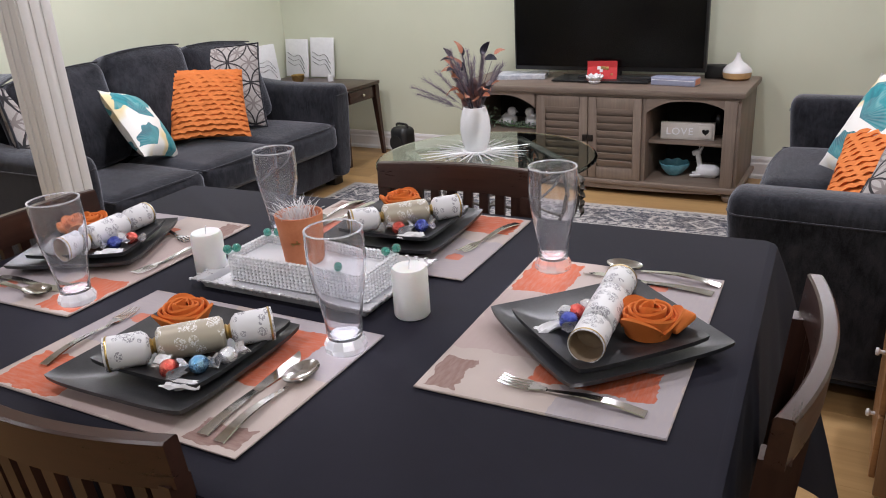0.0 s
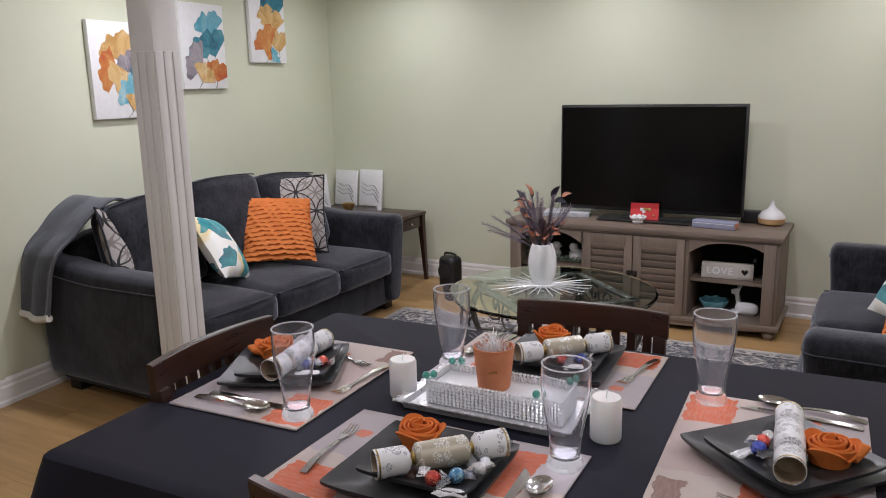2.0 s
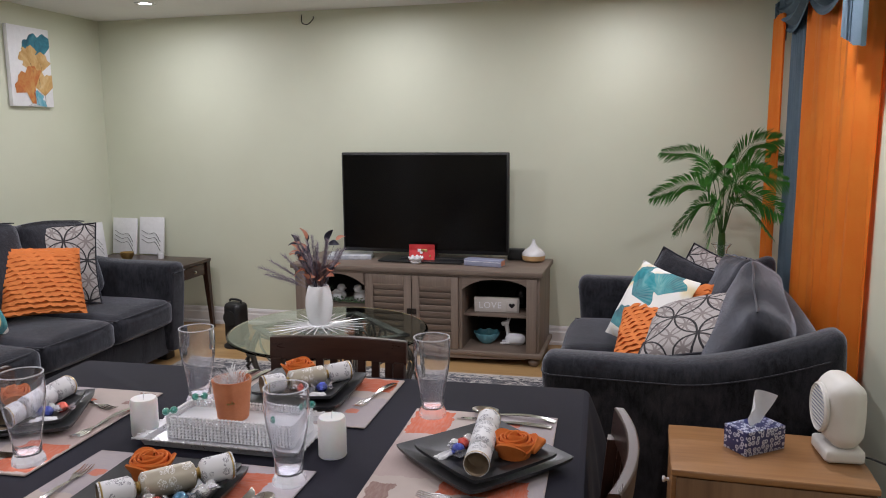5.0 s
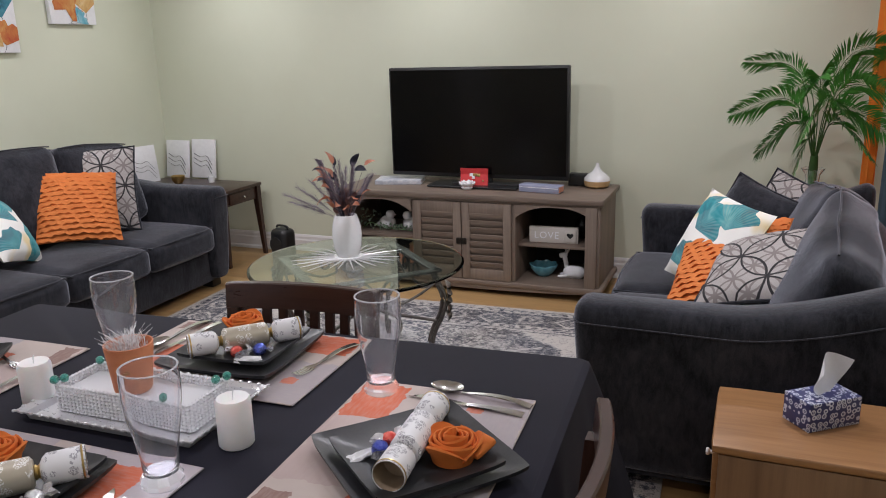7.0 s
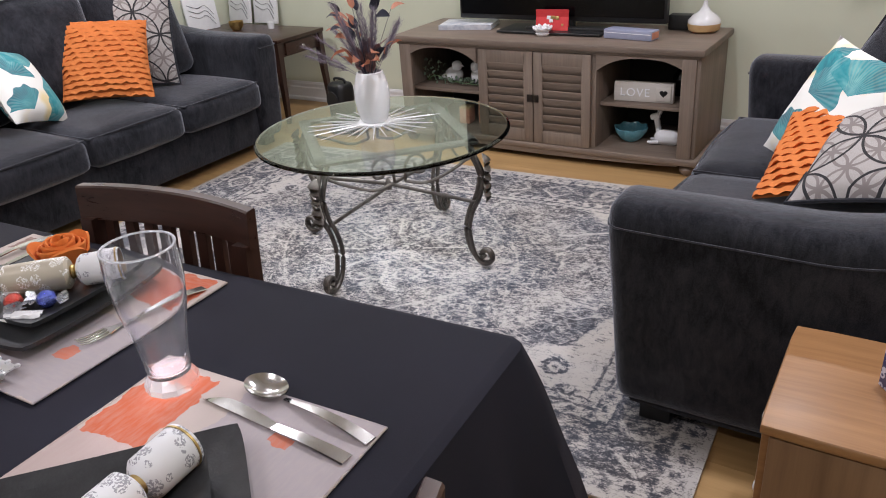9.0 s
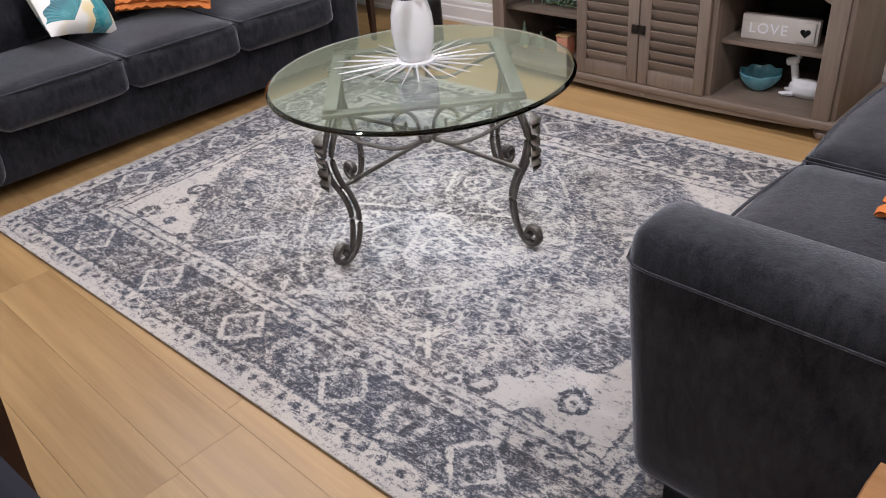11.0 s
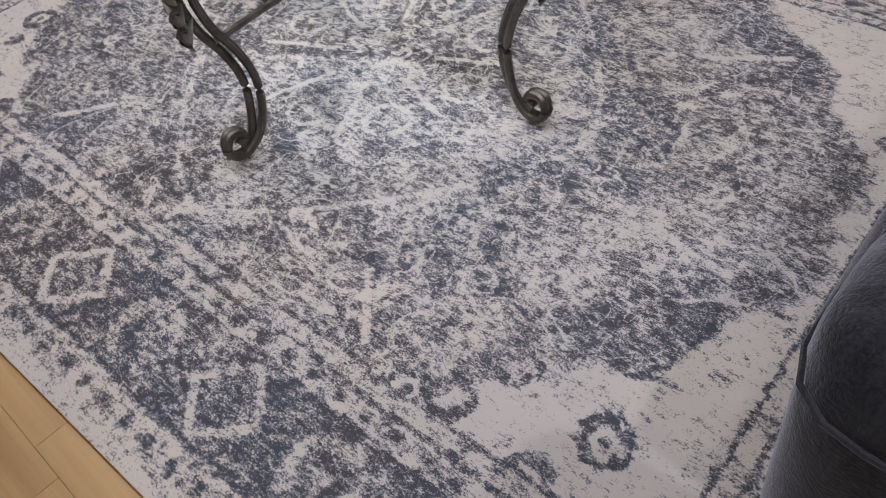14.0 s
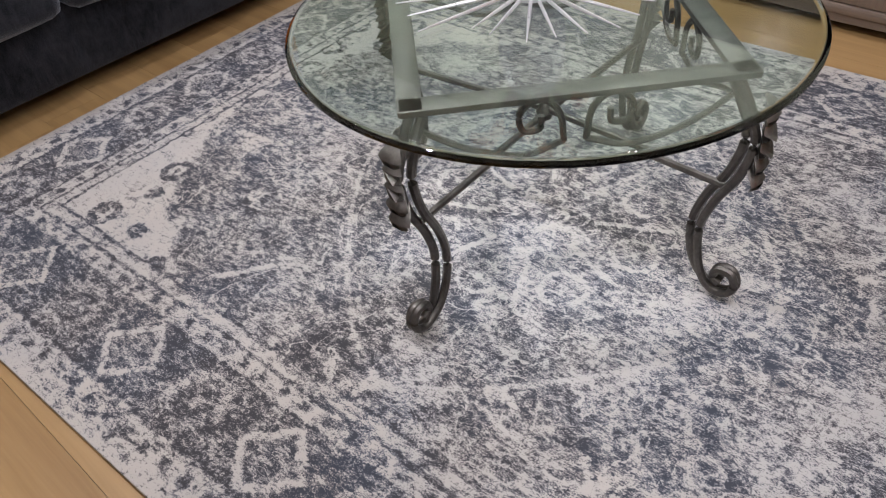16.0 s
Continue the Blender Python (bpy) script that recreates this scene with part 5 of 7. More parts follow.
for x, y, rz, c in ((-0.765, 0.607, 160, "foil_red"), (-0.735, 0.633, 40, "foil_sky"), (-0.712, 0.667, 80, "foil_silver"), (-0.31, 0.985, 70, "foil_red"), (-0.312, 0.955, 120, "foil_blue"), (-0.772, 1.215, 150, "foil_red"), (-0.735, 1.243, 30, "foil_blue"), (-1.285, 0.935, 60, "foil_blue"), (-1.272, 0.967, 20, "foil_red")):
    candy(x, y, SZ, rz, c)
mint(-0.725, 0.592, SZ, 20)
mint(-0.335, 0.94, SZ, 60)
mint(-0.737, 1.202, SZ, 40)
mint(-1.268, 0.905, SZ, 45)
for x, y in ((-0.612, 0.808), (-1.177, 0.76), (-1.03, 1.162), (-0.438, 1.212)):
    drinking_glass(x, y)
CZ = TOP + 0.0048


def lay(fn, head, tail):
    """Cutlery from its handle's end to its head."""
    ang = math.degrees(math.atan2(head[1] - tail[1], head[0] - tail[0])) - 90
    fn(pose((head[0] + tail[0]) / 2, (head[1] + tail[1]) / 2, CZ, 0, 0, ang))


lay(fork, (-1.042, 0.782), (-1.013, 0.57))
lay(knife, (-0.665, 0.762), (-0.647, 0.547))
lay(spoon, (-0.622, 0.742), (-0.616, 0.551))
lay(fork, (-0.362, 0.816), (-0.152, 0.813))
lay(knife, (-0.375, 1.212), (-0.151, 1.201))
lay(spoon, (-0.352, 1.258), (-0.153, 1.237))
lay(fork, (-0.632, 1.225), (-0.6, 1.4))
lay(spoon, (-1.03, 1.24), (-1.02, 1.42))
lay(knife, (-0.995, 1.23), (-0.985, 1.42))
lay(fork, (-1.2, 1.06), (-1.4, 1.12))
lay(spoon, (-1.255, 0.752), (-1.44, 0.745))
lay(knife, (-1.225, 0.785), (-1.43, 0.775))
lay(fork, (-1.177, 0.91), (-1.168, 1.06))


def tray():
    t = thing("serving_tray", "rectangular silver tray in the middle of the table", "tray", on_table(-0.833, 1.012, 0.001, 1.5))
    bm = bmesh.new()
    prof = [(0.0, 0.0), (0.86, 0.0), (0.9, 0.012), (1.0, 0.018), (1.0, 0.0205), (0.89, 0.0145), (0.85, 0.003), (0.0, 0.003)]
    rings = []
    for s, z in prof:
        ring = []
        for k in range(40):
            side, f = divmod(k, 10)
            f = f / 10 * 2 - 1
            u, v = ((f, -1), (1, f), (-f, 1), (-1, -f))[side]
            ring.append(bm.verts.new((u * (0.195 - (1 - s) * 0.12), v * (0.116 - (1 - s) * 0.11), z)) if s else None)
        rings.append(ring)
    mid = [r for r in rings if r[0] is not None]
    for a, b in zip(mid, mid[1:]):
        for k in range(40):
            q = (k + 1) % 40
            bm.faces.new((a[k], a[q], b[q], b[k]))
    bm.faces.new(mid[0])
    bm.faces.new(mid[-1])
    part("dish", bm, "silver", t)
    bm = bmesh.new()
    for k in range(60):
        f = k / 60 * 2 * (0.39 + 0.232)
        for ln, x0, y0, dx, dy in ((0.39, -0.195, -0.116, 1, 0), (0.232, 0.195, -0.116, 0, 1), (0.39, 0.195, 0.116, -1, 0), (0.232, -0.195, 0.116, 0, -1)):
            if f < ln:
                lathe([(0, 0.0), (0.0042, 0.001), (0.0038, 0.004), (0, 0.005)], 6, pose(x0 + dx * f, y0 + dy * f, 0.018), bm)
                break
            f -= ln
    part("beaded_rim", bm, "silver", t)


def crystal_box():
    t = thing("crystal_box", "clear ribbed crystal box with teal gems on a tray", "decoration", on_table(-0.827, 1.003, 0.0045, 1.5))
    hx, hy, h = 0.15, 0.055, 0.056
    rib = None
    for s in (-1, 1):
        for ln, axis in ((hx, 0), (hy, 1)):
            n = int(ln * 2 / 0.0088)
            for k in range(n):
                p = -ln + 2 * ln * (k + 0.5) / n
                x, y = (p, s * hy) if axis == 0 else (s * hx, p)
                if rib is None:
                    rib = part("rib", lathe([(0.0, 0.0)] + [(0.0046 if k % 2 else 0.0026, h * k / 16) for k in range(1, 16)] + [(0, h)], 8), "crystal", t).data
                    rib_first = t.children[-1]
                    rib_first.location = (x, y, 0)
                else:
                    ob = new("rib", rib)
                    ob.parent = t
                    ob.location = (x, y, 0)
    part("shelf", one_box((0, 0, 0.0355), (2 * hx - 0.012, 2 * hy - 0.012, 0.006), 0.001), "crystal", t)
    for x, y in ((-hx, -hy), (-hx + 0.012, hy - 0.01), (hx - 0.05, -hy), (hx, hy), (hx - 0.01, hy - 0.02), (-hx + 0.012, -hy + 0.012), (-hx + 0.03, hy)):
        bm = bmesh.new()
        bmesh.ops.create_icosphere(bm, subdivisions=2, radius=0.0085)
        bmesh.ops.transform(bm, matrix=pose(x, y, h + 0.006), verts=bm.verts)
        part("gem", bm, "teal_gem", t, "round teal gem")


def flower_pot():
    t = thing("flower_pot", "small peach terracotta pot filled with white paper shred", "pot", on_table(-0.842, 1.0, 0.0435) @ Matrix.Scale(0.88, 4))
    part("pot", lathe([(0, 0), (0.036, 0), (0.039, 0.004), (0.0475, 0.085), (0.0485, 0.09), (0.0495, 0.104), (0.0465, 0.104), (0.045, 0.09), (0.035, 0.06), (0, 0.06)], 36), "terracotta", t)
    part("gold_motif", boxes(((0, -0.0447, 0.052), (0.02, 0.003, 0.002)), ((0.004, -0.0447, 0.055), (0.003, 0.003, 0.006)), ((-0.005, -0.0447, 0.05), (0.003, 0.003, 0.005))), "gold", t, "thin gold motif", True, pose(0, 0, 0, 0, 0, 24))
    rng = random.Random(8)
    bm = bmesh.new()
    for k in range(170):
        a, r = rng.uniform(0, 6.28), rng.uniform(0, 0.04)
        x, y = r * math.cos(a), r * math.sin(a)
        d = rng.uniform(0, 6.28)
        ln, up = rng.uniform(0.012, 0.034), rng.uniform(0.004, 0.034)
        p = [(x, y, 0.085), (x + ln * 0.4 * math.cos(d), y + ln * 0.4 * math.sin(d), 0.095 + up * 0.6), (x + ln * math.cos(d), y + ln * math.sin(d), 0.097 + up)]
        tube(p, 0.0007, 4, bm, flat=0.5)
    part("paper_shred", bm, "paper", t, "thin strips of white paper")


def candle(x, y):
    t = thing("pillar_candle", "short white pillar candle with an unlit wick", "candle", on_table(x, y, 0.001), "pillar candles")
    part("wax_body", lathe([(0, 0), (0.028, 0), (0.03, 0.003), (0.03, 0.079), (0.027, 0.085), (0.017, 0.084), (0, 0.081)], 40), "wax", t)
    part("wick", tube([(0, 0, 0.08), (0.0005, 0, 0.09), (0.002, 0.001, 0.098)], 0.0012, 6), "paper", t)


tray()
crystal_box()
flower_pot()
candle(-0.585, 0.956)
candle(-1.045, 0.962)


# ---- cushions and throw ----
def cushion(name, label, size, thick, mat, m, trim=True):
    t = thing(name, label, "cushion", m, "sofa cushions")
    part("cover", pillow(size, size, thick), mat, t)
    if trim:
        part("piping", tube(rim_points(size, size), 0.0065, 6, closed=True), "piping" if mat != "ginkgo" else "paper", t)
    return t


def ruffle_cushion(m, size=0.46, thick=0.17):
    t = thing("ruffled_cushion", "bright orange cushion covered in rows of ruffles", "cushion", m, "sofa cushions")
    part("cover", pillow(size, size, thick), "orange_cloth", t)
    rows, n = 15, 64
    for r in range(rows):
        v = -0.93 + 1.86 * r / (rows - 1)
        bm = bmesh.new()
        line = []
        for k in range(n + 1):
            u = -0.985 + 1.97 * k / n
            p = pillow_point(u, v, size, size, thick, 1)
            wav = math.sin(k * 0.9 + r * 2.1) * 0.5 + math.sin(k * 0.37 + r * 1.3) * 0.5
            line.append([bm.verts.new(p + Vector(d)) for d in ((0, 0.008, -0.001), (0.001 * wav, 0.001 + 0.004 * wav, 0.012 + 0.003 * wav), (0.0, -0.02 + 0.006 * wav, 0.009 + 0.004 * wav), (0, -0.018 + 0.006 * wav, 0.004), (0, -0.004, -0.001))])
        for a, b in zip(line, line[1:]):
            for q in range(4):
                bm.faces.new((a[q], a[q + 1], b[q + 1], b[q]))
        part("ruffle", bm, "orange_cloth", t)


def facing(x, y, z, lean, yaw, roll=0):
    """A cushion that stands on its edge; its front faces yaw, 0 being +x, and leans back."""
    return pose(x, y, z, 90 - lean, 0, 90 + yaw) @ pose(0, 0, 0, 0, 0, roll)


cushion("lattice_cushion", "beige cushion with interlaced dark rings", 0.54, 0.15, "lattice", facing(-3.625, 3.57, 0.75, 22, -47, -1.5))
ruffle_cushion(facing(-3.475, 3.31, 0.70, 37, -38, -5), 0.46)
cushion("leaf_print_cushion", "white cushion printed with teal ginkgo leaves", 0.42, 0.15, "ginkgo", facing(-3.47, 2.80, 0.68, 32, 34, -18), False)
cushion("lattice_cushion", "beige cushion with interlaced dark rings beside a throw", 0.42, 0.14, "lattice", facing(-3.72, 2.36, 0.74, 20, 30, -20))
cushion("plain_cushion", "plain charcoal velvet square cushion", 0.43, 0.14, "velvet", facing(0.19, 3.88, 0.675, 28, 236, -16))
cushion("lattice_cushion", "beige cushion with rings behind a dark cushion", 0.42, 0.12, "lattice", facing(0.36, 4.0, 0.69, 28, 236, -16))
cushion("leaf_print_cushion", "white cushion printed with teal ginkgo leaves on the loveseat", 0.43, 0.14, "ginkgo", facing(0.07, 3.43, 0.692, 28.5, 222, -7), False)
ruffle_cushion(facing(0.13, 3.29, 0.655, 56, 228.5, 30), 0.46, 0.1)
cushion("lattice_cushion", "beige cushion with interlaced dark rings on the loveseat", 0.44, 0.12, "lattice", facing(0.25, 3.15, 0.685, 60, 222, 32))


def throw_blanket():
    t = thing("throw_blanket", "grey fleece throw with a cream edge over the sofa arm", "blanket", pose(-3.93, 2.04, 0))
    bm = bmesh.new()
    path = curve_points([(0.40, 1.0), (0.3, 1.02), (0.16, 0.95), (0.06, 0.86), (-0.03, 0.78), (-0.065, 0.68), (-0.075, 0.56), (-0.085, 0.45)], 5)
    path = [(v[0], v[1]) for v in path] if not isinstance(path[0], Vector) else path
    rows = []
    ns = 30
    for j, p in enumerate(path):
        y, z = p[0], p[1]
        f = j / (len(path) - 1)
        row = []
        for k in range(ns + 1):
            u = k / ns
            x = -0.17 + 0.38 * u * (1 - 0.12 * f) - 0.06 * f
            fold = 0.011 * math.sin(u * 9 + 2 * f) * (0.3 + f) + 0.0012 * math.sin(u * 21 + f * 4)
            row.append(bm.verts.new((x, y - abs(fold) * (f > 0.45) - 0.01, z + fold * 0.6 * (f < 0.5) + 0.012 * math.sin(u * 7) * f)))
        rows.append(row)
    for a, b in zip(rows, rows[1:]):
        for k in range(ns):
            bm.faces.new((a[k], a[k + 1], b[k + 1], b[k]))
    low = [v.co.copy() for v in rows[-1]]
    bmesh.ops.recalc_face_normals(bm, faces=bm.faces)
    bmesh.ops.solidify(bm, geom=bm.faces[:], thickness=0.01)
    part("fleece", bm, "throw", t)
    part("sherpa_edge", tube([p + Vector((0, 0.003, -0.008)) for p in low], 0.02, 8), "cream_fleece", t, "fluffy cream edge")


throw_blanket()


# ---- on the coffee table ----
GZ = 0.012 + 0.527 * 1.04


def starburst():
    t = thing("starburst_centrepiece", "clear and silver starburst centrepiece on the glass table", "decoration", pose(-1.628, 3.215, GZ))
    rng = random.Random(3)
    for k in range(24):
        a = 2 * math.pi * (k + 0.3 * rng.random()) / 24
        ln = 0.2 + 0.09 * rng.random()
        p = [(0.04 * math.cos(a), 0.04 * math.sin(a), 0.006), (ln * 0.6 * math.cos(a), ln * 0.6 * math.sin(a), 0.006), (ln * math.cos(a), ln * math.sin(a), 0.006)]
        part("ray", tube(p, 0.0042, 6, taper=[1, 0.9, 0.3]), "silver", t)
    part("disc", lathe([(0, 0), (0.066, 0), (0.069, 0.004), (0.069, 0.011), (0.066, 0.014), (0, 0.014)], 40), "white_gloss", t)


def vase_of_leaves():
    t = thing("vase", "white ribbed vase with mauve feathers and autumn leaves", "vase", pose(-1.628, 3.215, GZ + 0.014))
    part("body", lathe([(0, 0), (0.05, 0), (0.056, 0.006), (0.068, 0.05), (0.073, 0.1), (0.07, 0.145), (0.06, 0.185), (0.053, 0.203), (0.048, 0.205), (0.046, 0.195), (0.04, 0.16), (0, 0.158)], 40), "white_gloss", t)
    rng = random.Random(12)
    for k in range(20):
        # airy plumes: a thin quill with long fine barbs
        a = rng.uniform(0, 6.28)
        lean = rng.uniform(0.02, 0.13)
        h = rng.uniform(0.17, 0.31)
        if k < 4:
            a, lean, h = 2.75 + 0.22 * k, 0.25 + 0.03 * (k % 3), 0.17 - 0.025 * k
        root = Vector((0.02 * math.cos(a), 0.02 * math.sin(a), 0.17))
        tip = root + Vector((lean * math.cos(a), lean * math.sin(a), h))
        bm = bmesh.new()
        tube([root, (root + tip) / 2 + Vector((0, 0, 0.015)), tip], 0.0012, 4, bm, [1, 0.8, 0.3])
        d = (tip - root).normalized()
        side = d.orthogonal().normalized()
        for s in range(230):
            f = 0.3 + 0.7 * s / 230
            base = root.lerp(tip, f) + Vector((0, 0, 0.03 * f * (1 - f)))
            b = Matrix.Rotation(rng.uniform(0, 6.28), 3, d) @ side
            ln = rng.uniform(0.03, 0.065) * (1.1 - f * 0.5)
            end = base + d * ln * 0.85 + b * ln * 0.6
            w = b.cross(d) * 0.0008
            bm.faces.new([bm.verts.new(q) for q in (base - w, base + w, end)])
        part("plume", bm, "feather", t, "", False)
    # mauve spade leaves low round the mouth, coral and slate sprays above
    for k in range(46):
        a = rng.uniform(0, 6.28)
        if k < 18:
            base = Vector((0.03 * math.cos(a), 0.03 * math.sin(a), 0.195 + rng.uniform(0, 0.06)))
            mat, ln, wd = "mauve_leaf", rng.uniform(0.07, 0.1), rng.uniform(0.04, 0.055)
            tilt_y = -rng.uniform(45, 80)
        else:
            rad, el = rng.uniform(0.05, 0.115), rng.uniform(0.05, 0.25)
            if k % 4 == 0:
                a, rad = rng.uniform(2.6, 4.0), rng.uniform(0.06, 0.1)
            base = Vector((rad * math.cos(a), rad * math.sin(a), 0.2 + el))
            mat = ("rust_leaf", "rust_leaf", "plum_leaf")[k % 3]
            ln, wd = rng.uniform(0.05, 0.08), rng.uniform(0.028, 0.042)
            tilt_y = rng.uniform(-60, 20)
        tilt = pose(base.x, base.y, base.z, rng.uniform(-50, 50), tilt_y, math.degrees(a) + rng.uniform(-30, 30))
        bm = bmesh.new()
        n = 8
        up, dn, midl = [], [], []
        for i in range(n + 1):
            f = i / n
            w = wd / 2 * math.sin(math.pi * f ** 0.7) ** 0.7 if 0 < f < 1 else 0.0
            z = 0.012 * math.sin(math.pi * f)
            midl.append(bm.verts.new(tilt @ Vector((ln * f, 0, z - 0.003))))
            up.append(bm.verts.new(tilt @ Vector((ln * f, w + 0.0003, z))))
            dn.append(bm.verts.new(tilt @ Vector((ln * f, -w - 0.0003, z))))
        for i in range(n):
            bm.faces.new((midl[i], midl[i + 1], up[i + 1], up[i]))
            bm.faces.new((midl[i + 1], midl[i], dn[i], dn[i + 1]))
        bmesh.ops.solidify(bm, geom=bm.faces[:], thickness=0.0008)
        part("leaf", bm, mat, t)
        if k >= 18:
            root = Vector((0.01 * math.cos(a), 0.01 * math.sin(a), 0.17))
            part("stalk", tube([root, root.lerp(base, 0.5) + Vector((0, 0, 0.02)), base], 0.0011, 5), "plum_leaf", t)


starburst()
vase_of_leaves()


# ---- on and in the media console ----
KZ = 0.651


def console_clutter():
    t = thing("aroma_diffuser", "white teardrop aroma diffuser with a pale wood base", "diffuser", pose(-0.735, 4.92, KZ))
    part("base", lathe([(0, 0), (0.06, 0), (0.078, 0.012), (0.083, 0.035), (0.083, 0.045), (0, 0.045)], 36), "light_wood", t)
    part("top", lathe([(0.083, 0.045), (0.082, 0.06), (0.06, 0.085), (0.03, 0.105), (0.014, 0.13), (0.01, 0.15), (0.011, 0.156), (0, 0.157)], 36), "white_gloss", t)
    t = thing("bluetooth_speaker", "small black box speaker beside the television", "speaker", pose(-0.865, 4.96, KZ))
    part("body", one_box((0, 0, 0.04), (0.12, 0.07, 0.078), 0.006), "black", t)
    part("grille", one_box((0, -0.037, 0.04), (0.1, 0.006, 0.06), 0.002), "shadow_black", t)
    t = thing("greeting_card", "red greeting card standing open on the console", "card", pose(-1.505, 4.715, KZ, 0, 0, 6))
    part("front", one_box((0, 0, 0.062), (0.185, 0.003, 0.122), 0.0, pose(0, 0, 0, -12)), "red_card", t)
    part("back", one_box((0, 0.03, 0.062), (0.185, 0.003, 0.122), 0.0, pose(0, 0, 0, 8)), "red_card", t)
    for x, z, s in ((-0.02, 0.085, 0.022), (0.005, 0.088, 0.026), (0.03, 0.082, 0.02), (-0.005, 0.068, 0.02), (0.06, 0.045, 0.012), (-0.06, 0.1, 0.01), (0.055, 0.1, 0.008)):
        part("picture", one_box((x, -0.0028, z), (s, 0.002, s), 0.0008, pose(0, 0, 0, -12)), "gold" if x > 0 else "paper", t, "small gold and white picture")
    t = thing("lotus_candle_holder", "white porcelain lotus candle holder", "candle holder", pose(-1.53, 4.655, KZ))
    part("cup", lathe([(0, 0), (0.03, 0), (0.04, 0.012), (0.03, 0.02), (0, 0.016)], 24), "white_gloss", t)
    for ring, (num, r, h, tilt) in enumerate(((8, 0.04, 0.045, 48), (6, 0.026, 0.05, 22))):
        for k in range(num):
            bm = soft_box((0.034, 0.008, h), 0.0035, (0.003, 0.004, 0), 5, pose(0, 0, 0, 0, 0, 360 * k / num) @ pose(0, -r, 0.018 + h / 3, tilt), shape=lambda o, u: Vector((o.x * (1 - 0.75 * max(0, u[2]) ** 2), o.y, o.z)))
            part("petal", bm, "white_gloss", t)
    t = thing("photo_book", "slim hardback book with a printed cover", "book", pose(-2.08, 4.81, KZ, 0, 0, 14))
    part("pages", one_box((0, 0, 0.014), (0.31, 0.2, 0.02), 0.001), "paper", t)
    part("cover", boxes(((0, 0, 0.026), (0.32, 0.21, 0.004)), ((0, 0, 0.002), (0.32, 0.21, 0.004)), ((0, -0.103, 0.014), (0.32, 0.003, 0.027)), bevel=0.001), "photo", t)
    t = thing("long_box", "long grey blue box lying on the console", "box", pose(-1.04, 4.675, KZ, 0, 0, -9))
    part("body", one_box((0, 0, 0.024), (0.27, 0.09, 0.046), 0.003), "slate_box", t)
    part("end_label", one_box((0.136, 0, 0.024), (0.002, 0.07, 0.032), 0), "rust_leaf", t)
    part("lid_line", one_box((0, -0.0455, 0.032), (0.262, 0.0015, 0.003), 0), "paper", t)
    t = thing("soundbar", "low black soundbar in front of the television", "soundbar", pose(-1.42, 4.72, KZ))
    part("body", one_box((0, 0.04, 0.016), (0.5, 0.05, 0.03), 0.006), "black", t)
    # open shelves
    sz = 0.336
    t = thing("word_sign", "whitewashed wooden block sign with the word LOVE and a heart", "sign", pose(-0.945, 4.64, sz, 0, 0, 4))
    part("block", one_box((0, 0, 0.052), (0.31, 0.035, 0.102), 0.003), "white_wood", t)
    cu = bpy.data.curves.new("love_text", "FONT")
    cu.body, cu.size, cu.extrude, cu.align_x = "LOVE", 0.06, 0.002, "CENTER"
    cu.space_character = 1.15
    tmp = bpy.data.objects.new("love_text", cu)
    scene.collection.objects.link(tmp)
    bpy.context.view_layer.update()
    me = bpy.data.meshes.new_from_object(tmp.evaluated_get(bpy.context.evaluated_depsgraph_get()))
    bpy.data.objects.remove(tmp)
    me.materials.clear()
    me.materials.append(M["paper"])
    ob = new("lettering", me)
    ob.parent = t
    ob.matrix_basis = pose(-0.045, -0.0185, 0.03, 90)
    part("heart_tile", one_box((0.105, -0.02, 0.052), (0.075, 0.008, 0.082), 0.002), "white_wood", t)
    bm = bmesh.new()
    pts = []
    for k in range(28):
        a = 2 * math.pi * k / 28
        pts.append(bm.verts.new((0.105 + 0.0013 * 16 * math.sin(a) ** 3, -0.0252, 0.052 + 0.0013 * (13 * math.cos(a) - 5 * math.cos(2 * a) - 2 * math.cos(3 * a) - math.cos(4 * a)))))
    f = bm.faces.new(pts)
    bmesh.ops.solidify(bm, geom=[f], thickness=0.001)
    part("heart", bm, "black", t, "dark cut-out heart")
    t = thing("decanter", "dark glass decanter on the shelf", "bottle", pose(-0.8, 4.83, sz), "dark bottles")
    part("bottle", lathe([(0, 0), (0.045, 0), (0.05, 0.01), (0.05, 0.1), (0.02, 0.14), (0.016, 0.18), (0.022, 0.185), (0.022, 0.21), (0, 0.212)], 24), "screen", t)
    t = thing("dark_bottle", "slim dark glass bottle on the shelf", "bottle", pose(-0.715, 4.72, sz), "dark bottles")
    part("bottle", lathe([(0, 0), (0.028, 0), (0.03, 0.006), (0.03, 0.11), (0.012, 0.15), (0.012, 0.19), (0, 0.19)], 24), "screen", t)
    bz = 0.0935
    t = thing("blue_bowl", "scalloped blue glazed bowl on the lower shelf", "bowl", pose(-1.03, 4.71, bz))
    bm = bmesh.new()
    rings = []
    ns = 48
    for r, z in ((0.0, 0.0), (0.035, 0.0), (0.06, 0.02), (0.083, 0.055), (0.09, 0.075), (0.087, 0.077), (0.078, 0.055), (0.055, 0.025), (0.02, 0.012)):
        rings.append([bm.verts.new(((r + 0.004 * (z > 0.04) * math.cos(8 * 2 * math.pi * k / ns)) * math.cos(2 * math.pi * k / ns), (r + 0.004 * (z > 0.04) * math.cos(8 * 2 * math.pi * k / ns)) * math.sin(2 * math.pi * k / ns), z + 0.004 * (z > 0.06) * math.cos(8 * 2 * math.pi * k / ns))) for k in range(ns)])
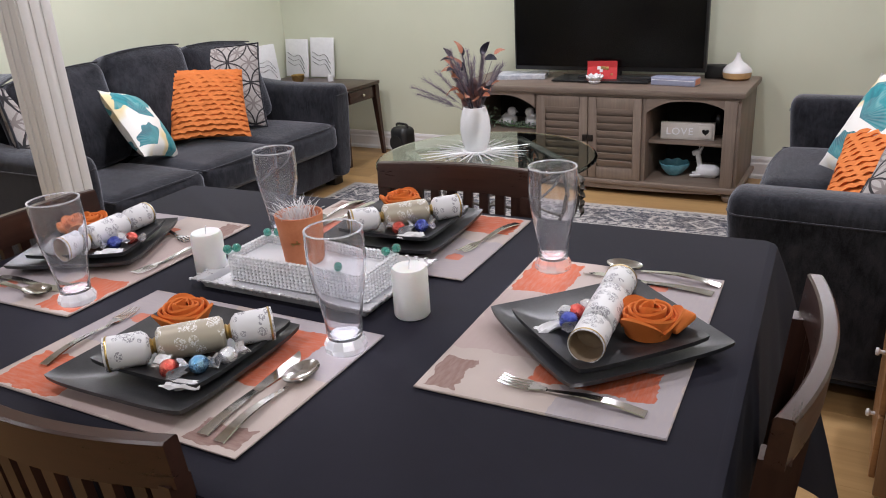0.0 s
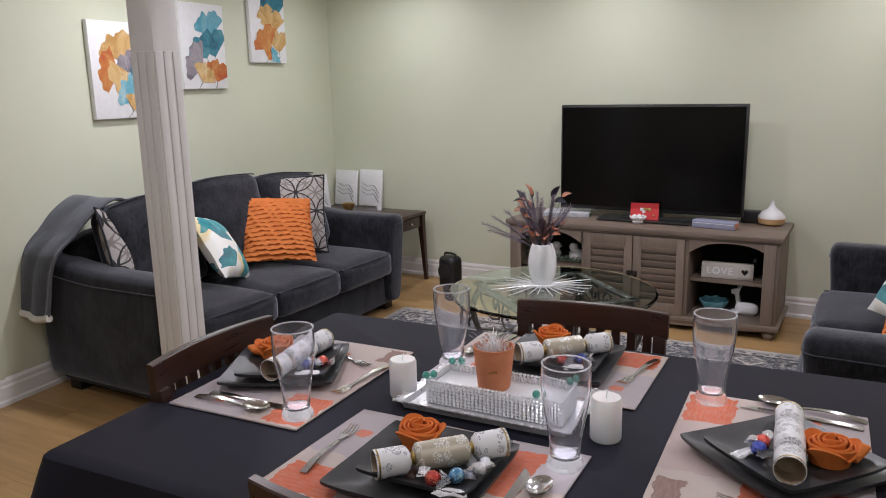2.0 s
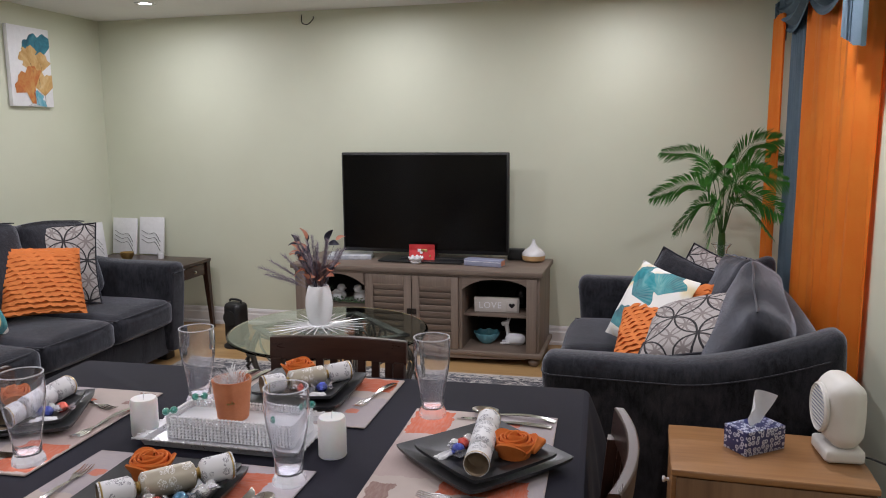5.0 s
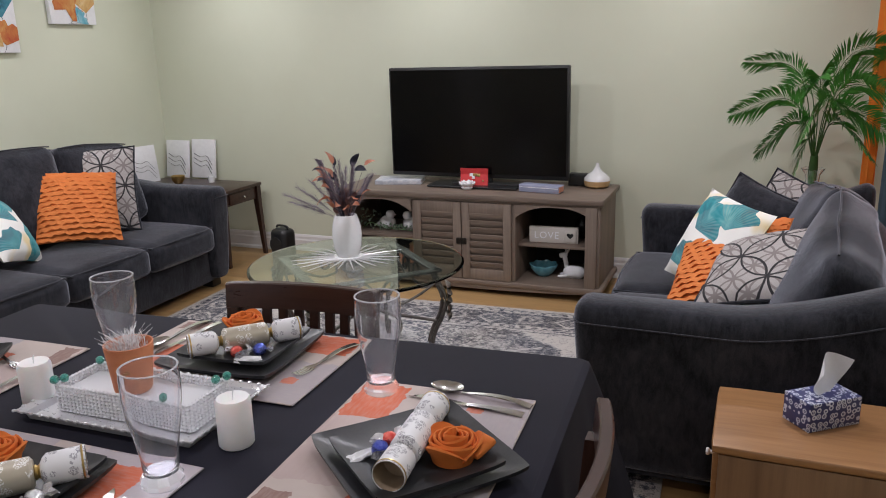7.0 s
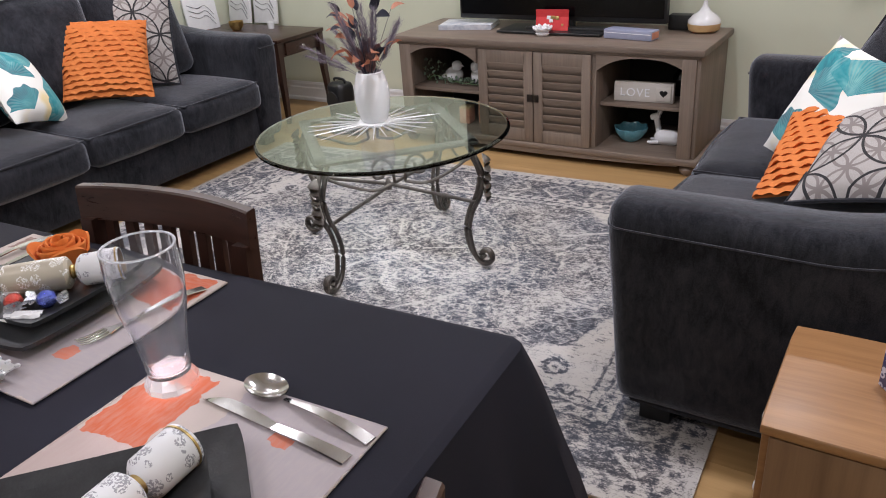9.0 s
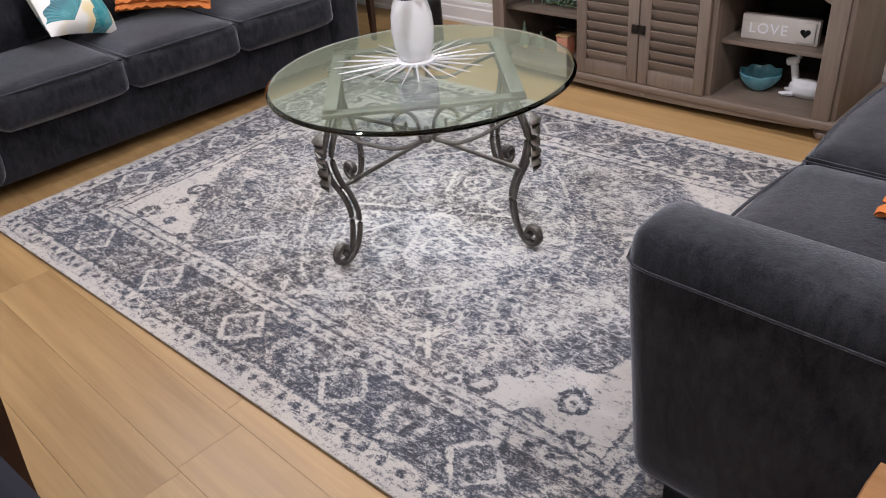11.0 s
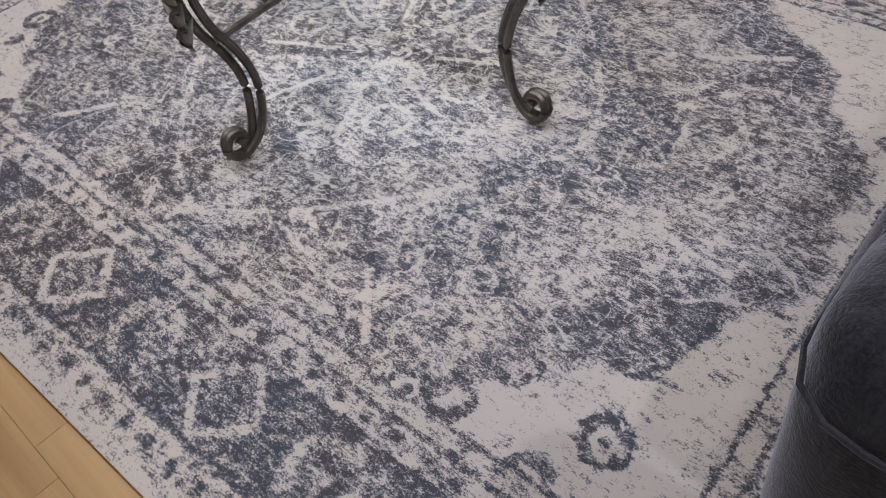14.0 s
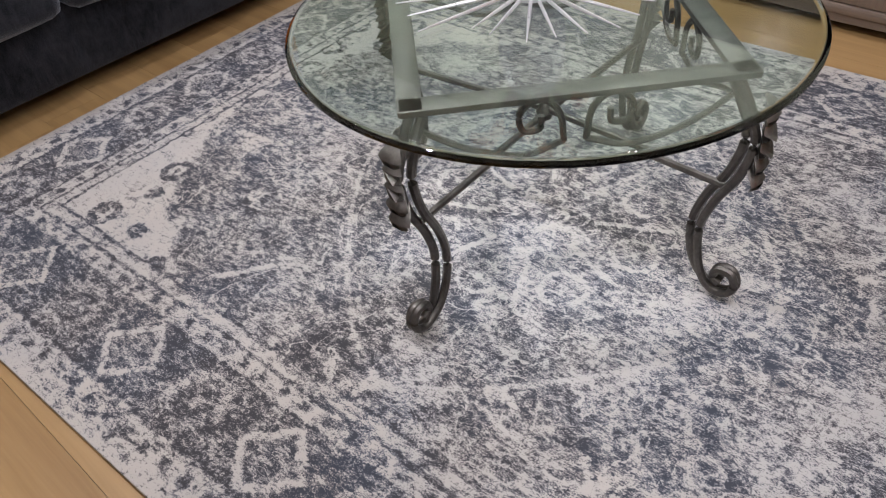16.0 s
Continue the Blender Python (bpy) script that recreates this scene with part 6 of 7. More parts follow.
    for a, b in zip(rings, rings[1:]):
        for k in range(ns):
            bm.faces.new((a[k], a[(k + 1) % ns], b[(k + 1) % ns], b[k]))
    bmesh.ops.remove_doubles(bm, verts=bm.verts, dist=0.0003)
    part("bowl", bm, "blue_bowl", t)
    # lying deer, one plain mesh
    bm = soft_box((0.13, 0.06, 0.075), 0.028, (0.006, 0.008, 0.006), 8, pose(0.01, 0, 0.04))
    soft_box((0.03, 0.03, 0.1), 0.013, n=6, m=pose(-0.045, 0, 0.1, 0, -12), bm=bm)
    soft_box((0.055, 0.028, 0.034), 0.012, n=6, m=pose(-0.062, 0, 0.15, 0, -18), bm=bm)
    for s in (-1, 1):
        tube([(-0.04, s * 0.012, 0.16), (-0.03, s * 0.022, 0.185), (-0.022, s * 0.03, 0.195)], 0.006, 6, bm, [1, 1, 0.3])
        tube([(-0.048, s * 0.008, 0.165), (-0.045, s * 0.012, 0.2), (-0.05, s * 0.014, 0.215)], 0.003, 5, bm, [1, 0.8, 0.4])
        tube([(-0.03, s * 0.025, 0.02), (-0.075, s * 0.03, 0.014), (-0.09, s * 0.03, 0.014)], 0.012, 6, bm, [1, 0.8, 0.5])
    ob = part("deer_figurine", bm, "white_gloss")
    ob.matrix_basis = pose(-0.835, 4.70, bz)
    tagged(ob, "white porcelain lying deer figurine on the lower shelf", "figurine")
    for x, flip in ((-2.15, 1), (-1.975, -1)):
        bm = soft_box((0.1, 0.075, 0.085), 0.035, (0.008, 0.006, 0.006), 8, pose(0, 0, 0.044))
        soft_box((0.06, 0.055, 0.06), 0.025, n=6, m=pose(0.022 * flip, -0.004, 0.1), bm=bm)
        tube([(0.05 * flip, 0, 0.1), (0.065 * flip, 0, 0.096)], 0.007, 6, bm, [1, 0.2])
        tube([(-0.03 * flip, 0, 0.05), (-0.075 * flip, 0, 0.03), (-0.09 * flip, 0, 0.026)], 0.02, 8, bm, [1, 0.6, 0.2])
        ob = part("bird_figurine", bm, "white_gloss")
        ob.matrix_basis = pose(x, 4.72, sz, 0, 0, 8 * flip)
        tagged(ob, "plump white ceramic bird figurine on the shelf", "figurine", "white birds")
    rng = random.Random(21)
    t = thing("sage_garland", "dusty green artificial foliage along the shelf", "foliage", pose(-2.2, 4.66, sz))
    part("twig", tube(curve_points([(-0.12, 0.02, 0.008), (-0.05, 0.0, 0.05), (0.03, 0.01, 0.02), (0.16, -0.02, 0.02), (0.3, -0.02, 0.012)], 5), 0.003, 5), "stem", t)
    bm = bmesh.new()
    for k in range(190):
        x = rng.uniform(-0.14, 0.32)
        top = 0.15 if x < 0.02 else 0.045
        c = Vector((x, rng.uniform(-0.04, 0.05), rng.uniform(0.012, top)))
        r = rng.uniform(0.006, 0.012)
        q = Euler((rng.uniform(0, 3), rng.uniform(0, 3), rng.uniform(0, 6))).to_matrix()
        ring = [bm.verts.new(c + q @ Vector((r * math.cos(a), 0.7 * r * math.sin(a), 0.002 * math.cos(2 * a)))) for a in (0, 1.05, 2.1, 3.14, 4.19, 5.24)]
        bm.faces.new(ring)
    tagged(part("leaves", bm, "sage", t, "", False), kind="stuff")
    for x, h in ((-2.28, 0.15), (-2.17, 0.11)):
        t = thing("bottlebrush_tree", "tiny dark green bottlebrush tree on the lower shelf", "decoration", pose(x, 4.63, bz), "bottlebrush trees")
        part("base", lathe([(0, 0), (0.016, 0), (0.016, 0.018), (0, 0.018)], 12), "light_wood", t)
        bm = bmesh.new()
        for tier in range(8):
            z = 0.02 + (h - 0.02) * tier / 8
            r = 0.032 * (1 - tier / 8.5)
            lathe([(r, z), (r * 0.35, z + h / 9), (0.001, z + h / 8)], 14, bm=bm, cap=False)
        part("brush", bm, "sage", t)
    for x, y, s in ((-2.05, 4.68, 0.09), (-1.94, 4.72, 0.13)):
        t = thing("storage_tin", "small brown keepsake tin on the lower shelf", "tin", pose(x, y, bz), "tins")
        part("body", one_box((0, 0, s / 2), (0.07, 0.07, s), 0.005), "rust_leaf", t)
        part("lid", one_box((0, 0, s + 0.006), (0.074, 0.074, 0.012), 0.004), "light_wood", t)


console_clutter()


# ---- end table corner ----
def end_table():
    t = thing("end_table", "dark espresso end table with tapered legs and a drawer", "end table", pose(-3.83, 4.74, 0))
    hx, hy = 0.47, 0.24
    part("top", one_box((0, 0, 0.562), (2 * hx, 2 * hy, 0.025), 0.005), "espresso_x", t)
    part("apron", one_box((0, 0, 0.5), (2 * hx - 0.05, 2 * hy - 0.05, 0.1), 0.003), "espresso_x", t)
    d = part("drawer", one_box((hx - 0.02, 0, 0.5), (0.016, 0.3, 0.08), 0.003), "espresso_x", t)
    part("knob", lathe([(0, 0), (0.006, 0.0), (0.006, 0.012), (0.011, 0.018), (0.008, 0.026), (0, 0.027)], 14, pose(hx - 0.012, 0, 0.5, 0, 90)), "steel", d, "round steel knob")
    for a in (-1, 1):
        for b in (-1, 1):
            bm = bmesh.new()
            rings = []
            for z, w, o in ((0.0, 0.013, 0.02), (0.45, 0.022, 0.0), (0.55, 0.022, 0.0)):
                rings.append([bm.verts.new((a * (hx - 0.03 + o) + sx * w, b * (hy - 0.03 + o) + sy * w, z)) for sx, sy in ((-1, -1), (1, -1), (1, 1), (-1, 1))])
            for p, q in zip(rings, rings[1:]):
                for k in range(4):
                    bm.faces.new((p[k], p[(k + 1) % 4], q[(k + 1) % 4], q[k]))
            bm.faces.new(rings[0])
            bm.faces.new(rings[-1])
            part("leg", bm, "espresso", t)
    rng = random.Random(2)
    for x, y, w, h, yaw in ((-3.95, 5.035, 0.235, 0.31, -2), (-4.2, 5.02, 0.245, 0.3, -6), (-4.245, 4.7, 0.26, 0.29, 80)):
        c = thing("canvas_print", "small white canvas with a black branch drawing", "picture", pose(x - 0.0, y, 0.5745, 0, 0, yaw), "white canvases")
        part("canvas", one_box((0, 0, h / 2), (w, 0.018, h), 0.002, pose(0, 0, 0, -7)), "paper", c)
        bm = bmesh.new()
        for k in range(3):
            z0 = h * (0.3 + 0.12 * k)
            tube([pose(0, 0, 0, -7) @ v for v in curve_points([(-w * 0.4, -0.0105, z0 + 0.03), (-w * 0.1, -0.0105, z0), (w * 0.15, -0.0105, z0 + 0.01), (w * 0.38, -0.0105, z0 - 0.06)], 4)], 0.0032, 4, bm, flat=0.4)
        part("ink_branch", bm, "black", c, "black painted branch")
    g = thing("gold_bowl", "small hammered gold dish on the end table", "bowl", pose(-3.98, 4.76, 0.575))
    part("dish", lathe([(0, 0), (0.03, 0), (0.05, 0.03), (0.052, 0.06), (0.049, 0.06), (0.045, 0.03), (0, 0.008)], 28), "gold", g)
    g = thing("small_cup", "small white cup on the end table", "cup", pose(-3.74, 4.86, 0.575))
    part("cup", lathe([(0, 0), (0.022, 0), (0.026, 0.045), (0.023, 0.045), (0.02, 0.006), (0, 0.006)], 24), "white_gloss", g)
    f = thing("space_heater", "small black tower space heater on the floor", "heater", pose(-2.89, 4.52, 0, 0, 0, -12) @ Matrix.Scale(1.08, 4))
    part("base", lathe([(0, 0), (0.09, 0), (0.09, 0.012), (0.07, 0.022), (0, 0.022)], 32), "black", f)
    part("body", soft_box((0.14, 0.12, 0.29), 0.035, (0, 0.006, 0), 10, pose(0, 0, 0.165)), "black", f)
    part("grille", lathe([(0, 0), (0.04, 0.0), (0.052, 0.006), (0.052, 0.012), (0, 0.012)], 28, pose(0, -0.06, 0.21, 90)), "shadow_black", f)
    part("handle", tube(curve_points([(-0.05, 0, 0.3), (-0.04, 0, 0.325), (0.04, 0, 0.325), (0.05, 0, 0.3)], 5), 0.008, 8), "black", f)


end_table()


# ---- wall pictures and hook ----
def fan_leaf(cx, cz, ang, rad, half=1.1, notch=0.16):
    bm = bmesh.new()
    a0 = radians(ang)
    n = 40
    c = (cx, cz)
    ring = []
    for k in range(n + 1):
        th = -half + 2 * half * k / n
        r = rad * (1 - notch * math.exp(-(th / 0.12) ** 2) + 0.04 * math.sin(9 * th) + 0.03 * math.sin(17 * th + ang))
        ring.append((cx + r * math.cos(a0 + th), cz + r * math.sin(a0 + th)))
    return c, ring


def painting(y, z, w, h, leaves):
    x = LW0[0] + (LW1[0] - LW0[0]) * (y - LW0[1]) / (LW1[1] - LW0[1])
    t = thing("canvas_painting", "white canvas painted with teal, ochre and rust ginkgo leaves", "painting", pose(x + 0.003, y, z, 0, 0, 90 + 5.48), "ginkgo paintings")
    part("canvas", one_box((0, -0.016, 0), (w, 0.03, h), 0.003), "paper", t)
    for k, (cx, cz, ang, rad, mat) in enumerate(leaves):
        c, ring = fan_leaf(cx * w, cz * h, ang, rad)
        lim = lambda p: (max(-w / 2 + 0.002, min(w / 2 - 0.002, p[0])), max(-h / 2 + 0.002, min(h / 2 - 0.002, p[1])))
        yy = -0.0318 - 0.0006 * k
        bm = bmesh.new()
        c, ring = lim(c), [lim(p) for p in ring]
        cv = bm.verts.new((c[0], yy, c[1]))
        rv = [bm.verts.new((p[0], yy, p[1])) for p in ring]
        for a, b in zip(rv, rv[1:]):
            bm.faces.new((cv, a, b))
        bmesh.ops.remove_doubles(bm, verts=bm.verts, dist=0.0002)
        part("painted_leaf", bm, mat, t, "", False)
        bm = bmesh.new()
        a = radians(ang + 180)
        end = lim((c[0] + 0.09 * math.cos(a), c[1] + 0.09 * math.sin(a - 0.4)))
        tube([(c[0], yy - 0.0004, c[1]), ((c[0] + end[0]) / 2 + 0.006, yy - 0.0004, (c[1] + end[1]) / 2), (end[0], yy - 0.0004, end[1])], 0.0018, 4, bm, flat=0.3)
        part("painted_stalk", bm, "plum_leaf", t)


def watercolour(name, *stops):
    m = material(name, stops[0], 0.6)
    n = Nodes(m)
    co = n.coord()
    f = n.noise(co, 6, 4, 0.6, 1.0)
    f = n.math("ADD", n.math("MULTIPLY", f, 0.8), n.math("MULTIPLY", n.noise(n.scaled(co, (60, 60, 12)), 4, 3), 0.2))
    k = len(stops) - 1
    n.color(n.ramp(f, *[(0.34 + 0.32 * i / k, c) for i, c in enumerate(stops)]))
    return m


M["w_teal"] = watercolour("teal_wash", (0.01, 0.07, 0.11), (0.03, 0.2, 0.28), (0.12, 0.32, 0.36))
M["w_ochre"] = watercolour("ochre_wash", (0.42, 0.22, 0.06), (0.6, 0.38, 0.15), (0.7, 0.55, 0.32))
M["w_rust"] = watercolour("rust_wash", (0.4, 0.05, 0.02), (0.5, 0.17, 0.04), (0.58, 0.32, 0.1))
M["w_grey"] = watercolour("grey_wash", (0.12, 0.1, 0.13), (0.28, 0.25, 0.28), (0.5, 0.48, 0.5))
M["w_sky"] = watercolour("sky_wash", (0.05, 0.28, 0.4), (0.15, 0.4, 0.5), (0.4, 0.55, 0.58))
painting(2.75, 1.707, 0.43, 0.555, [(0.05, 0.1, 110, 0.17, "w_ochre"), (-0.05, -0.02, 170, 0.15, "w_rust"), (0.2, -0.02, 120, 0.13, "w_grey"), (0.12, -0.02, 215, 0.15, "w_ochre"), (0.3, -0.3, 130, 0.17, "w_sky"), (0.42, -0.1, 100, 0.12, "w_teal"), (0.15, -0.42, 60, 0.1, "w_ochre")])
painting(3.485, 1.868, 0.43, 0.555, [(0.2, 0.12, 105, 0.17, "w_sky"), (0.25, -0.12, 100, 0.19, "w_teal"), (0.05, -0.14, 115, 0.17, "w_teal"), (-0.05, -0.24, 150, 0.17, "w_grey"), (0.25, -0.42, 75, 0.15, "w_rust"), (-0.1, -0.42, 60, 0.13, "w_ochre")])
painting(4.21, 2.05, 0.43, 0.555, [(0.22, 0.08, 95, 0.2, "w_teal"), (-0.02, 0.05, 110, 0.12, "w_ochre"), (0.15, -0.1, 95, 0.17, "w_ochre"), (0.28, -0.36, 85, 0.17, "w_ochre"), (0.0, -0.32, 120, 0.18, "w_rust"), (-0.05, -0.46, 60, 0.12, "w_rust"), (0.05, -0.48, 30, 0.1, "w_sky")])
hk = thing("wire_hook", "small black wire loop on the wall", "hook", pose(-2.49, Y1, 2.39))
part("wire", tube(curve_points([(-0.05, -0.01, 0.06), (-0.04, -0.03, 0.0), (0.01, -0.04, -0.015), (0.05, -0.03, 0.02), (0.045, -0.01, 0.045)], 6), 0.004, 6), "black", hk)


# ---- curtains ----
def curtain(y0, y1, mat, label, depth=0.03, waves=6, x=0.865, z0=0.02, z1=2.26):
    bm = bmesh.new()
    n, r = 90, 14
    rows = []
    for j in range(r + 1):
        f = j / r
        z = z1 + (z0 - z1) * f
        row = []
        for k in range(n + 1):
            u = k / n
            ph = u * waves * 2 * math.pi
            tuck = 0.065 * max(0.0, 1 - u / 0.14) ** 1.5 if y1 - y0 > 1 else 0.0
            row.append(bm.verts.new((x + tuck + depth * (0.5 + 0.5 * f) * math.sin(ph + 0.5 * math.sin(3 * f + y0 * 3)) + 0.008 * math.sin(ph * 2.3 + f * 2), y0 + (y1 - y0) * (u + 0.012 * math.sin(ph * 0.5 + 3 * f)), z)))
        rows.append(row)
    for a, b in zip(rows, rows[1:]):
        for k in range(n):
            bm.faces.new((a[k], a[k + 1], b[k + 1], b[k]))
    bmesh.ops.solidify(bm, geom=bm.faces[:], thickness=0.002)
    ob = part("curtain", bm, mat)
    tagged(ob, label, "curtain", "window curtains")


curtain(4.66, 4.98, "orange_sheer", "sheer orange curtain panel in soft folds", 0.018, 4, 0.79)
curtain(4.3, 4.64, "blue_sheer", "narrow slate blue sheer curtain panel", 0.016, 4, 0.85)
curtain(3.02, 4.42, "orange_sheer", "wide sheer orange curtain panel in soft folds", 0.028, 9)


def valance():
    t = thing("valance", "slate blue swagged valance on a white rod", "valance", pose(0.86, 3.98, 0))
    part("rod", tube([(0, -1.12, 2.32), (0, 1.06, 2.32)], 0.014, 10), "white_gloss", t)
    for y0, y1, drop in ((-1.0, 0.1, 0.26), (-0.05, 0.98, 0.24)):
        bm = bmesh.new()
        n, r = 36, 16
        rows = []
        for j in range(r + 1):
            f = j / r
            row = []
            for k in range(n + 1):
                u = k / n
                sag = drop * (f ** 0.9) * (0.3 + 0.7 * math.sin(math.pi * u) ** 0.8)
                row.append(bm.verts.new((-0.035 - 0.03 * math.sin(math.pi * f) - 0.016 * math.sin(f * 21), y0 + (y1 - y0) * u, 2.36 - sag)))
            rows.append(row)
        for a, b in zip(rows, rows[1:]):
            for k in range(n):
                bm.faces.new((a[k], a[k + 1], b[k + 1], b[k]))
        bmesh.ops.solidify(bm, geom=bm.faces[:], thickness=0.003)
        part("swag", bm, "blue_sheer", t)
    for y0, y1, low in ((-1.1, -0.86, 1.89), (0.8, 1.03, 2.05)):
        bm = bmesh.new()
        rows = []
        for j in range(11):
            f = j / 10
            rows.append([bm.verts.new((-0.05 + 0.022 * math.sin(k * 1.5), y0 + (y1 - y0) * k / 24 + 0.01 * math.sin(k * 3.0), 2.36 + (low + 0.06 * (k / 24 if y0 < 0 else 1 - k / 24) - 2.36) * f)) for k in range(25)])
        for a, b in zip(rows, rows[1:]):
            for k in range(24):
                bm.faces.new((a[k], a[k + 1], b[k + 1], b[k]))
        bmesh.ops.solidify(bm, geom=bm.faces[:], thickness=0.003)
        part("jabot", bm, "blue_sheer", t)


valance()


# ---- palm ----
def palm():
    s = thing("plant_stand", "slim white plant stand in the corner", "plant stand", pose(0.5, 4.66, 0))
    part("top", lathe([(0, 0.7), (0.13, 0.7), (0.135, 0.71), (0.13, 0.72), (0, 0.72)], 32), "white_gloss", s)
    part("column", lathe([(0, 0.02), (0.022, 0.02), (0.022, 0.7), (0, 0.7)], 16), "white_gloss", s)
    part("foot", lathe([(0, 0), (0.12, 0), (0.12, 0.015), (0.03, 0.03), (0, 0.03)], 28), "white_gloss", s)
    t = thing("palm_plant", "green artificial palm in a clear glass vase", "plant", pose(0.5, 4.66, 0.7205))
    v = part("vase", lathe([(0, 0), (0.05, 0), (0.052, 0.004), (0.035, 0.06), (0.04, 0.1), (0.062, 0.13), (0.06, 0.132), (0.037, 0.102), (0.031, 0.06), (0.045, 0.008), (0, 0.008)], 32), "glass", t, "clear glass footed vase")
    v.visible_shadow = False
    part("trunk", lathe([(0, 0.02), (0.02, 0.02), (0.024, 0.14), (0.02, 0.2), (0, 0.21)], 14), "stem", t)
    rng = random.Random(5)
    tips = [(-0.44, -0.1, 0.5), (-0.38, -0.05, 0.78), (0.3, -0.05, 0.86), (0.32, -0.3, 0.62), (-0.3, -0.2, 0.3), (0.12, -0.3, 0.5), (-0.1, -0.3, 0.36), (0.34, -0.1, 0.4), (0.36, 0.1, 0.7), (-0.14, 0.2, 0.6), (0.24, -0.32, 0.3), (-0.12, -0.24, 0.14), (-0.02, -0.1, 0.68)]
    for tx, ty, tz in tips:
        root = Vector((0, 0, 0.16))
        tip = Vector((tx, ty, tz))
        out = Vector((tx, ty, 0))
        midp = root.lerp(tip, 0.5) + Vector((-tx * 0.22, -ty * 0.22, 0.16))
        line = curve_points([root, midp, tip], 14)
        # the tip bends down
        for k, p in enumerate(line):
            f = k / (len(line) - 1)
            p.z -= 0.07 * max(0, f - 0.6) ** 1.3 / 0.3
        fr = part("frond", tube(line, 0.0038, 6, taper=[1 - 0.8 * k / (len(line) - 1) for k in range(len(line))]), "stem", t)
        bm = bmesh.new()
        turn = radians(rng.uniform(30, 65)) * (1 if tx < 0 else -1)
        for k in range(12, len(line) - 1):
            for sub in (0, 0.4, 0.75):
                base = line[k].lerp(line[k + 1], sub)
                d = (line[k + 1] - line[k]).normalized()
                side = Matrix.Rotation(turn, 3, d) @ d.cross(Vector((0, 0, 1))).normalized()
                f = (k + sub - 12) / (len(line) - 13)
                ln = (0.165 * math.sin(math.pi * (0.22 + 0.72 * f)) ** 0.8) * rng.uniform(0.85, 1.1)
                for sgn in (-1, 1):
                    way = (side * sgn + d * 0.85 + Vector((rng.uniform(-0.08, 0.08), rng.uniform(-0.08, 0.08), rng.uniform(0.0, 0.2)))).normalized()
                    w = way.cross(side * sgn).normalized().cross(way) * 0.0052
                    a = base
                    b = base + way * ln * 0.5 + Vector((0, 0, 0.004))
                    e = base + way * ln + Vector((0, 0, -0.16 * ln))
                    va, vb1, vb2, vm, ve = bm.verts.new(a), bm.verts.new(b + w), bm.verts.new(b - w), bm.verts.new(b - Vector((0, 0, 0.003))), bm.verts.new(e)
                    bm.faces.new((va, vb1, vm))
                    bm.faces.new((va, vm, vb2))
                    bm.faces.new((vb1, ve, vm))
                    bm.faces.new((vm, ve, vb2))
        part("leaf_blade", bm, "leaf", fr, "", False)


palm()


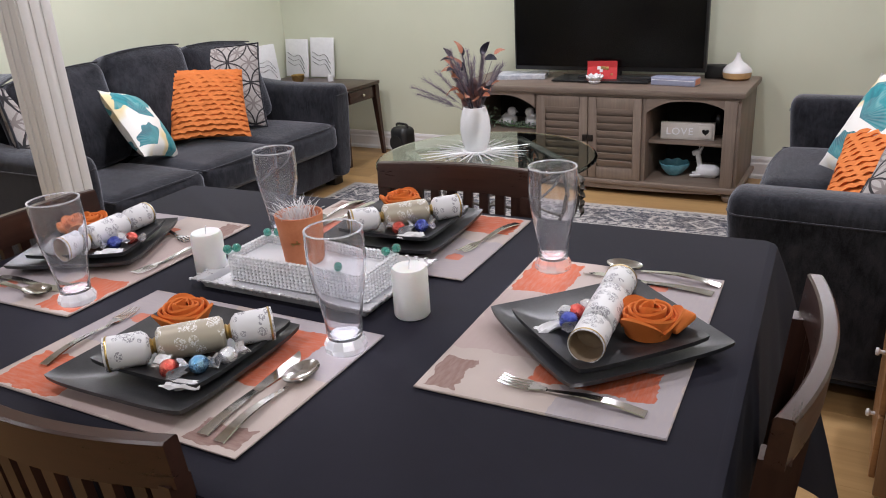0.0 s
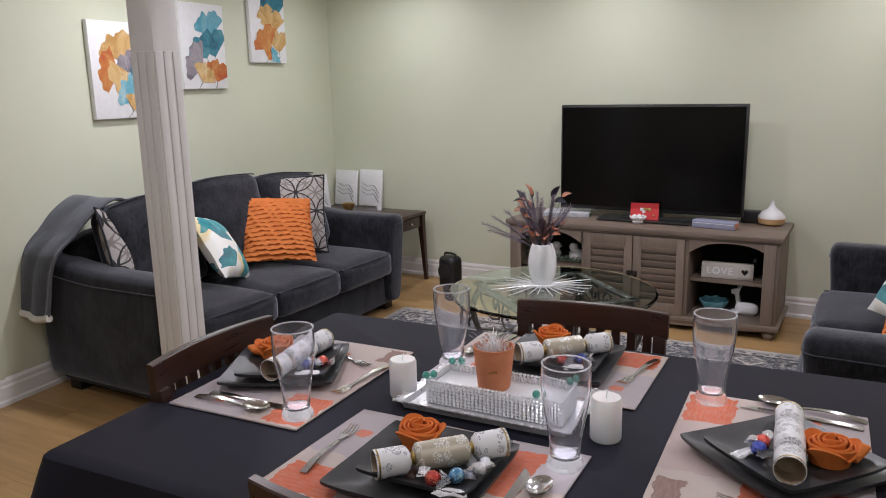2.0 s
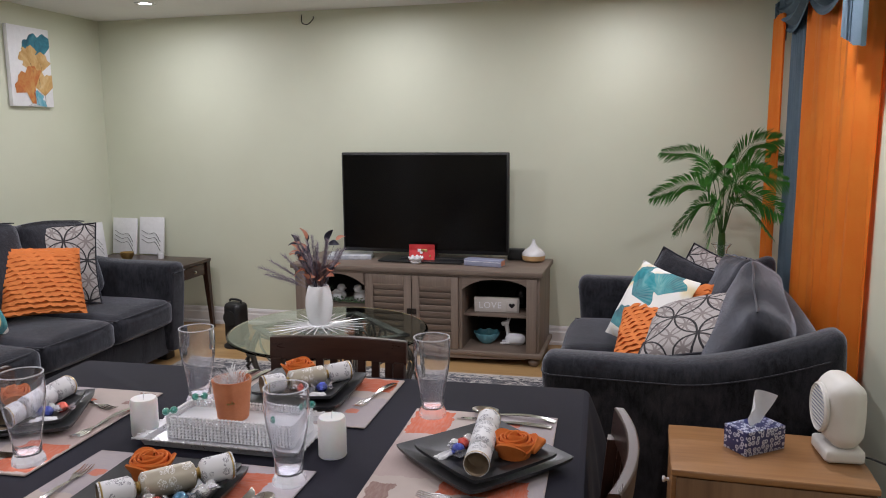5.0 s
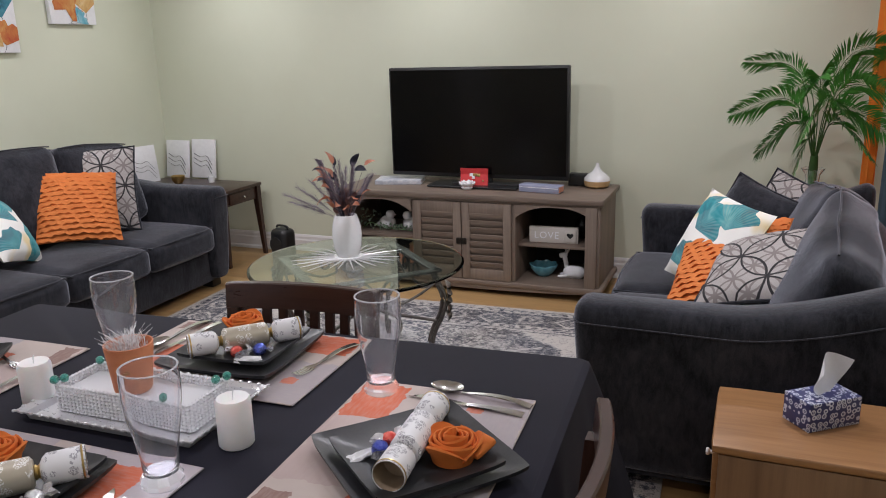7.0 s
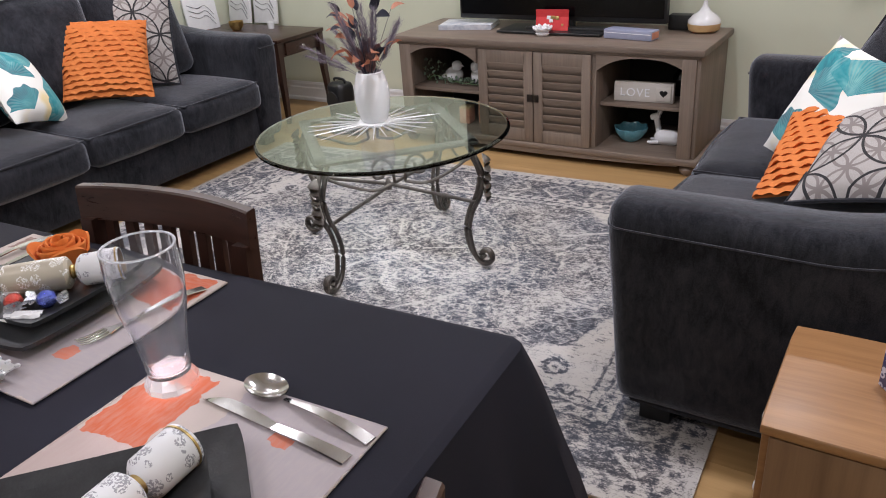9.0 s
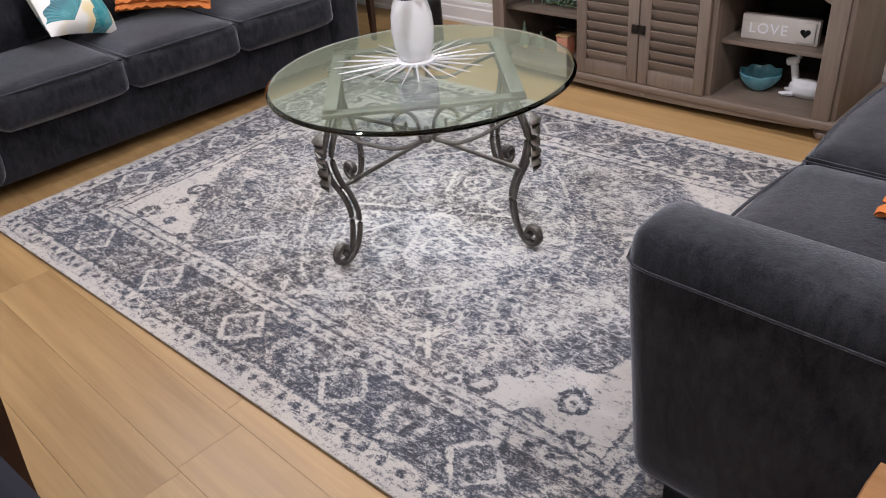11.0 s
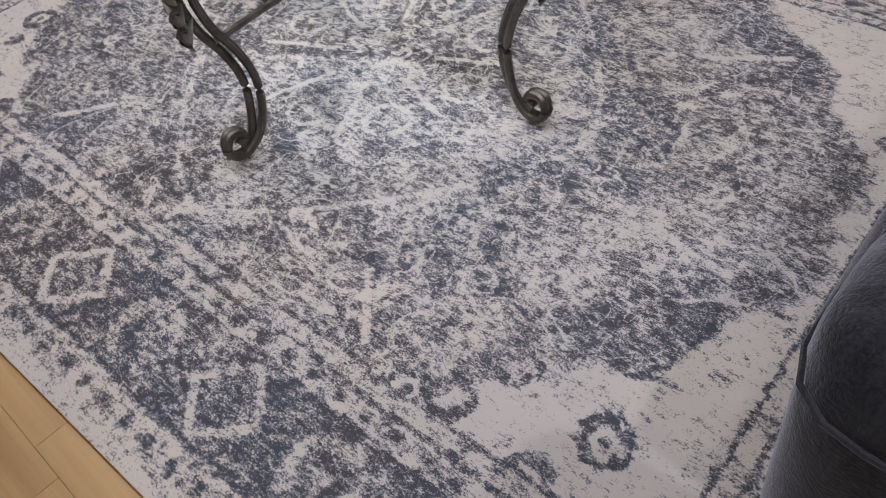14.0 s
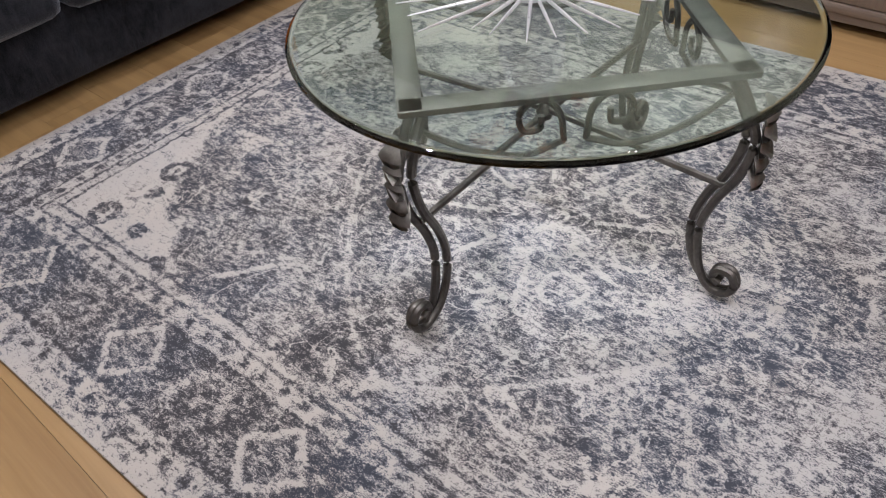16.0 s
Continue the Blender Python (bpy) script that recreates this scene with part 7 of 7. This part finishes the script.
# ---- night stand, tissues and fan ----
def night_stand():
    t = thing("night_stand", "golden oak laminate night stand beside the loveseat", "night stand", pose(0.455, 2.232, 0))
    hx, hy = 0.315, 0.205
    part("top", soft_box((2 * hx, 2 * hy, 0.03), 0.012, n=8, m=pose(0, 0, 0.467)), "oak", t)
    for y in (-hy + 0.016, hy - 0.016):
        part("side_panel", one_box((0.006, y, 0.23), (2 * hx - 0.03, 0.018, 0.44), 0.003), "oak_v", t)
    part("back_panel", one_box((hx - 0.018, 0, 0.23), (0.01, 2 * hy - 0.05, 0.44), 0), "oak_v", t)
    part("base", one_box((0.0, 0, 0.03), (2 * hx - 0.05, 2 * hy - 0.06, 0.05), 0.003), "oak", t)
    for k in range(2):
        d = part("drawer", one_box((-hx + 0.014, 0, 0.15 + k * 0.2), (0.018, 2 * hy - 0.045, 0.19), 0.004), "oak", t)
        part("knob", lathe([(0, 0), (0.006, 0), (0.006, 0.012), (0.012, 0.017), (0.011, 0.024), (0, 0.026)], 16, pose(-hx + 0.006, 0, 0.15 + k * 0.2, 0, -90)), "white_gloss", d, "round white knob")
    b = thing("tissue_box", "navy floral tissue box with a white tissue pulled up", "tissue box", pose(0.425, 2.27, 0.4825, 0, 0, 38))
    part("carton", one_box((0, 0, 0.043), (0.175, 0.105, 0.085), 0.002), "tissue_print", b)
    bm = bmesh.new()
    n = 18
    rows = []
    for j in range(11):
        f = j / 10
        row = []
        for k in range(n + 1):
            u = 2 * k / n - 1
            wide = 0.022 + 0.036 * math.sin(2.2 * f)
            top = 0.112 - 0.045 * max(0.0, -u) ** 1.5 - 0.012 * max(0.0, u) ** 2
            row.append(bm.verts.new((u * wide + 0.03 * f * f, 0.016 * math.sin(2.6 * u + 1.5 * f) * (0.3 + f) + 0.012 * f * (1 - u * u), 0.083 + top * f)))
        rows.append(row)
    for a, c in zip(rows, rows[1:]):
        for k in range(n):
            bm.faces.new((a[k], a[k + 1], c[k + 1], c[k]))
    bmesh.ops.solidify(bm, geom=bm.faces[:], thickness=0.001)
    part("tissue", bm, "paper", b, "crumpled white tissue")
    f = thing("desk_fan", "white plastic fan heater on the night stand", "fan heater", pose(0.69, 2.27, 0.4825, 0, 0, -84))
    part("foot", soft_box((0.17, 0.13, 0.05), 0.018, n=8, m=pose(0, 0, 0.025)), "ivory_plastic", f)
    part("housing", soft_box((0.2, 0.11, 0.23), 0.05, (0, 0.012, 0.004), 12, pose(0, 0, 0.165)), "ivory_plastic", f)
    part("front_ring", lathe([(0.07, 0), (0.082, 0.0), (0.084, 0.01), (0.078, 0.016), (0.07, 0.01)], 40, pose(0, -0.06, 0.17, 90), cap=False), "ivory_plastic", f)
    part("grille_back", lathe([(0, 0.0), (0.072, 0.0), (0.072, 0.003), (0, 0.003)], 32, pose(0, -0.0655, 0.17, 90)), "slate_box", f)
    for k in range(11):
        z = 0.17 - 0.062 + 0.0124 * k
        w = math.sqrt(max(0.0001, 0.07**2 - (z - 0.17) ** 2))
        part("grille_bar", tube([(-w, -0.072, z), (w, -0.072, z)], 0.0028, 6), "ivory_plastic", f)
    part("cord", tube(curve_points([(0.05, 0.06, 0.02), (0.05, 0.1, 0.01), (0.12, 0.15, 0.006), (0.18, 0.16, 0.006)], 5), 0.0035, 6), "black", f)


night_stand()


# ---- floor planks ----
def plank_mesh(ln, wd):
    g, hh = 0.0001, 0.009
    bm = bmesh.new()
    around = ((-1, -1), (1, -1), (1, 1), (-1, 1))
    a = [bm.verts.new((x * (ln / 2 - g), y * (wd / 2 - g), 0)) for x, y in around]
    b = [bm.verts.new((x * (ln / 2 - g - 0.0003), y * (wd / 2 - g - 0.0003), hh)) for x, y in around]
    bm.faces.new(b)
    for k in range(4):
        bm.faces.new((a[k], a[(k + 1) % 4], b[(k + 1) % 4], b[k]))
    bmesh.ops.recalc_face_normals(bm, faces=bm.faces)
    me = bpy.data.meshes.new("plank")
    bm.to_mesh(me)
    bm.free()
    me.materials.append(M["plank"])
    return me


def planks():
    wd, ln = 0.19, 1.22
    whole = plank_mesh(ln, wd)
    rows = int((Y1 - YB) / wd)
    rng = random.Random(4)
    for r in range(rows):
        y = Y1 - wd / 2 - r * wd
        x = X0 - rng.uniform(0.2, ln - 0.2)
        while x < X1 - 0.01:
            lo, hi = max(x, X0), min(x + ln, X1)
            if hi - lo > 0.01:
                ob = new("plank", whole if hi - lo > ln - 0.001 else plank_mesh(hi - lo, wd))
                ob.parent = floor
                ob.location = ((lo + hi) / 2, y, -0.0095)
            x += ln


planks()
